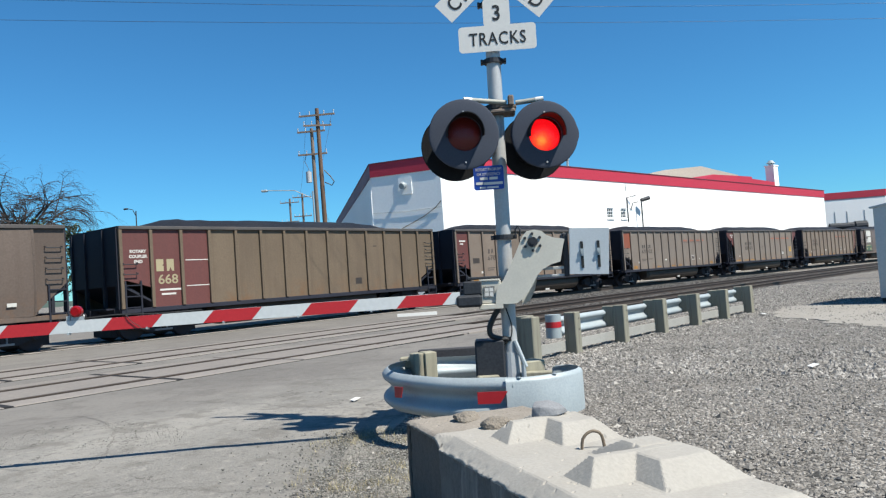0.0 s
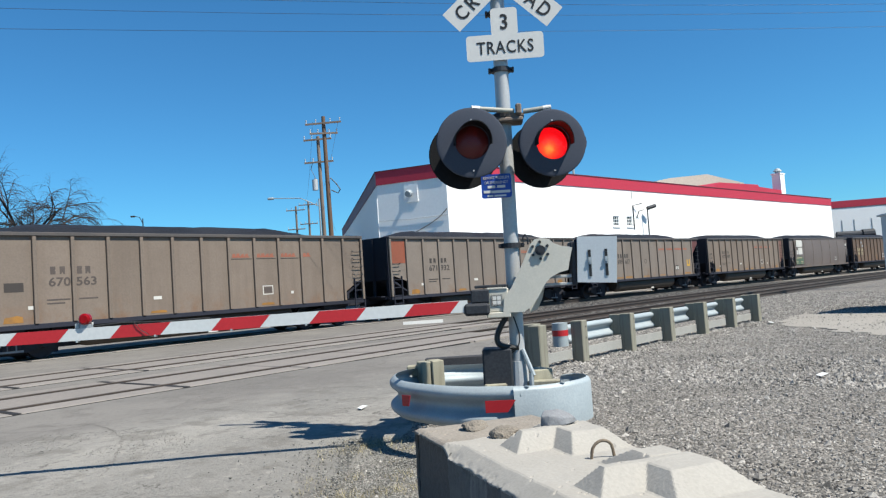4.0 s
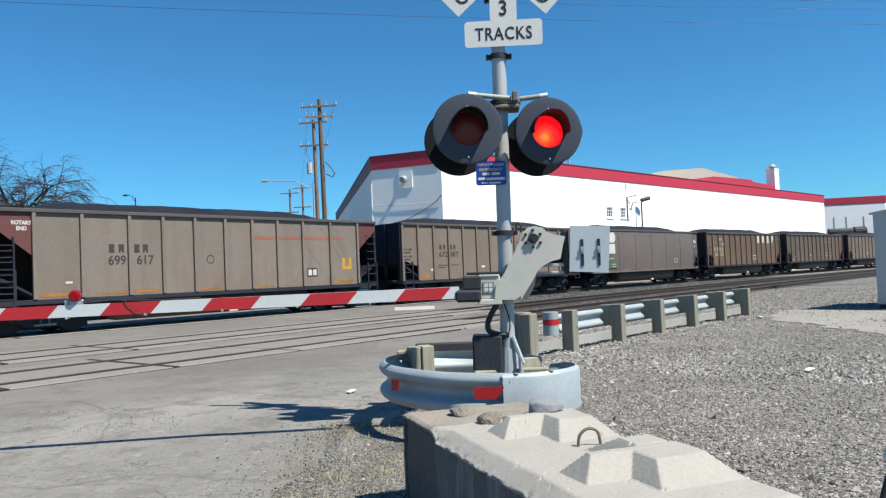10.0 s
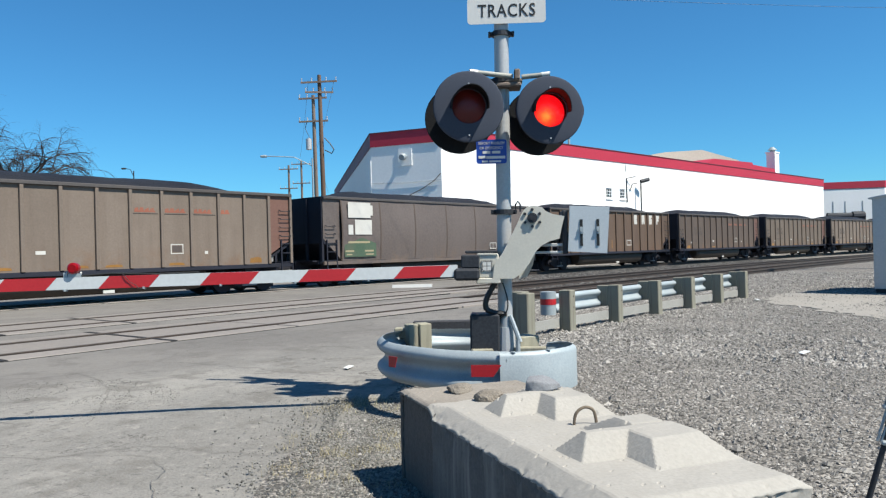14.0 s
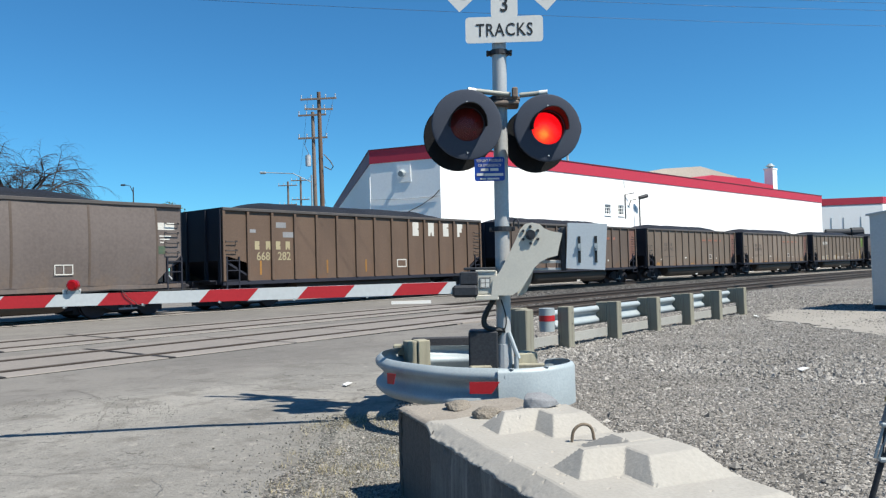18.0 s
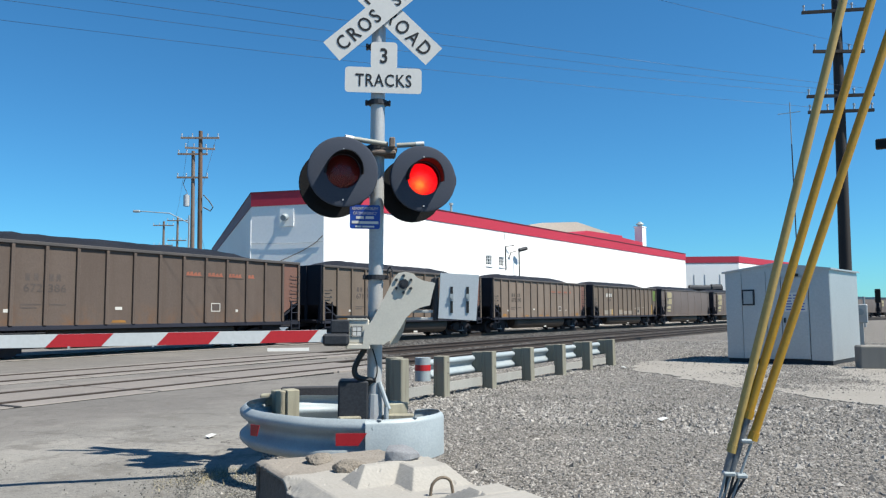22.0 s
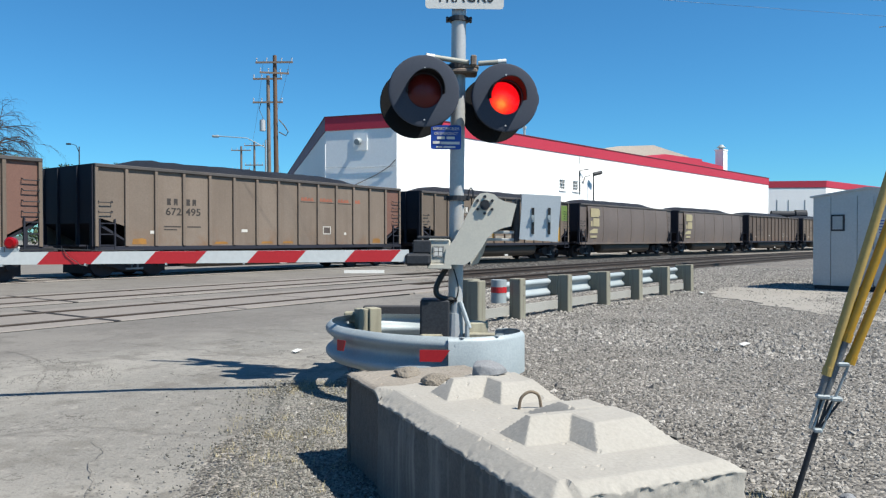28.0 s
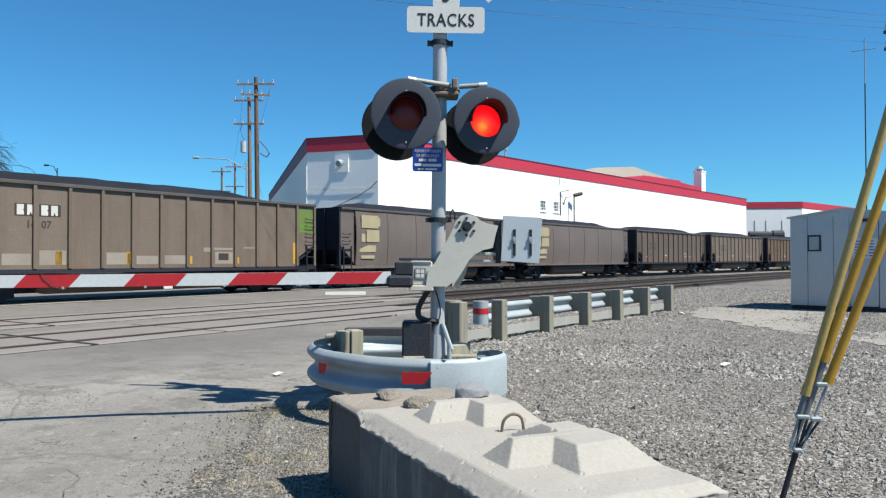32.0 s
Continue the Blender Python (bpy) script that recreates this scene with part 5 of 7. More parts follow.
            bm.faces.new((a[k], a[(k + 1) % n], b[(k + 1) % n], b[k]))
    # Rear discs get plain black paint, with their shade put into that colour.
    disc = part(name, bm, "disc" if blades else "black", mast, "round black background disc", True)
    disc.matrix_basis = m
    bm = B()
    outer, inner = [], []
    for k in range(25):
        a = math.radians(-8 + 196 * k / 24)
        ln = 0.20 - 0.09 * abs(math.cos(a)) ** 2
        for lst, r in ((outer, 0.154), (inner, 0.147)):
            lst.append((bm.verts.new((r * math.cos(a), -0.01, r * math.sin(a))), bm.verts.new((r * math.cos(a), -0.01 - ln, r * math.sin(a) - 0.01))))
    for lst in (outer, inner):
        for p, q in zip(lst, lst[1:]):
            bm.faces.new((p[0], q[0], q[1], p[1]))
    for p, q, p2, q2 in zip(outer, outer[1:], inner, inner[1:]):
        bm.faces.new((p[1], q[1], q2[1], p2[1]))
    part("hood", bm, "black", disc, "black visor", True)
    if blades:
        for px, pz in ((0.0, 0.185), (0.0, -0.235)):
            part("rivet", rod(B(), (px, -0.012, pz), (px, -0.02, pz), 0.007, 8), "alum", disc)
    bm = B()
    rings = [[bm.verts.new((r * math.cos(2 * math.pi * k / 24), yy, r * math.sin(2 * math.pi * k / 24))) for k in range(24)]
             for r, yy in ((0.165, 0.01), (0.165, 0.09), (0.155, 0.108), (0.10, 0.116))]
    for a, b in zip(rings, rings[1:]):
        for k in range(24):
            bm.faces.new((a[k], a[(k + 1) % 24], b[(k + 1) % 24], b[k]))
    bm.faces.new(rings[-1])
    part("lamp_housing", bm, "black", disc, "", True)
    bm = B()
    rings = [[bm.verts.new((r * math.cos(2 * math.pi * k / 28), yy, r * math.sin(2 * math.pi * k / 28))) for k in range(28)] for r, yy in ((0.146, 0.004), (0.110, -0.012), (0.065, -0.022), (0.02, -0.026))]
    for a, b in zip(rings, rings[1:]):
        for k in range(28):
            bm.faces.new((a[k], a[(k + 1) % 28], b[(k + 1) % 28], b[k]))
    bm.faces.new(rings[-1])
    ob = part("lens", bm, "lens", disc, "red glass lens", True)
    shutters = []
    if blades:
        bm = rod(B(), (0, 0.10, 0), (0, 0.104, 0), 0.150, 28)
        part("reflector", bm, "reflector", disc, "glowing red reflector")
        # Added sliding halves cover the steady glow, standing in for the lamp switching off.
        for side in (-1, 1):
            n = 14
            pts = [(side * 0.148 * math.sin(math.pi * q / n), 0.148 * math.cos(math.pi * q / n)) for q in range(n + 1)]
            shutters.append((part("shutter", slab(B(), pts, "y", -0.001, 0.001), "blade", disc, "added dark red shutter that blanks the lamp's glow"), side))
    else:
        part("reflector", rod(B(), (0, 0.10, 0), (0, 0.104, 0), 0.150, 28), "blade", disc)
    return shutters


def sign_plate(bm, pts, y):
    return slab(bm, pts, "y", y, y + 0.004)


def rounded(x0, x1, z0, z1, r):
    pts = []
    for cx, cz, a0 in ((x1 - r, z1 - r, 0), (x0 + r, z1 - r, 90), (x0 + r, z0 + r, 180), (x1 - r, z0 + r, 270)):
        for k in range(5):
            a = math.radians(a0 + 22.5 * k)
            pts.append((cx + r * math.cos(a), cz + r * math.sin(a)))
    return pts


def crossing_signal():
    sig = thing("crossing_signal", SIG @ pose(-0.022, 0, 0, 0, 0.75, 0), "silver crossing signal mast with two red flashing lamps and crossbuck", "crossing signal")
    mast = part("mast", rod(B(), (0, 0, 0.02), (0, 0, 4.35), 0.062, 20), "alum", sig, "aluminium-painted pipe mast", True)
    bm = rod(B(), (0, 0, 0.30), (0, 0, 0.62), 0.10, 16, 0.075)
    box(bm, -0.16, 0.16, -0.16, 0.16, 0.02, 0.30, bevel=0.02)
    part("mast_base", bm, "alum", sig)
    part("base_box", box(B(), -0.30, -0.05, -0.10, 0.16, 0.02, 0.735, bevel=0.015), "darksteel", sig, "dark steel base box")
    for z, r in ((1.60, 0.085), (3.12, 0.08), (3.62, 0.08), (2.72, 0.085)):
        bm = rod(B(), (0, 0, z - 0.02), (0, 0, z + 0.02), r, 16)
        for s in (-1, 1):
            rod(bm, (s * 0.1, -0.06, z), (s * 0.1, 0.06, z), 0.012, 6)
            box(bm, s * 0.08 - 0.03, s * 0.08 + 0.03, -0.02, 0.02, z - 0.018, z + 0.018)
        part("clamp", bm, "darksteel", sig)
    # lamps
    f, a = Vector((math.sin(radians(FACE)), -math.cos(radians(FACE)), 0)), Vector((math.cos(radians(FACE)), math.sin(radians(FACE)), 0))
    shut = []
    for p, k in ((Vector((-0.279, -0.30, 2.452)), 0.985), (Vector((0.391, -0.175, 2.43)), 0.955)):
        shut.append(lamp_head(sig, "lamp_head", p.x, p.y, p.z, FACE, True, k))
        q = p - f * 0.26 - a * 0.045 - Vector((0, 0, 0.04))
        lamp_head(sig, "rear_lamp_head", q.x, q.y, q.z - 0.02, FACE + 180, False, k)
    # two short pipes rise from the clamp to the lamps
    for inner, end in (((0.085, -0.10, 2.735), (-0.205, -0.20, 2.752)), ((0.165, -0.10, 2.727), (0.33, -0.10, 2.74))):
        inner, end = Vector(inner), Vector(end)
        d = (end - inner).normalized()
        tip = end + d * 0.07
        arm = part("cross_arm", rod(B(), inner, end, 0.0215, 14), "palepipe", sig, "weathered lamp cross-arm pipe", True)
        bm = rod(B(), end, tip, 0.024, 14)
        rod(bm, tip - d * 0.02, tip + Vector((0, 0.09, -0.11)), 0.018, 10)
        part("elbow", bm, "white", arm, "white painted pipe elbow", True)
    part("junction_box", box(box(box(B(), -0.06, 0.16, -0.13, 0.08, 2.645, 2.685, bevel=0.012), 0.10, 0.15, -0.15, -0.05, 2.70, 2.79, bevel=0.01), 0.02, 0.17, -0.12, 0.02, 2.685, 2.715, bevel=0.008), "polegrey", sig, "weathered clamp box")
    # signs
    st = part("tracks_sign", sign_plate(B(), rounded(-0.285, 0.375, 3.188, 3.412, 0.03), -0.085), "white", sig, "white plate with black lettering")
    part("number_tab", sign_plate(B(), rounded(-0.066, 0.162, 3.402, 3.64, 0.03), -0.083), "white", st)
    for body, size, z, w, bold in (("TRACKS", 0.152, 3.277, 0.80, 0.0015), ("3", 0.185, 3.485, 0.86, 0.003)):
        o = part("lettering", text_mesh(body, size, "ink", w, bold, 1.12), None, st)
        o.matrix_basis = Matrix.Translation((0.047, -0.0865 if body != "3" else -0.0845, z - 0.03))
    for name, ang, words, y in (("crossbuck_blade", 42.0, ("CROS", "SING"), -0.10), ("crossbuck_blade", -43.0, ("RAIL", "ROAD"), -0.085)):
        blade = part(name, sign_plate(B(), [(-0.6, -0.105), (0.6, -0.105), (0.6, 0.105), (-0.6, 0.105)], 0.0), "white", sig, "white crossbuck blade with black letters")
        blade.matrix_basis = Matrix.Translation((0.042, y, 3.935)) @ pose(0, 0, 0, 0, -ang, 0)
        for w, x in zip(words, (-0.33, 0.33)):
            o = part("lettering", text_mesh(w, 0.175, "ink", 0.84, 0.002, 1.33), None, blade)
            o.matrix_basis = Matrix.Translation((x * 0.9, -0.0015, -0.062))
    blue = part("notice_plate", sign_plate(B(), rounded(-0.226, 0.03, 2.008, 2.212, 0.02), -0.075), "blue", sig, "blue emergency notice plate with white lettering")
    for body, z, size in (("REPORT PROBLEM", 2.195, 0.033), ("OR EMERGENCY", 2.155, 0.033)):
        o = part("lettering", text_mesh(body, size, "white", 0.82), None, blue)
        o.matrix_basis = Matrix.Translation((-0.098, -0.0765, z - 0.025))
    bm = B()
    for x0, x1, z in ((-0.155, -0.09, 2.118), (-0.075, -0.005, 2.118), (-0.19, -0.13, 2.078), (-0.125, 0.035, 2.075), (-0.16, -0.11, 2.045), (-0.10, 0.0, 2.045)):
        box(bm, x0 - 0.018, x1 - 0.018, -0.079, -0.077, z - 0.025, z - 0.025 + (0.022 if z > 2.06 else 0.014))
    part("number_bar", bm, "white", blue)
    # gate mechanism
    k = 0.00485
    def px(pts):
        return [((x - 808) * k - 0.015, 1.242 + (424 - y) * k) for x, y in pts]
    out = px([(790, 466), (826, 466), (838, 458), (852, 441), (864, 420), (874, 410), (888, 403), (904, 399), (908, 380), (913, 361), (893, 357), (882, 352), (875, 345), (862, 342),
              (850, 344), (842, 352), (832, 374), (820, 398), (806, 424), (793, 440)])
    plate = part("counterweight_arm", slab(B(), out, "y", -0.20, -0.155), "casting", sig, "light grey cast counterweight arm")
    bm = rod(B(), (0.23, -0.20, 1.537), (0.23, -0.225, 1.537), 0.042, 20)
    rod(bm, (0.23, -0.22, 1.537), (0.23, -0.235, 1.537), 0.022, 12)
    part("hub", bm, "darksteel", plate, "", True)
    me = mesh_of("bolt", rod(B(), (0, 0, 0), (0, -0.014, 0), 0.013, 6), "darksteel")
    for q in range(6):
        a1 = math.radians(60 * q + 30)
        part("bolt", me, None, plate).matrix_basis = Matrix.Translation((0.23 + 0.07 * math.cos(a1), -0.2, 1.537 + 0.07 * math.sin(a1)))
    out2 = px([(838, 470), (852, 465), (862, 445), (868, 420), (884, 404), (860, 400), (836, 430)])
    part("rear_counterweight_arm", slab(B(), out2, "y", 0.14, 0.18), "casting", sig)
    mech = part("gate_mechanism", box(B(), -0.222, -0.05, -0.18, 0.12, 1.045, 1.245, bevel=0.01), "casting", sig, "grey gate drive housing")
    part("flange", box(B(), -0.33, -0.06, -0.16, 0.10, 1.25, 1.275, bevel=0.006), "darksteel", mech)
    part("flange", box(B(), -0.23, -0.06, -0.19, 0.12, 1.235, 1.25, bevel=0.003), "casting", mech)
    part("flange", box(B(), -0.24, -0.04, -0.2, 0.12, 1.0, 1.045, bevel=0.006), "casting", mech)
    part("arm_socket", box(B(), -0.42, -0.21, -0.33, 0.02, 1.03, 1.13, bevel=0.02), "darksteel", mech)
    part("arm_socket", box(B(), -0.36, -0.21, -0.28, 0.1, 1.13, 1.24, bevel=0.01), "darksteel", mech)
    part("label_plate", box(B(), -0.195, -0.105, -0.185, -0.181, 1.10, 1.19), "ink", mech)
    for i in range(2):
        for j in range(2):
            part("label_mark", box(B(), -0.185 + 0.037 * i, -0.153 + 0.037 * i, -0.188, -0.1855, 1.11 + 0.037 * j, 1.142 + 0.037 * j), "white", mech)
    for b4 in ((-0.192, -0.108, 1.103, 1.106), (-0.192, -0.108, 1.184, 1.187), (-0.192, -0.189, 1.1065, 1.1835), (-0.111, -0.108, 1.1065, 1.1835)):
        part("label_border", box(B(), b4[0], b4[1], -0.188, -0.1855, b4[2], b4[3]), "white", mech)
    bm = box(B(), 0.485, 0.53, -0.13, 0.16, 1.235, 1.60, bevel=0.008)
    part("weight_bracket", bm, "darksteel", sig, "dark steel bracket")
    for z0, z1, x0 in ((1.525, 1.56, 0.28), (1.485, 1.50, 0.28), (1.30, 1.325, 0.26), (1.24, 1.262, 0.2)):
        part("bracket_rail", box(B(), x0, 0.485, -0.12, -0.07, z0, z1, bevel=0.004), "alum", sig)
    part("rear_bracket", box(B(), 0.24, 0.485, 0.10, 0.16, 1.33, 1.50, bevel=0.01), "darksteel", sig)
    wp = part("weight_plate", slab(B(), px([(919, 421), (923, 343), (990, 346), (985, 425)]), "y", -0.165, -0.115), "plate", sig, "silver counterweight plate with two slots")
    for x0 in (941, 969):
        xx = (x0 - 808) * k - 0.011
        bm = box(B(), xx - 0.011, xx + 0.011, -0.172, -0.166, 1.30, 1.52)
        part("slot", bm, "ink", wp)
        bm = rod(B(), (xx, -0.165, 1.43), (xx, -0.188, 1.43), 0.014, 6)
        box(bm, xx - 0.014, xx + 0.014, -0.18, -0.17, 1.40, 1.46)
        part("bolt", bm, "galv", wp)
    pts = [Vector((-0.08, -0.05, 1.0)), Vector((-0.13, -0.06, 0.92)), Vector((-0.165, -0.06, 0.84)), Vector((-0.155, -0.06, 0.775)), Vector((-0.09, -0.06, 0.745)), Vector((0.01, -0.05, 0.735))]
    part("cable", pipe(B(), smooth_line(pts), 0.024, 8), "cable", sig, "black flexible conduit", True)
    pts = [Vector((-0.02, -0.07, 1.0)), Vector((0.02, -0.08, 0.85)), Vector((0.0, -0.08, 0.74)), Vector((-0.1, -0.06, 0.66))]
    part("cable", pipe(B(), smooth_line(pts), 0.006, 6), "cable", sig)
    part("hook", pipe(B(), [(0.1, -0.02, 1.6), (0.1, -0.02, 1.66), (0.12, -0.02, 1.69), (0.14, -0.02, 1.66), (0.14, -0.02, 1.6)], 0.008, 6), "darksteel", sig)
    part("base_strut", rod(rod(B(), (0.04, -0.05, 0.72), (0.12, -0.1, 0.5), 0.02, 8), (0.1, -0.1, 0.52), (0.1, -0.12, 0.2), 0.02, 8), "galv", sig)
    return sig, shut


M["blade"] = material("dark_shutter", (0.03, 0.008, 0.008), 0.6, bump=0.0)
SIGNAL, SHUTTERS = crossing_signal()


def gate_arm():
    g = thing("gate_arm", SIG @ pose(-0.40, -0.283, 1.116, 0, -0.1, 11.06) @ Matrix.Scale(0.933, 4), "lowered white gate arm with red reflective stripes", "gate arm")
    L = 8.2
    bm = B()
    slab(bm, [(-L, -0.045), (0.0, -0.052), (0.0, 0.052), (-L, 0.045)], "y", -0.02, 0.035)
    part("arm", bm, "armwhite", g, "white tapered arm")
    x = -3.0 - 0.813 * 6
    while x < -0.4:
        bm = slab(B(), [(x, -0.0505), (x + 0.40, -0.0505), (x + 0.49, 0.0505), (x + 0.09, 0.0505)], "y", -0.0225, -0.0200)
        part("stripe", bm, "red", g, "red reflective stripe")
        x += 0.813
    me = mesh_of("clip", box(B(), -0.007, 0.007, -0.03, 0.03, -0.064, -0.045), "galv")
    for xx in np.arange(-7.6, -0.4, 0.62):
        part("clip", me, None, g).matrix_basis = Matrix.Translation((xx, 0, 0))
    for xx in (-3.19, -6.4):
        bm = rod(B(), (xx, -0.035, 0.124), (xx, 0.015, 0.124), 0.046, 18)
        rod(bm, (xx, -0.056, 0.124), (xx, -0.035, 0.124), 0.032, 18, 0.046)
        lm = part("gate_lamp", bm, "gatelamp", g, "red gate lamp", True)
        for sx in (-1, 1):
            part("side_light", rod(B(), (xx + sx * 0.05, -0.01, 0.085), (xx + sx * 0.06, -0.01, 0.085), 0.008, 10), "white", lm, "small clear side light")
        part("lamp_bracket", box(box(B(), xx - 0.045, xx + 0.045, -0.02, 0.04, 0.05, 0.08), xx - 0.08, xx - 0.05, -0.02, 0.02, 0.05, 0.09), "galv", lm)
    pts = [Vector((-3.2, 0.03, 0.06)), Vector((-2.9, 0.03, 0.075)), Vector((-2.55, 0.03, 0.058)), Vector((-2.2, 0.03, 0.062))]
    part("lamp_wire", pipe(B(), pts, 0.006, 6), "cable", g)
    pts = [Vector((-2.80, -0.03, 0.065)), Vector((-2.77, -0.035, 0.03)), Vector((-2.75, -0.03, 0.0)), Vector((-2.70, -0.036, -0.03)), Vector((-2.68, -0.03, -0.055)), Vector((-2.62, -0.028, -0.07))]
    part("lamp_wire", pipe(B(), pts, 0.0032, 6), "cable", g)
    return g


gate_arm()

# ---- guard rails ----
def wave(z):
    """How far the corrugated beam stands out at height z."""
    return 0.012 + 0.072 * (math.exp(-abs((z - 0.058) / 0.056) ** 2.6) + math.exp(-abs((z - 0.252) / 0.056) ** 2.6))


WBEAM = [(wave(0.31 * k / 22), 0.31 * k / 22) for k in range(23)] + [(wave(0.31 * k / 22) - 0.008, 0.31 * k / 22) for k in range(22, -1, -1)]


def bollard_ring():
    g = thing("curved_guard_rail", SIG, "curved galvanised guard rail wrapped round the signal base", "guard rail")
    z = 0.225
    pts = [(-0.02, 1.50, 0.15), (-0.45, 1.52, 0.15), (-0.82, 1.36, 0.17), (-1.08, 0.92, 0.20), (-1.165, 0.30, z), (-1.03, -0.24, z), (-0.74, -0.62, z), (-0.44, -0.86, z), (-0.03, -1.0, z)]
    part("beam", sweep(B(), smooth_line(pts), [(a - 0.084, b) for a, b in WBEAM][::-1]), "galv", g, "", True)
    pts = [(-0.08, -1.0, z), (0.16, -0.955, z), (0.37, -0.83, z), (0.50, -0.64, z), (0.505, -0.45, z), (0.41, -0.35, z), (0.30, -0.40, z)]
    prof = [(-0.006, 0.0), (0.004, 0.0), (0.004, 0.275), (-0.006, 0.296), (-0.028, 0.308), (-0.028, 0.302), (-0.012, 0.290), (-0.006, 0.272)]
    part("end_shoe", sweep(B(), smooth_line(pts), prof), "galv", g, "smooth rounded end shoe", True)
    for (x, y), (dx, dy) in (((-0.87, -0.46), (0.75, -0.66)), ((-0.17, -0.975), (1.0, -0.10))):
        a = math.degrees(math.atan2(dy, dx))
        w = 0.05 if x < -0.5 else 0.11
        o = part("reflector", slab(B(), [(-w, 0.37), (w * 0.45, 0.37), (w, 0.455), (-w, 0.455)], "y", -0.078, -0.072), "red", g, "red reflective patch")
        o.matrix_basis = Matrix.Translation((x, y, 0)) @ pose(0, 0, 0, 0, 0, a)
    for x, y, top, w, d, turn in ((-0.815, 0.99, 0.575, 0.062, 0.09, 24), (-0.925, 0.955, 0.57, 0.05, 0.08, 24), (0.14, 0.12, 0.53, 0.10, 0.1, 30), (0.20, -0.04, 0.45, 0.15, 0.05, -8), (-0.22, -0.10, 0.45, 0.09, 0.06, 12)):
        bm = box(B(), -w, w, -d, d, -0.04, top, bevel=0.008)
        o = part("wood_post", bm, "palepost", g, "pale weathered square timber post")
        o.matrix_basis = Matrix.Translation((x, y, 0)) @ pose(0, 0, 0, 0, 0, turn)
    for x0, x1, z0, z1 in ((-0.98, -0.12, 0.2, 0.535), (-1.10, -0.97, 0.42, 0.53)):
        part("backing_timber", box(B(), x0, x1, 1.60, 1.72, z0, z1, bevel=0.01) if x0 > -1 else box(B(), x0, x1, 0.98, 1.10, z0, z1, bevel=0.01), "darkwood" if x0 > -1 else "palepost", g, "dark timber behind the beam" if x0 > -1 else "")
    me = mesh_of("bolt", rod(B(), (0, 0, 0), (0, 0, 0.006), 0.018, 8), "galv")
    for x, y in ((0.02, -0.972), (0.28, -0.88)):
        part("bolt", me, None, g).matrix_basis = Matrix.Translation((x, y, 0.53))
    return g


bollard_ring()


def straight_guard_rail():
    g = thing("guard_rail", pose(8.75, 6.0, 0, 0, 0, -1.2), "galvanised guard rail on timber posts along the track side", "guard rail")
    gap = 1.594
    me = mesh_of("post", box(B(), -0.088, 0.088, -0.10, 0.10, -0.05, 0.63, bevel=0.01), "post")
    mb = mesh_of("blockout", box(B(), -0.088, 0.088, 0.10, 0.30, 0.27, 0.62, bevel=0.01), "post")
    hole = mesh_of("bolt_hole", rod(B(), (0.03, -0.101, 0), (0.03, -0.096, 0), 0.013, 8), "ink")
    for k in range(1, 7):
        p = part("post", me, None, g, "weathered grey timber post")
        p.matrix_basis = Matrix.Translation((gap * k, 0, 0)) @ pose(0, 0, 0, random.uniform(-1, 1), random.uniform(-1, 1), random.uniform(-4, 4))
        if k > 1:
            part("blockout", mb, None, p)
        for hz in (0.36, 0.53):
            part("bolt_hole", hole, None, p).matrix_basis = Matrix.Translation((0, 0, hz))
    for x, y, h in ((0.57, 0.18, 0.66), (0.41, -0.02, 0.65)):
        o = part("post", mesh_of("post", box(B(), -0.1, 0.1, -0.1, 0.1, -0.05, h, bevel=0.012), "post"), None, g)
        o.matrix_basis = Matrix.Translation((x, y, 0))
    part("beam", sweep(B(), [Vector((x, 0.31, 0.25)) for x in np.arange(1.62, 9.9, 0.9)], WBEAM), "galv", g, "galvanised corrugated beam", True)
    for x0, x1 in [(0.68, gap - 0.095)] + [(gap * k + 0.095, gap * (k + 1) - 0.095) for k in range(1, 6)]:
        part("lower_board", box(B(), x0, x1, 0.08, 0.12, 0.05, 0.19), "lowboard", g, "weathered grey lower board")
    bm = rod(B(), (1.39, 0.22, 0.25), (1.39, 0.22, 0.61), 0.122, 24)
    sh = part("end_shoe", bm, "galv", g, "rolled galvanised end shoe", True)
    part("reflective_band", rod(B(), (1.39, 0.22, 0.41), (1.39, 0.22, 0.50), 0.125, 24), "red", sh, "red band")
    return g


straight_guard_rail()


# ---- concrete block ----
BLOCK = pose(2.044, 1.114, 0, 0, 0, 58.8)
BLOCK_SIZE = Matrix.Translation((0, 0, -0.21)) @ Matrix.Scale(1.165, 4)  # sunk a little into the gravel


def wedge(x, y, x0, x1, y0, y1, near, far, right, left, top):
    """Height of a cast stud: a flat top with one slope to each side."""
    return max(0.0, min(top, (x - x0) * near, (x1 - x) * far, (y - y0) * right, (y1 - y) * left))


def block_top(x, y):
    h = 0.0
    for ox, d in ((0.0, 0.02), (0.705, -0.02)):
        h = max(h, wedge(x, y, ox + 0.165, ox + 0.45, -0.62, d - 0.33, 0.55, 1.6, 1.2, 1.0, 0.066),
                wedge(x, y, ox + 0.325, ox + 0.51, -0.62, d - 0.17, 0.75, 1.1, 1.2, 0.95, 0.068),
                wedge(x, y, ox + 0.44, ox + 0.74, -0.62, d - 0.40, 1.2, 0.45, 1.2, 1.0, 0.062))
    return h


def concrete_block():
    b = thing("concrete_block", BLOCK, "pale stackable concrete block with cross-shaped studs and a lifting loop", "concrete block")
    nx, ny, X0, L, W = 230, 66, -0.065, 1.905, 0.665
    grid, V, F = {}, [], []
    for i in range(nx + 1):
        for j in range(ny + 1):
            x, y = X0 + L * i / nx, -W * j / ny
            e = min(x - X0, X0 + L - x, -y, W + y)
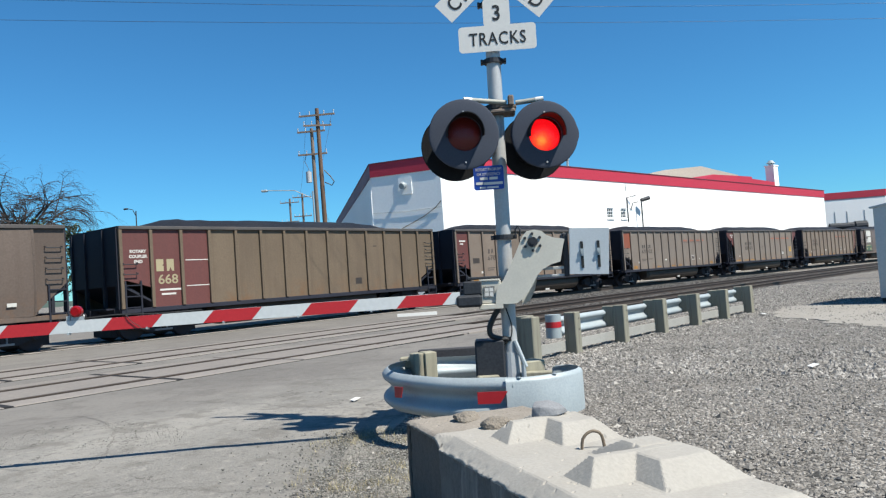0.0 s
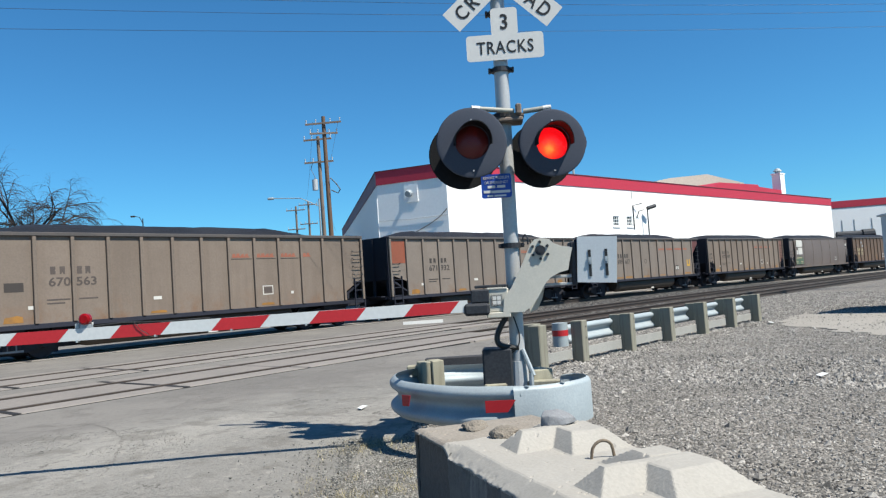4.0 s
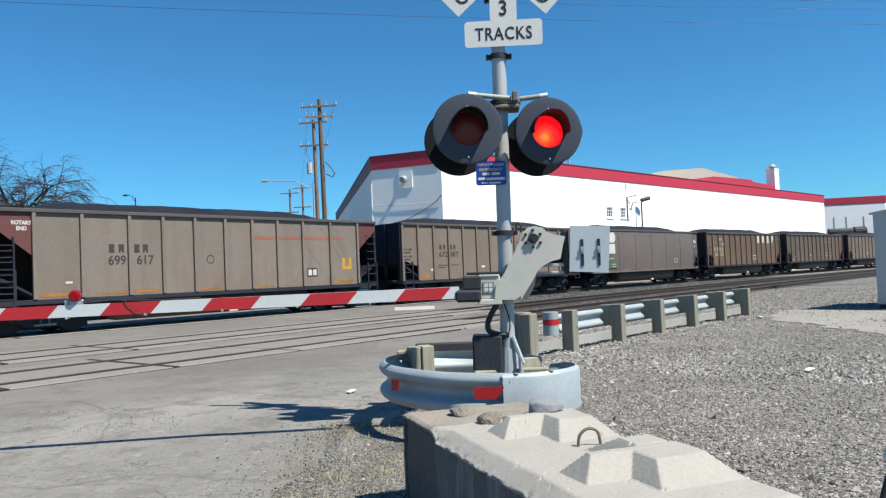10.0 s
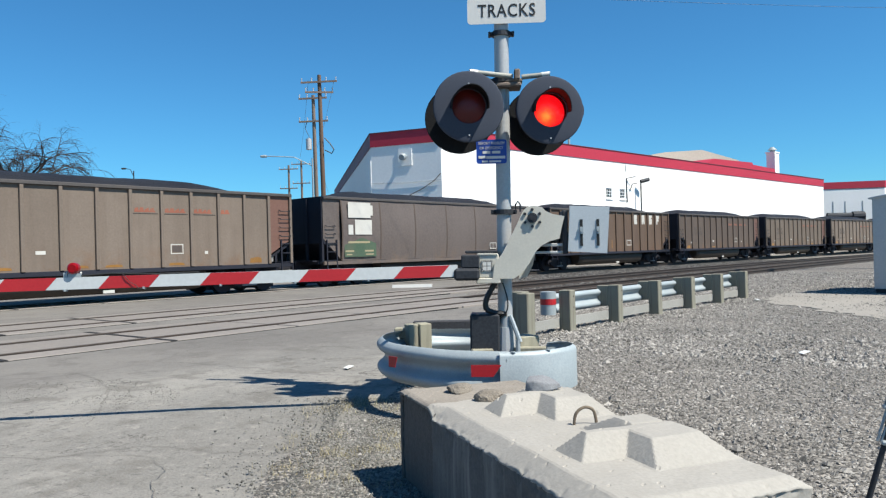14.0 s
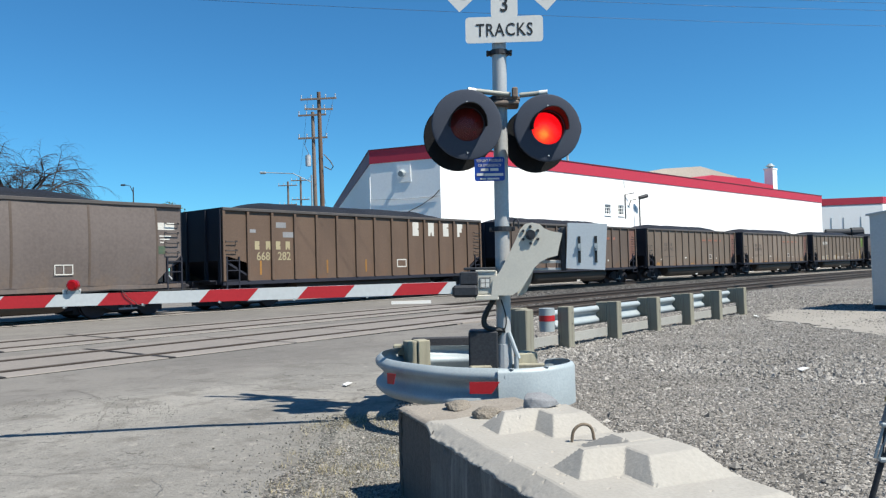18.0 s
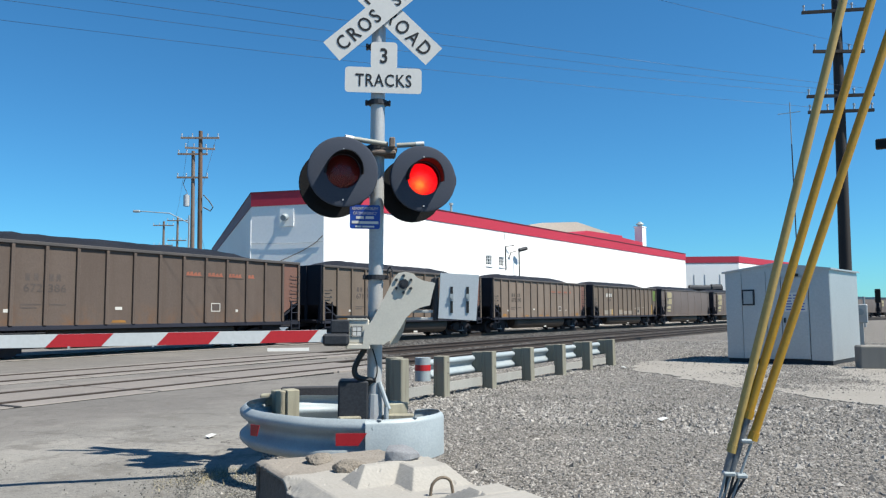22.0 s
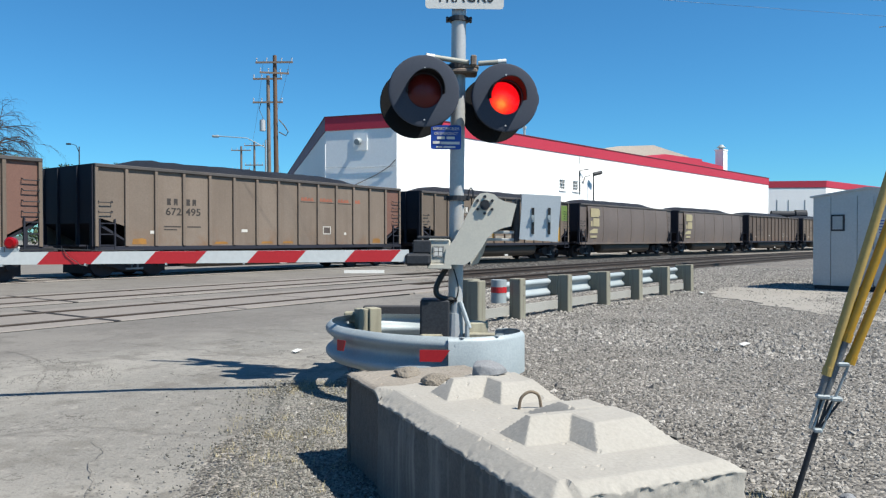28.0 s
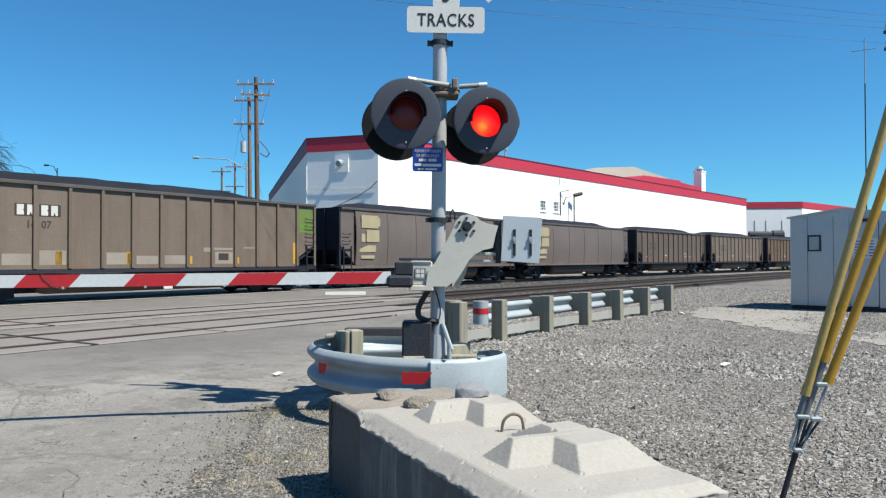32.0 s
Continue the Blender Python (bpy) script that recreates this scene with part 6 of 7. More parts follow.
            wide = 0.045 if -y >= 0.1 else 0.075 - 0.05 * step(1.3, 1.4, x)
            edge = max(0.0, wide - e) * 0.6
            chip = max(0.0, noise.noise(Vector((x * 26, y * 26, 2))) + 0.5 * noise.noise(Vector((x * 70, y * 70, 5))) - 0.10) * 0.024 * max(0.0, 1 - e / 0.035)
            rough = 0.0028 * noise.noise(Vector((x * 7, y * 7, 0))) + 0.0008 * noise.noise(Vector((x * 45, y * 45, 1)))
            pit = -0.006 if noise.noise(Vector((x * 60, y * 60, 9))) > 0.62 else 0.0
            grid[i, j] = len(V)
            V.append((x, y + (0.006 * noise.noise(Vector((x * 9, 1, 4))) + 0.0035 * noise.noise(Vector((x * 75, 2, 4))) if j == 0 else 0), 0.607 + block_top(x, y) * (1 + 0.06 * noise.noise(Vector((x * 9, y * 9, 3)))) - edge - chip + rough + pit))
    for i in range(nx):
        for j in range(ny):
            F.append((grid[i, j], grid[i, j + 1], grid[i + 1, j + 1], grid[i + 1, j]))
    rim = [(i, 0) for i in range(nx)] + [(nx, j) for j in range(ny)] + [(i, ny) for i in range(nx, 0, -1)] + [(0, j) for j in range(ny, 0, -1)]
    prev = [grid[k] for k in rim]
    for row in range(1, 17):
        cur = []
        for (i, j) in rim:
            x, y = X0 + L * i / nx, -W * j / ny
            top = V[grid[i, j]][2]
            z = top + (0.14 - top) * (row / 16) ** 2
            n = Vector((-1 if i == 0 else 1 if i == nx else 0, 1 if j == 0 else -1 if j == ny else 0, 0))
            d = 0.006 * noise.noise(Vector((x * 4, y * 4, z * 4))) + 0.003 * noise.noise(Vector((x * 22, y * 22, z * 22)))
            if top - z < 0.09:
                d -= 0.018 * (1 - (top - z) / 0.09) * max(0.0, noise.noise(Vector((x * 38, y * 38, z * 45 + 3))) + 0.6 * noise.noise(Vector((x * 90, y * 90, z * 90))) - 0.05)
            if j == 0 and x > 1.33:
                d -= 0.022
            cur.append(len(V))
            V.append((x + n.x * d, y + n.y * d, z))
        m = len(rim)
        for k in range(m):
            F.append((prev[k], prev[(k + 1) % m], cur[(k + 1) % m], cur[k]))
        prev = cur
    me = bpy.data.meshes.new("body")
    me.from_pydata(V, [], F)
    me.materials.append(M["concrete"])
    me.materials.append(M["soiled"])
    me.materials.append(M["streaked_shade"])
    # Shade of the left side is put into this colour, with the streaks.
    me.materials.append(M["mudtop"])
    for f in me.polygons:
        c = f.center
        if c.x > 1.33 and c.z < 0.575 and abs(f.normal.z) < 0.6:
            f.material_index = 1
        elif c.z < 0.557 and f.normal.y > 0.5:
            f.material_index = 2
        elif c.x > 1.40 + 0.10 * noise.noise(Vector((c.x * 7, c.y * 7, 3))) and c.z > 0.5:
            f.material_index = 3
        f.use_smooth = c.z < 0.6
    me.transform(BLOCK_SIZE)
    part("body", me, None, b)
    pts = [Vector((0.79, -0.385, 0.60)), Vector((0.785, -0.39, 0.645)), Vector((0.778, -0.41, 0.668)), Vector((0.772, -0.435, 0.672)), Vector((0.768, -0.46, 0.655)), Vector((0.77, -0.472, 0.6))]
    bm = pipe(B(), smooth_line(pts, 3), 0.006, 8)
    bm.transform(BLOCK_SIZE)
    part("lifting_loop", bm, "looprust", b, "rusty steel lifting loop", True)
    return b


concrete_block()


def lump(name, x, y, z, sx, sy, sz, rot, mat, label, cat, seed, sub=3):
    bm = B()
    bmesh.ops.create_icosphere(bm, subdivisions=sub, radius=1.0)
    for v in bm.verts:
        d = 1 + 0.28 * noise.noise(v.co * 1.3 + Vector((seed, 0, 0))) + (0.10 if sub > 2 else 0.03) * noise.noise(v.co * 4 + Vector((0, seed, 0)))
        v.co = Vector((v.co.x * sx, v.co.y * sy, max(v.co.z, -0.55) * sz)) * d
    solid(name, bm, mat, label, cat, pose(x, y, z, 0, 0, rot))


lump("dirt_clod", 3.258, 2.576, 0.510, 0.087, 0.070, 0.040, 35, "dirt", "dry crumbly brown clod of dirt on the concrete block", "dirt clod", 2)
lump("dirt_clod", 3.175, 2.305, 0.510, 0.093, 0.058, 0.040, -40, "dirt", "dry brown clod of dirt on the concrete block", "dirt clod", 6)


def dirt_layer():
    """A thin skin of dried mud over the block's far end."""
    bm = B()
    g = {}
    for i in range(19):
        for j in range(15):
            x, y = 1.43 + 0.38 * i / 18, -0.55 + 0.47 * j / 14
            e = min(i, 18 - i, j, 14 - j) / 4
            g[i, j] = bm.verts.new((x + 0.02 * noise.noise(Vector((x * 9, y * 9, 0))), y, 0.599 + min(e, 1) * (0.012 + 0.012 * noise.noise(Vector((x * 8, y * 8, 4))))))
    for i in range(18):
        for j in range(14):
            bm.faces.new((g[i, j], g[i + 1, j], g[i + 1, j + 1], g[i, j + 1]))
    bm.transform(BLOCK_SIZE)
    solid("dried_mud", bm, "mudtop", "thin skin of dried brown mud on the concrete block", "mud", BLOCK, smooth=True)


dirt_layer()


def angular_rock(x, y, z, rot):
    bm = B()
    for px_, py_, pz_ in ((-0.078, -0.02, 0), (-0.05, 0.04, 0), (0.06, 0.045, 0), (0.082, -0.005, 0), (0.03, -0.042, 0), (-0.045, -0.045, 0.004), (-0.07, -0.022, 0.04),
                       (-0.055, 0.028, 0.052), (0.012, 0.03, 0.05), (0.05, 0.02, 0.034), (0.072, -0.01, 0.022), (-0.03, -0.036, 0.042), (0.03, -0.03, 0.028)):
        bm.verts.new((px_ * 1.15, py_ * 1.15, pz_ * 1.25))
    bmesh.ops.convex_hull(bm, input=bm.verts)
    bmesh.ops.bevel(bm, geom=bm.edges[:], offset=0.004, segments=1, affect='EDGES')
    solid("rock", bm, "rock", "grey angular rock lying on the concrete block", "rock", pose(x, y, z, 6, -4, rot))


angular_rock(3.194, 2.004, 0.578, -55)


# ---- litter ----
def litter(x, y, s, rot):
    bm = slab(B(), [(-s, -s * 0.5), (s, -s * 0.35), (s * 0.9, s * 0.5), (-s * 0.8, s * 0.4)], "z", 0, 0.006)
    solid("litter", bm, "white", "scrap of white paper on the ground", "litter", pose(x, y, ground_z(x, y) + 0.035, 6, -5, rot))


for x, y, s, r in ((9.2, 2.26, 0.08, -20), (5.85, 6.2, 0.07, 10), (17.4, 5.2, 0.09, 30), (5.5, 4.6, 0.03, 0), (3.4, 3.1, 0.05, 40), (3.9, 3.5, 0.03, 80)):
    litter(x, y, s, r)


# ---- signal hut ----
def signal_hut():
    h = thing("equipment_hut", pose(20.7, 3.45, 0, 0, 0, -101.4), "silver aluminium equipment hut with a low gable roof", "equipment hut")
    W, D = 2.5, 2.6
    for x0, x1 in ((0.0, 0.42), (0.42, 1.02), (1.02, 1.38), (2.02, W)):
        part("front_panel", box(B(), x0 + 0.006, x1 - 0.006, 0.0, 0.04, 0.1, 2.28), "hut", h)
    part("door", box(B(), 1.39, 2.01, -0.012, 0.03, 0.12, 2.12, bevel=0.006), "hut", h)
    part("door_head", box(B(), 1.38, 2.02, 0.0, 0.04, 2.13, 2.28), "hut", h)
    for nm, b6 in (("side_wall", (0, 0.04, 0.04, D, 0.1, 2.28)), ("side_wall", (W - 0.04, W, 0.04, D, 0.1, 2.28)), ("back_wall", (0.04, W - 0.04, D - 0.04, D, 0.1, 2.28))):
        part(nm, box(B(), *b6), "hut", h)
    part("roof", slab(B(), [(-0.06, 2.27), (W / 2, 2.44), (W + 0.06, 2.27), (W + 0.06, 2.31), (W / 2, 2.49), (-0.06, 2.31)], "y", -0.06, D + 0.06), "hut", h, "low-pitched metal roof")
    part("gable", slab(B(), [(0, 2.28), (W, 2.28), (W / 2, 2.44)], "y", 0.0, 0.03), "hut", h)
    part("skid", box(B(), 0.02, W - 0.02, 0.05, D - 0.05, -0.03, 0.1), "darksteel", h)
    v = part("vent", box(B(), 0.43, 0.74, -0.03, 0.0, 1.44, 1.84, bevel=0.006), "darksteel", h, "framed vent")
    part("vent_screen", box(B(), 0.47, 0.70, -0.036, -0.031, 1.48, 1.80), "galv", v)
    s = part("notice", box(B(), 1.46, 1.98, -0.022, -0.014, 1.27, 1.74), "white", h, "white notice")
    bm = B()
    for k in range(6):
        for x0, x1 in ((1.50, 1.64), (1.67, 1.78), (1.81, 1.93)):
            box(bm, x0, x1 - 0.02 * (k % 2), -0.026, -0.023, 1.31 + k * 0.07, 1.335 + k * 0.07)
    part("notice_text", bm, "blue", s)
    part("door_lamp", box(B(), 1.60, 1.80, -0.10, 0.0, 2.14, 2.20), "darksteel", h)
    part("door_handle", box(B(), 1.44, 1.47, -0.06, -0.012, 1.0, 1.12), "darksteel", h)
    return h


signal_hut()


def barrier(x, y, rot, w):
    bm = box(B(), -w / 2, w / 2, -0.25, 0.25, -0.03, 0.5, bevel=0.03)
    solid("barrier_block", bm, "barrier", "dark weathered concrete barrier block on the gravel", "barrier block", pose(x, y, 0, 0, 0, rot), "barrier blocks")


barrier(19.7, 0.12, -75, 0.75)
barrier(20.3, -0.8, -80, 1.2)
barrier(21.0, -2.3, -80, 1.4)


def meter_post():
    t = thing("meter_post", pose(23.2, 0.45, 0), "white service post with a small meter box", "meter post")
    part("post", box(B(), -0.05, 0.05, -0.05, 0.05, -0.03, 1.35), "alum", t)
    part("meter_box", box(B(), -0.14, 0.02, -0.17, 0.17, 0.95, 1.45, bevel=0.02), "alum", t, "grey meter box")
    part("meter_dial", rod(B(), (-0.14, 0, 1.25), (-0.22, 0, 1.25), 0.09, 16), "galv", t)


meter_post()


# ---- guy wires with yellow guards ----
def guy(name, a, b, g0, grip0, mat="yellow"):
    a, b = Vector(a), Vector(b)
    t = thing(name, Matrix.Translation(a), "steel guy wire in a yellow plastic guard tube", "guy wire", "guy wires")
    d = b - a
    part("wire", rod(B(), d * 0.002, d, 0.0065, 6), "galv", t)
    part("grip", rod(B(), d * grip0, d * (g0 + 0.012), 0.0165, 10), "grip", t, "wound grey wire grip", True)
    part("guard", rod(B(), d * g0, d * (g0 + 0.66), 0.021, 14), mat, t, "yellow plastic guard tube", True)
    part("guard_end", rod(B(), d * (g0 - 0.003), d * (g0 + 0.005), 0.0245, 14), mat, t)
    return t


GUY_FOOT, GUY_WAY = Vector((3.935, 0.73, 0)), Vector((0.376, -0.927, 0))


def up_guy(s, z):
    return GUY_FOOT + GUY_WAY * s + Vector((0, 0, z))


guy("guy_wire", up_guy(0.058, 0.33), up_guy(1.453, 5.3), 0.057, 0.036, "yellow_faded")
guy("guy_wire", up_guy(0.073, 0.33), up_guy(1.707, 5.3), 0.09, 0.034)
guy("guy_wire", up_guy(0.112, 0.33), up_guy(1.94, 5.3), 0.069, 0.066)
ga = thing("guy_anchor", Matrix.Translation(GUY_FOOT), "steel ground anchor rod with eye loops and clamps", "anchor")
part("anchor_rod", rod(B(), GUY_WAY * -0.03 + Vector((0, 0, -0.1)), GUY_WAY * 0.093 + Vector((0, 0, 0.34)), 0.0135, 10), "darksteel", ga, "dark steel anchor rod", True)
for s, z in ((0.128, 0.497), (0.183, 0.488)):
    for q in (-0.016, 0.016):
        part("eye_rod", rod(B(), GUY_WAY * (0.09 + q * 0.3) + Vector((0, 0, 0.325)), GUY_WAY * (s + q) + Vector((0, 0, z)), 0.006, 8), "darksteel", ga)
for s, z, w in ((0.118, 0.497, 0.03), (0.176, 0.488, 0.026), (0.204, 0.655, 0.028), (0.094, 0.335, 0.02)):
    m = Matrix.Translation(GUY_WAY * s + Vector((0, 0, z))) @ pose(0, 0, 0, 0, 0, -68)
    part("clamp", box(B(), -w, w, -0.026, 0.026, -0.011, 0.011, m, 0.006), "galv", ga, "galvanised clamp")

# ---- warehouse ----
WH = 9.53
WC, WR, WL, WF = Vector((38.59, 31.42, 0)), Vector((109.74, 23.85, 0)), Vector((37.11, 36.43, 0)), Vector((65.9, 71.3, 0))


def wall_frame(a, b):
    d = b - a
    return pose(a.x, a.y, 0, 0, 0, math.degrees(math.atan2(d.y, d.x))), d.length


def warehouse():
    w = thing("warehouse", pose(0, 0, 0), "long white warehouse with a red parapet band", "warehouse")
    m, L = wall_frame(WC, WR)
    m2, L2 = wall_frame(WL, WC)
    m3, L3 = wall_frame(WF, WL)
    holes = ((19.53, 20.43, 5.5, 6.35), (21.64, 22.49, 5.5, 6.35))
    bm = B()
    xs = [0.0, 19.53, 20.43, 21.64, 22.49, L]
    zs = [0.0, 5.5, 6.35, WH - 0.9]
    for i in range(5):
        for j in range(3):
            if j != 1 or i not in (1, 3):
                box(bm, xs[i], xs[i + 1], 0, 0.3, zs[j], zs[j + 1])
    bmesh.ops.remove_doubles(bm, verts=bm.verts, dist=0.001)
    part("long_wall", bm, "wall", w, "bright white painted wall").matrix_basis = m
    part("end_wall", box(B(), 0.0, L2, 0.0, 0.3, 0, WH - 0.9), "wall", w, "white wall").matrix_basis = m2
    part("rear_wall", box(B(), 0, L3, 0, 0.3, 0, WH - 0.9), "wall", w).matrix_basis = m3
    part("pilaster", box(B(), L3 - 2.2, L3 - 0.0, -0.05, 0, 0, WH - 1.8), "wall", w).matrix_basis = m3
    for mm, ll in ((m, L), (m2, L2), (m3, L3)):
        part("parapet", box(B(), -0.03, ll + 0.03, -0.06, 0.3, WH - 0.9, WH), "trim" if mm is not m3 else "trim_mauve", w, "red painted parapet band").matrix_basis = mm
        part("coping", box(B(), -0.05, ll + 0.05, -0.10, 0.34, WH, WH + 0.07), "trim_dark", w).matrix_basis = mm
    part("raised_parapet", slab(B(), [(38.0, WH), (50.0, WH), (56.5, WH), (56.5, WH + 0.6), (50.2, WH + 0.72), (50.0, WH + 0.95), (40.5, WH + 0.75)], "y", 0.35, 3.0), "trim", w, "raised red parapet step").matrix_basis = m
    part("chimney", box(box(B(), 56.6, 57.9, 0.4, 1.4, WH - 0.5, 12.1), 56.5, 58.0, 0.35, 1.5, 12.1, 12.25), "wall", w, "white chimney").matrix_basis = m
    part("chimney_cowl", rod(rod(B(), (57.2, 0.9, 12.2), (57.2, 0.9, 12.5), 0.3, 14), (57.2, 0.9, 12.5), (57.2, 0.9, 12.85), 0.55, 14, 0.2), "galv", w).matrix_basis = m
    for x, y, h in ((17.2, 2, 1.1), (13.2, 1.5, 1.5), (12.4, 1.5, 1.5), (34.0, 4.0, 0.9)):
        bm = rod(B(), (x, y, WH - 0.3), (x, y, WH + h), 0.1, 10)
        rod(bm, (x, y, WH + h), (x, y, WH + h + 0.18), 0.18, 10)
        part("roof_vent", bm, "galv", w).matrix_basis = m
    part("roof", slab(B(), [(p.x, p.y) for p in (WC + Vector((0.4, 0.4, 0)), WR + Vector((0, 0.4, 0)), Vector((125, 62, 0)), WF, WL + Vector((0.4, 0.2, 0)))], "z", WH - 0.6, WH - 0.4), "roof", w)
    for x0, x1, z0, z1 in holes:
        wi = part("window", box(box(box(box(B(), x0, x1, 0.05, 0.12, z0, z0 + 0.06), x0, x1, 0.05, 0.12, z1 - 0.06, z1), x0, x0 + 0.06, 0.05, 0.12, z0 + 0.06, z1 - 0.06), x1 - 0.06, x1, 0.05, 0.12, z0 + 0.06, z1 - 0.06), "wall", w, "small barred window")
        wi.matrix_basis = m
        part("pane", box(B(), x0 + 0.06, x1 - 0.06, 0.09, 0.10, z0 + 0.06, z1 - 0.06), "glass", wi)
        part("sill", box(B(), x0 - 0.08, x1 + 0.08, -0.08, 0.0, z0 - 0.14, z0 - 0.03), "wall", wi)
        bm = B()
        for k in range(1, 3):
            xx = x0 + (x1 - x0) * k / 3
            box(bm, xx - 0.016, xx + 0.016, 0.04, 0.09, z0 + 0.06, z1 - 0.06)
            zz = z0 + (z1 - z0) * k / 3
            box(bm, x0 + 0.06, x1 - 0.06, 0.045, 0.085, zz - 0.016, zz + 0.016)
        part("glazing_bar", bm, "wall", wi)
    lp = part("yard_lamp", rod(rod(B(), (24.3, -0.5, 4.0), (24.3, -0.5, 7.1), 0.06, 8), (24.3, -0.5, 7.05), (25.0, -0.9, 7.25), 0.17, 8), "darksteel", w, "dark yard lamp on a pole")
    lp.matrix_basis = m
    bm = pipe(B(), [Vector((22.7, -0.06, 5.2)), Vector((22.7, -0.06, 7.3)), Vector((23.4, -0.5, 7.45))], 0.05, 6)
    pipe(bm, [Vector((23.2, -0.06, 6.2)), Vector((23.2, -0.3, 6.8)), Vector((23.7, -0.5, 6.9))], 0.04, 6)
    part("conduit", bm, "darksteel", w).matrix_basis = m
    part("conduit", rod(B(), (22.65, -0.03, 7.9), (22.65, -0.03, 8.5), 0.03, 6), "galv", w).matrix_basis = m
    # vent with a hood on the end wall
    v = part("wall_vent", box(B(), 2.1, 3.1, -0.06, 0.0, 7.2, 8.35), "wall", w, "white framed wall vent")
    v.matrix_basis = m2
    part("floodlight", rod(rod(B(), (2.6, -0.06, 7.85), (2.6, -0.45, 7.78), 0.14, 10), (2.6, -0.35, 7.78), (2.6, -0.6, 7.7), 0.26, 12, 0.2), "galv", v)
    part("service_wire", pipe(B(), [Vector((0.0, -0.05, 6.15)), Vector((2.5, -0.05, 6.05)), Vector((5.2, -0.05, 6.1))], 0.018, 6), "insul", w).matrix_basis = m2
    part("service_wire", pipe(B(), [Vector((2.2, -0.08, 4.9)), Vector((3.8, -0.08, 5.55)), Vector((4.7, -0.08, 6.05)), Vector((5.2, -0.1, 6.5))], 0.028, 6), "polegrey", w).matrix_basis = m2
    return w


# Rear parapet is greyer and more mauve than the other two.
M["trim_mauve"] = material("mauve_rear_parapet", (0.17, 0.085, 0.1105), 0.7, scale=1, vary=0.2, bump=0.05, stain=0.4, stain_color=(0.2125, 0.17, 0.187))
M["trim_dark"] = material("parapet_coping", (0.119, 0.017, 0.0255), 0.6, scale=1, bump=0.0)
warehouse()


def far_roof():
    bm = B()
    pts = [(106.2, 51.2, 14.6), (110.5, 45.9, 15.6), (114.1, 41.5, 15.8), (117.7, 37.3, 14.1)]
    lo = [bm.verts.new((x, y, 8.0)) for x, y, z in pts]
    hi = [bm.verts.new(p) for p in pts]
    bk = [bm.verts.new((x + 26, y + 24, z)) for x, y, z in pts]
    for i in range(3):
        bm.faces.new((lo[i], lo[i + 1], hi[i + 1], hi[i]))
        bm.faces.new((hi[i], hi[i + 1], bk[i + 1], bk[i]))
    solid("hall_roof", bm, "roof", "broad tan hall roof behind the warehouse", "roof")


far_roof()


def annex():
    a = thing("annex_building", pose(0, 0, 0), "white annex with a red parapet band beyond the warehouse", "building")
    p0, p1, p2 = Vector((122.9, 27.0, 0)), Vector((127.2, 19.4, 0)), Vector((150, 14.0, 0))
    for p, q in ((p0, p1), (p1, p2)):
        m, L = wall_frame(p, q)
        part("wall", box(B(), 0, L, 0, 0.3, 0, 9.1), "wall", a).matrix_basis = m
        part("parapet", box(B(), -0.03, L + 0.03, -0.06, 0.3, 9.1, 10.1), "trim", a, "red parapet band").matrix_basis = m
    m, L = wall_frame(p0, p1)
    part("duct", rod(rod(B(), (0.5, -0.6, 5.0), (5.5, -0.6, 4.9), 0.55, 12), (4.0, -0.6, 4.9), (5.6, -0.6, 4.9), 0.75, 12), "darksteel", a, "dark roof duct").matrix_basis = m
    part("silo", box(B(), 3.0, 4.0, -1.2, 0, 0, 4.2), "alum", a).matrix_basis = m
    for x in (1.5, 3.2, 5.6):
        part("seam", box(B(), x, x + 0.12, -0.04, 0, 0, 7.2), "galv", a).matrix_basis = m
    part("roof", slab(B(), [(122.9, 27.0), (127.2, 19.4), (150, 14), (150, 40)], "z", 9.0, 9.2), "roof", a)


annex()


# ---- poles, wires and lamps ----
def utility_pole(x, y, h, r, mat, arms, lean, label, turn, gear=()):
    t = thing("utility_pole", pose(x, y, 0, 0, lean, turn), label, "utility pole", "utility poles")
    part("pole", rod(B(), (0, 0, -0.3), (0, 0, h), r, 14, r * 0.7), mat, t, "", True)
    for z, w, yy, rot in arms:
        a = part("cross_arm", box(B(), -w / 2, w / 2, -0.06, 0.06, z - 0.07, z + 0.07), "polegrey" if mat != "poledark" else mat, t)
        a.matrix_basis = Matrix.Translation((0, yy, 0)) @ pose(0, 0, 0, 0, 0, rot)
        me = shared("insulator", lambda: rod(rod(B(), (0, 0, 0.0), (0, 0, 0.2), 0.045, 8, 0.03), (0, 0, 0.2), (0, 0, 0.28), 0.06, 8), "insul")
        for k in (-0.47, -0.2, 0.2, 0.47):
            part("insulator", me, None, a).matrix_basis = Matrix.Translation((w * k, 0, z + 0.07))
    for z, s in gear:
        part("transformer", rod(rod(B(), (s * 0.5, 0, z), (s * 0.5, 0, z + 0.9), 0.25, 14), (s * 0.5, 0, z + 0.9), (s * 0.5, 0, z + 1.0), 0.1, 8), "insul", t, "grey pole transformer", True)
        part("drop_wire", pipe(B(), [Vector((s * 0.4, -0.1, z + 1)), Vector((s * 0.75, -0.1, z + 1.8)), Vector((s * 0.5, -0.1, z + 2.6))], 0.03, 6), "wire", t)
    if not gear and mat == "polewood":
        part("cable_coil", pipe(B(), [Vector((0.3, -0.2, 10.9)), Vector((0.75, -0.2, 10.4)), Vector((1.05, -0.2, 9.9)), Vector((0.85, -0.2, 9.6)), Vector((0.3, -0.2, 9.9))], 0.05, 6), "cable", t)
    return t


POLE_R = -54.0
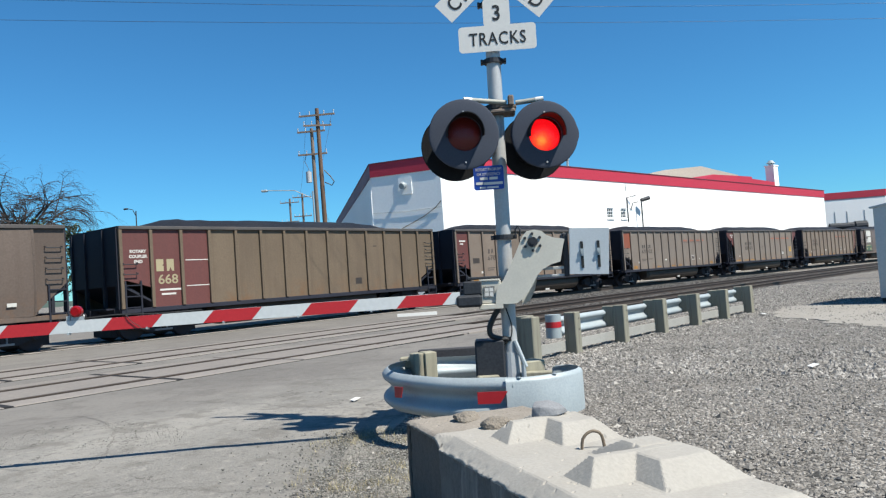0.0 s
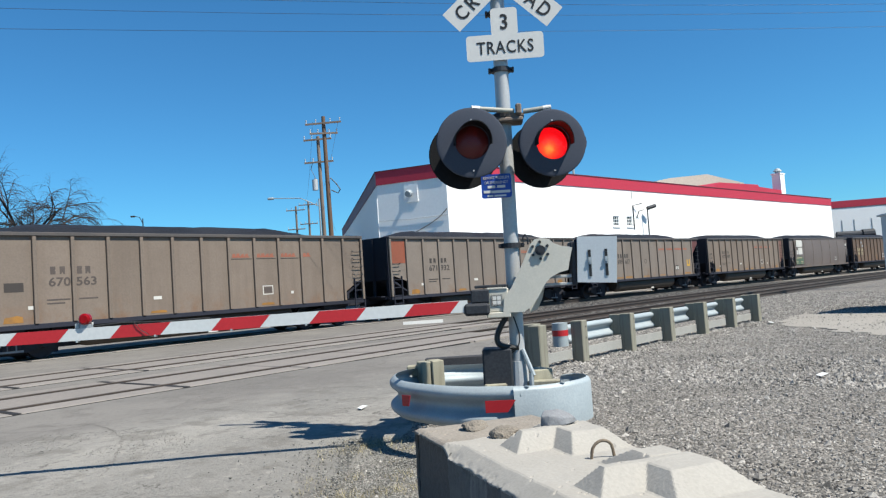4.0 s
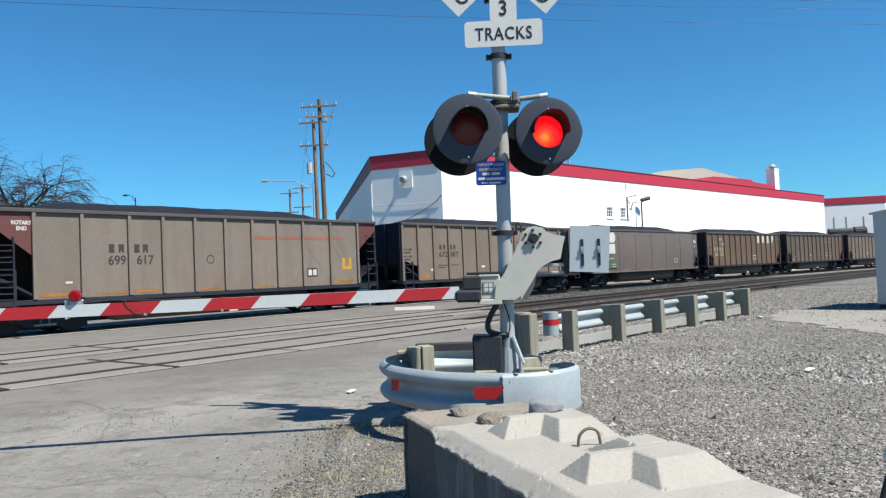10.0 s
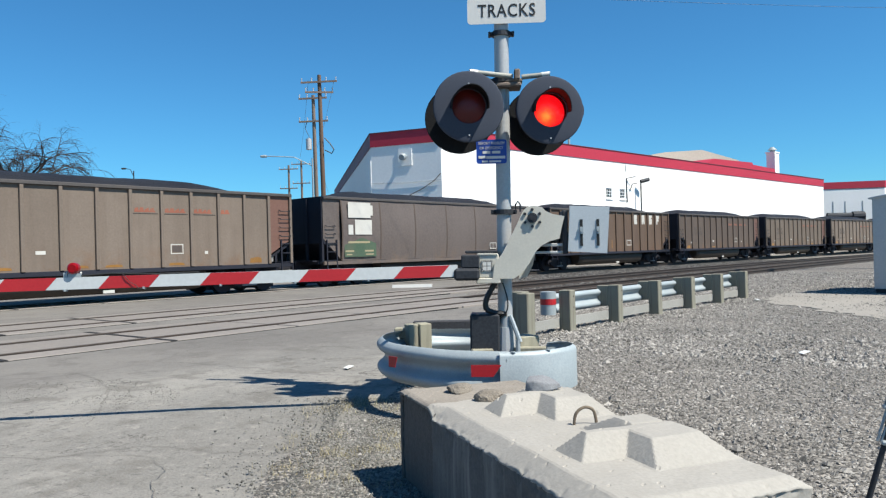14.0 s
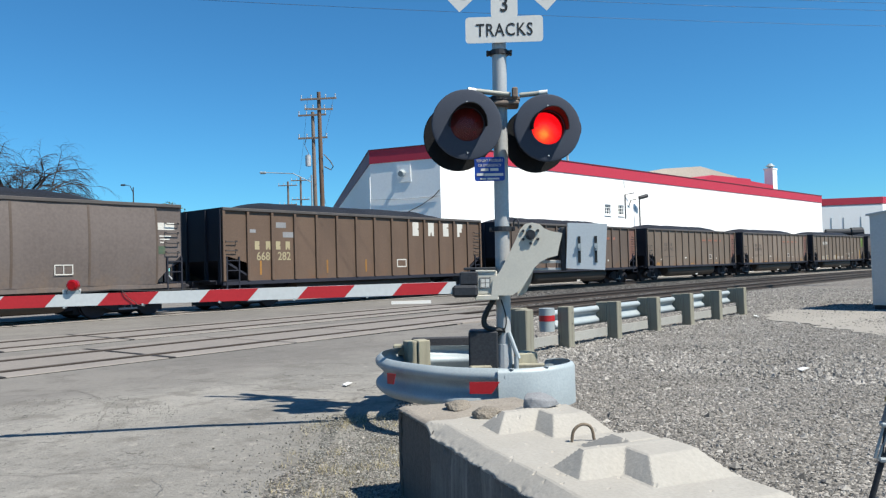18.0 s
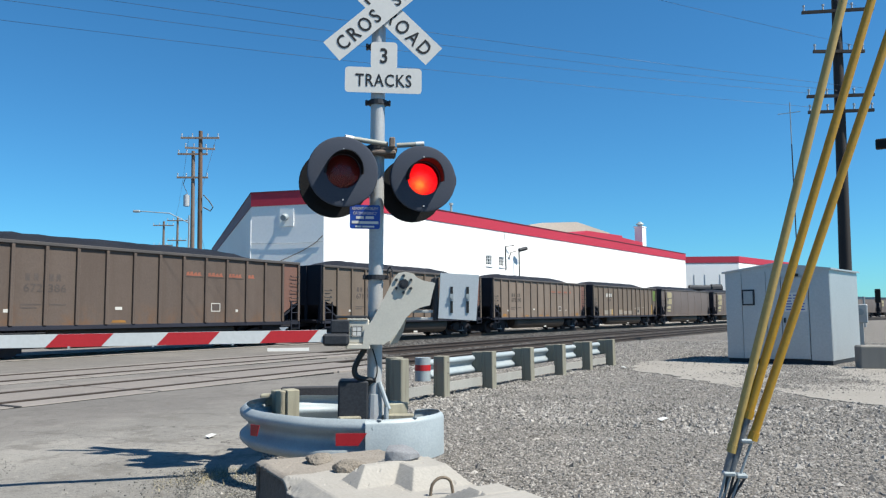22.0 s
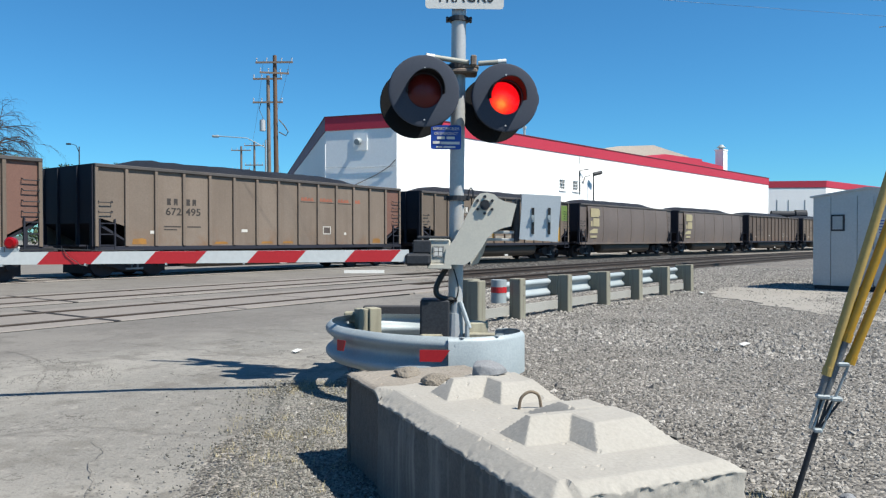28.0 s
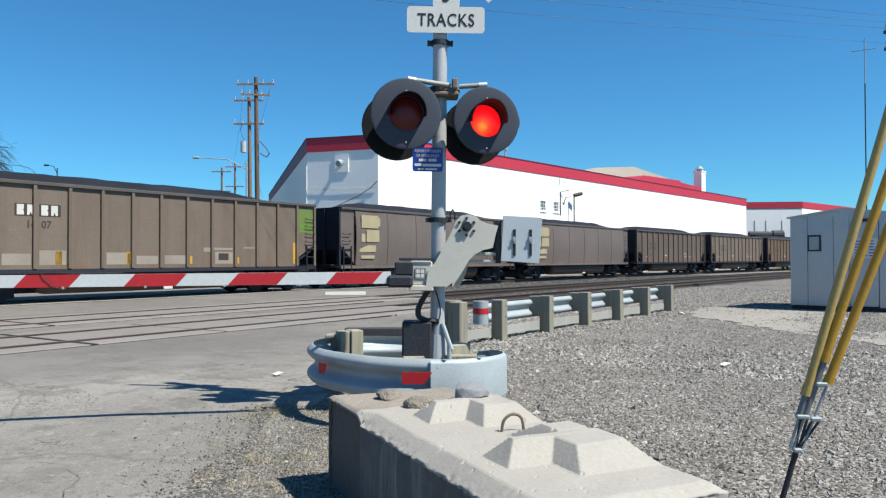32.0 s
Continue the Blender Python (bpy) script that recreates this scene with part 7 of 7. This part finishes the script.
utility_pole(41.7, 46.4, 16.1, 0.22, "polewood", ((15.5, 3.0, -0.2, 0), (14.65, 2.3, -0.2, 14)), -0.6, "tall brown wooden utility pole with cross-arms", POLE_R)
utility_pole(42.7, 48.4, 14.9, 0.2, "polegrey", ((14.6, 2.4, -0.2, 0), (12.65, 2.5, -0.2, 0)), -0.5, "grey wooden utility pole beside a taller one", POLE_R, ((10.3, -1),))
for x, y, h in ((72.1, 85.0, 15.3), (70.9, 86.4, 14.6)):
    utility_pole(x, y, h, 0.2, "polegrey", ((h - 0.6, 2.8, -0.2, 0), (h - 3.4, 2.6, -0.2, 0)), 0, "distant wooden utility pole", POLE_R)
utility_pole(40.0, 1.4, 17.5, 0.29, "poledark", ((15.6, 3.2, -0.3, 10), (13.6, 2.4, -0.3, 18), (11.45, 3.0, -0.3, 12), (10.7, 2.9, -0.3, 10)), 1.0, "dark creosoted utility pole behind the hut", -80)


def street_lamp(x, y, h, reach, turn, label, mat="galv"):
    t = thing("street_lamp", pose(x, y, 0, 0, 0, turn), label, "street lamp", "street lamps")
    part("column", rod(B(), (0, 0, -0.1), (0, 0, h), 0.09, 10, 0.06), mat, t)
    part("arm", pipe(B(), [Vector((0, 0, h - 0.6)), Vector((-reach * 0.4, 0, h + 0.15)), Vector((-reach, 0, h + 0.3))], 0.04, 6), mat, t)
    part("lamp_housing", box(B(), -reach - 0.5, -reach, -0.13, 0.13, h + 0.2, h + 0.38, bevel=0.05), mat, t)


street_lamp(39.2, 44.9, 8.9, 3.6, -54, "galvanised street lamp with a long arm")
street_lamp(43.7, 80.2, 11.4, 0.9, -54, "distant dark street lamp on a short arm", "poledark")


def antenna():
    t = thing("radio_mast", pose(43.8, 3.7, 0), "thin radio mast behind the hut", "radio mast")
    part("mast", rod(B(), (0, 0, -0.1), (0, 0, 10.2), 0.03, 8), "darksteel", t)
    part("whip", rod(B(), (0, 0, 10.2), (0, 0, 12.5), 0.025, 6), "galv", t)
    part("cross_rod", rod(B(), (-0.1, -0.5, 11.9), (-0.1, 0.6, 11.9), 0.02, 6), "galv", t)


antenna()


def floodlight_pole():
    t = thing("floodlight", pose(34.6, -1.0, 0), "black floodlight on a pole", "floodlight")
    part("pole", rod(B(), (0, 0, -0.1), (0, 0, 8.0), 0.07, 10), "poledark", t)
    part("lamp", box(box(B(), -0.1, 0.25, 0.3, 0.85, 7.75, 8.15, bevel=0.05), -0.05, 0.05, 0, 0.4, 7.55, 7.65), "black", t)
    part("lamp", box(B(), -0.1, 0.25, 0.1, 0.4, 7.45, 7.75, bevel=0.05), "black", t)


floodlight_pole()


def signal_gantry():
    t = thing("railway_signal", pose(69.0, 1.2, 0, 0, 0, -80), "distant railway signal with two black heads", "railway signal")
    part("mast", rod(B(), (0, 0, -0.2), (0, 0, 2.4), 0.09, 8), "galv", t)
    part("bracket", box(B(), -1.0, 1.0, -0.05, 0.05, 2.2, 2.35), "galv", t)
    for x in (-1.0, 1.0):
        part("signal_head", box(B(), x - 0.2, x + 0.2, -0.1, 0.1, 1.9, 3.0, bevel=0.05), "black", t)


signal_gantry()


def cable_span(a, b, sag, r, n=16):
    a, b = Vector(a), Vector(b)
    pts = [a.lerp(b, k / n) - Vector((0, 0, sag * 4 * (k / n) * (1 - k / n))) for k in range(n + 1)]
    return pipe(B(), pts, r, 5)


def overhead_wires():
    for a, b, sag in (((40.2, 0.2, 11.8), (-14.5, 42.0, 12.6), 0.7), ((39.9, 1.2, 11.75), (-14.0, 43.2, 12.5), 0.75), ((39.7, 2.4, 11.75), (-13.5, 44.5, 12.5), 0.8), ((39.6, 2.2, 11.0), (-13.5, 43.6, 11.2), 0.6),
                      ((40.4, 0.3, 13.9), (-20, 44.0, 17.5), 0.5), ((40.4, 0.3, 15.9), (-20, 46.0, 21), 0.5)):
        solid("overhead_wire", cable_span(a, b, sag, 0.008), "wire", "thin overhead utility wire", "wire", group="overhead wires")
    for a, b, sag in (((41.0, 47.2, 15.7), (72.0, 85.5, 15.0), 1.2), ((42.4, 45.6, 15.7), (73.0, 84.2, 15.0), 1.2), ((41.5, 46.6, 9.5), (60.0, 66.0, 8.6), 0.4)):
        solid("overhead_wire", cable_span(a, b, sag, 0.014), "wire", "thin overhead utility wire", "wire", group="overhead wires")


overhead_wires()


# ---- trees ----
def bare_tree(x, y, h, seed):
    rng = random.Random(seed)
    t = thing("bare_tree", pose(x, y, 0), "leafless tree with fine drooping twigs", "tree")
    part("trunk", tube(B(), [(0, 0, -0.2), (0.08, 0, h * 0.25), (0.1, 0, h * 0.52)], 0.27, 10), "bark", t)

    def grow(V, F, p, d, ln, r, depth):
        last = None
        n = 4
        for k in range(n + 1):
            q = d.to_track_quat("Z", "Y")
            rr = r * (1 - 0.55 * k / n)
            i0 = len(V)
            for a in (0, 2.094, 4.189):
                V.append(tuple(p + q @ Vector((rr * math.cos(a), rr * math.sin(a), 0))))
            if last is not None:
                for a in range(3):
                    F.append((last + a, last + (a + 1) % 3, i0 + (a + 1) % 3, i0 + a))
            last = i0
            if depth > 0 and k >= 1:
                for _ in range(2 if depth > 1 else 3):
                    e = (d * 0.8 + Vector((rng.uniform(-1, 1), rng.uniform(-1, 1), rng.uniform(-0.4, 0.6)))).normalized()
                    grow(V, F, p, e, ln * rng.uniform(0.42, 0.68), rr * 0.62, depth - 1)
            d = (d + Vector((rng.uniform(-0.25, 0.25), rng.uniform(-0.25, 0.25), rng.uniform(-0.12, 0.08) - 0.07 * (4 - depth)))).normalized()
            p = p + d * (ln / n)
    for k in range(8):
        V, F = [], []
        a = 6.283 * k / 8 + rng.uniform(-0.3, 0.3)
        grow(V, F, Vector((0.1, 0, h * rng.uniform(0.42, 0.5))), Vector((math.cos(a) * 0.9, math.sin(a) * 0.9, rng.uniform(0.6, 1.3))).normalized(), h * rng.uniform(0.34, 0.44), 0.17, 3)
        me = bpy.data.meshes.new("branch")
        me.from_pydata(V, [], F)
        me.materials.append(M["bark"])
        part("branch", me, None, t)
    return t


bare_tree(25.2, 65.0, 12.9, 5)


def leafy(name, x, y, h, w, seed, label, leaves=2600):
    rng = np.random.default_rng(seed)
    t = thing(name, pose(x, y, 0), label, "tree", "green trees")
    bm = rod(B(), (0, 0, -0.2), (0, 0, h * 0.6), 0.22, 8, 0.1)
    for k in range(6):
        a = k * 1.05
        rod(bm, (0, 0, h * 0.35), (math.cos(a) * w * 0.55, math.sin(a) * w * 0.55, h * 0.7), 0.07, 5, 0.02)
    part("trunk", bm, "bark", t)
    clumps = [(rng.normal(0, w * 0.42), rng.normal(0, w * 0.42), h * rng.uniform(0.35, 0.98), rng.uniform(0.35, 0.8)) for _ in range(26)]
    V, F = [], []
    for k in range(leaves):
        cx, cy, cz, cr = clumps[rng.integers(len(clumps))]
        d = rng.normal(0, 1, 3)
        d = d / np.linalg.norm(d) * cr * rng.uniform(0.5, 1.25)
        c = np.array([cx, cy, min(cz, h)]) + d
        if c[2] < 0.3:
            continue
        u, v = rng.normal(0, 1, 3), rng.normal(0, 1, 3)
        u = u / np.linalg.norm(u) * 0.13
        v = v / np.linalg.norm(v) * 0.09
        n = len(V)
        V += [tuple(c - u), tuple(c + v), tuple(c + u), tuple(c - v)]
        F.append((n, n + 1, n + 2, n + 3))
    me = bpy.data.meshes.new("crown")
    me.from_pydata(V, [], F)
    me.materials.append(M["leaf"])
    part("crown", me, None, t, "uneven green crown")


leafy("tree", 23.5, 58.0, 7.6, 3.2, 1, "green leafy tree beyond the tracks", 4200)
leafy("tree", 27.0, 61.0, 7.6, 2.6, 2, "green leafy tree beyond the tracks")
leafy("tree", 33.8, 68.0, 8.4, 2.4, 3, "green leafy tree beyond the tracks")
leafy("tree", 38.4, 63.8, 7.9, 1.6, 4, "small green tree beyond the tracks", 1500)
for k in range(10):
    leafy("shrub", 6 + 3.3 * k, 52.0 + (k % 3) * 3, 3.6 + 0.6 * (k % 3), 2.1, 20 + k, "green shrub beyond the tracks", 1300)


# ---- distance ----
def hills():
    bm = B()
    prev = None
    for k in range(121):
        a = radians(-80 + 160 * k / 120)
        h = 10 + 9 * noise.noise(Vector((k * 0.11, 1, 0))) + 3 * noise.noise(Vector((k * 0.5, 2, 0)))
        x, y = 1600 * math.cos(a), 1600 * math.sin(a)
        cur = (bm.verts.new((x, y, -2)), bm.verts.new((x * 1.04, y * 1.04, max(h, 2))))
        if prev:
            bm.faces.new((prev[0], cur[0], cur[1], prev[1]))
        prev = cur
    solid("hills", bm, "far", "low wooded hills on the horizon", "hills", kind="stuff")


hills()


# ---- parked vehicles beyond the train ----
def parked_car(x, y, rot, mat, label):
    t = thing("parked_car", pose(x, y, 0, 0, 0, rot), label, "car", "parked cars")
    bm = slab(B(), [(-2.2, 0.35), (2.2, 0.35), (2.25, 0.7), (1.5, 0.9), (0.9, 1.42), (-0.9, 1.45), (-1.6, 0.98), (-2.2, 0.9)], "y", -0.88, 0.88)
    bmesh.ops.bevel(bm, geom=bm.edges[:], offset=0.06, segments=2, affect='EDGES')
    part("body", bm, mat, t, "", True)
    for s in (-1, 1):
        part("side_window", slab(B(), [(-1.45, 0.98), (1.25, 0.95), (0.82, 1.36), (-0.85, 1.38)], "y", s * 0.885 - 0.004, s * 0.885 + 0.004), "glass", t)
        for xx in (-1.35, 1.35):
            wl = part("wheel", rod(B(), (xx, s * 0.72, 0.32), (xx, s * 0.92, 0.32), 0.32, 16), "rubber", t)
            part("rim", rod(B(), (xx, s * 0.92, 0.32), (xx, s * 0.93, 0.32), 0.19, 12), "galv", wl)


M["carblue"] = material("blue_vehicle_paint", (0.034, 0.0765, 0.17), 0.3, metal=0.2, bump=0.0)
parked_car(21.5, 38.5, 8, "carpaint", "white parked car beyond the tracks")
parked_car(14.5, 41.0, -4, "carpaint", "silver parked car beyond the tracks")
parked_car(27.5, 40.5, 12, "carblue", "dark blue parked car beyond the tracks")


# ---- small growth beside the road ----
def dry_tufts():
    rng = np.random.default_rng(9)
    V, F = [], []
    for k in range(270):
        u = rng.uniform(-3.5, 3.2) if k % 3 else rng.normal(1.15, 0.35)
        p = ROAD_O + ROAD_U * float(u) + ROAD_V * float(rng.uniform(-0.2, 0.75))
        if k >= 150:
            p = Vector((rng.uniform(3.15, 4.0), rng.uniform(0.62, 1.02), 0)) if k < 200 else Vector((rng.normal(4.4, 0.2), rng.normal(4.78, 0.13), 0))
        for _ in range(18):
            a, h = rng.uniform(0, 6.28), rng.uniform(0.012, 0.05)
            bx, by = p.x + rng.normal(0, 0.045), p.y + rng.normal(0, 0.045)
            dx, dy = math.cos(a), math.sin(a)
            n = len(V)
            z = ground_z(bx, by)
            V += [(bx - dy * 0.0018, by + dx * 0.0018, z), (bx + dy * 0.0018, by - dx * 0.0018, z), (bx + dx * h * 0.9, by + dy * h * 0.9, z + h)]
            F.append((n, n + 1, n + 2))
    me = bpy.data.meshes.new("dry_grass")
    me.from_pydata(V, [], F)
    me.materials.append(M["dry"])
    tagged(new("dry_grass", me), "sparse dry yellow grass at the road's edge", "grass", kind="stuff")


dry_tufts()


def packed_dust():
    """Bare packed dust with a ragged edge, level with the gravel round it."""
    core = [(18.9, 5.3), (16.6, 4.6), (15.0, 3.2), (13.9, 1.9), (12.2, 0.2), (10.8, -2.2), (16.0, -4.3), (19.8, -1.0), (20.2, 3.4), (20.4, 5.0)]
    pts = []
    for i, p in enumerate(core):
        q = core[(i + 1) % len(core)]
        for k in range(14):
            t = k / 14
            x, y = p[0] + (q[0] - p[0]) * t, p[1] + (q[1] - p[1]) * t
            pts.append((x + 0.5 * noise.noise(Vector((x * 0.9, y * 0.9, 1))) + 0.16 * noise.noise(Vector((x * 4, y * 4, 2))), y + 0.4 * noise.noise(Vector((x * 0.9, y * 0.9, 6))) + 0.16 * noise.noise(Vector((x * 4, y * 4, 8)))))
    solid("packed_dust_pad", slab(B(), pts, "z", -0.05, -0.004), "dust", "pale packed dust pad in front of the hut", "pad", kind="structure")


packed_dust()


def soil_strip():
    """Dark bare soil between the concrete block and the guy anchor, with a ragged edge."""
    pts, n = [], 60
    for k in range(n):
        a = 6.2832 * k / n
        r = 1 + 0.22 * noise.noise(Vector((math.cos(a) * 2, math.sin(a) * 2, 3))) + 0.1 * noise.noise(Vector((math.cos(a) * 9, math.sin(a) * 9, 5)))
        pts.append((3.35 + 1.15 * r * math.cos(a), -0.3 + 0.85 * r * math.sin(a)))
    solid("soil_patch", slab(B(), pts, "z", -0.05, 0.004), "soil", "bare dark soil patch beside the concrete block", "soil", kind="structure")
    rng = random.Random(5)
    for x, y, r in ((3.72, 0.42, 0.05), (3.95, 0.3, 0.045), (4.05, 0.52, 0.035), (3.6, 0.2, 0.03), (4.2, 0.22, 0.03)):
        lump("rock", x, y, 0.012, r, r * 0.7, r * 0.55, rng.uniform(0, 180), "rock", "grey stone lying on bare soil", "rock", rng.uniform(0, 9))


soil_strip()


def kerb():
    bm = sweep(B(), [Vector((20.6, 19.3, 0.0)), Vector((21.6, 18.2, 0.0))], [(-0.12, -0.05), (0.12, -0.05), (0.10, 0.10), (-0.10, 0.10)])
    solid("kerb", bm, "white", "short white painted kerb by the track", "kerb", kind="structure")


kerb()


# ---- what moves ----
def motions():
    times = [k * 1.0 for k in range(33)]
    for i, car in TRAIN:
        walk(car, [(t, car_pose(lead_at(t) + PITCH * i)) for t in times])
    for blades, opens in zip(SHUTTERS, (0.1, 0.6)):
        rows = []
        first = opens > 0.5
        rows.append((0.0, first))
        for k in range(33):
            for at, state in ((k + 0.1, opens < 0.5), (k + 0.6, opens > 0.5)):
                if at + 0.034 < 32.0:
                    rows += [(at - 0.034, not state), (at + 0.034, state)]
        rows.append((32.0, first))
        for shutter, side in blades:
            walk(shutter, [(t, pose(side * 0.147 if o else 0.0, 0.0165, 0)) for t, o in rows])


motions()
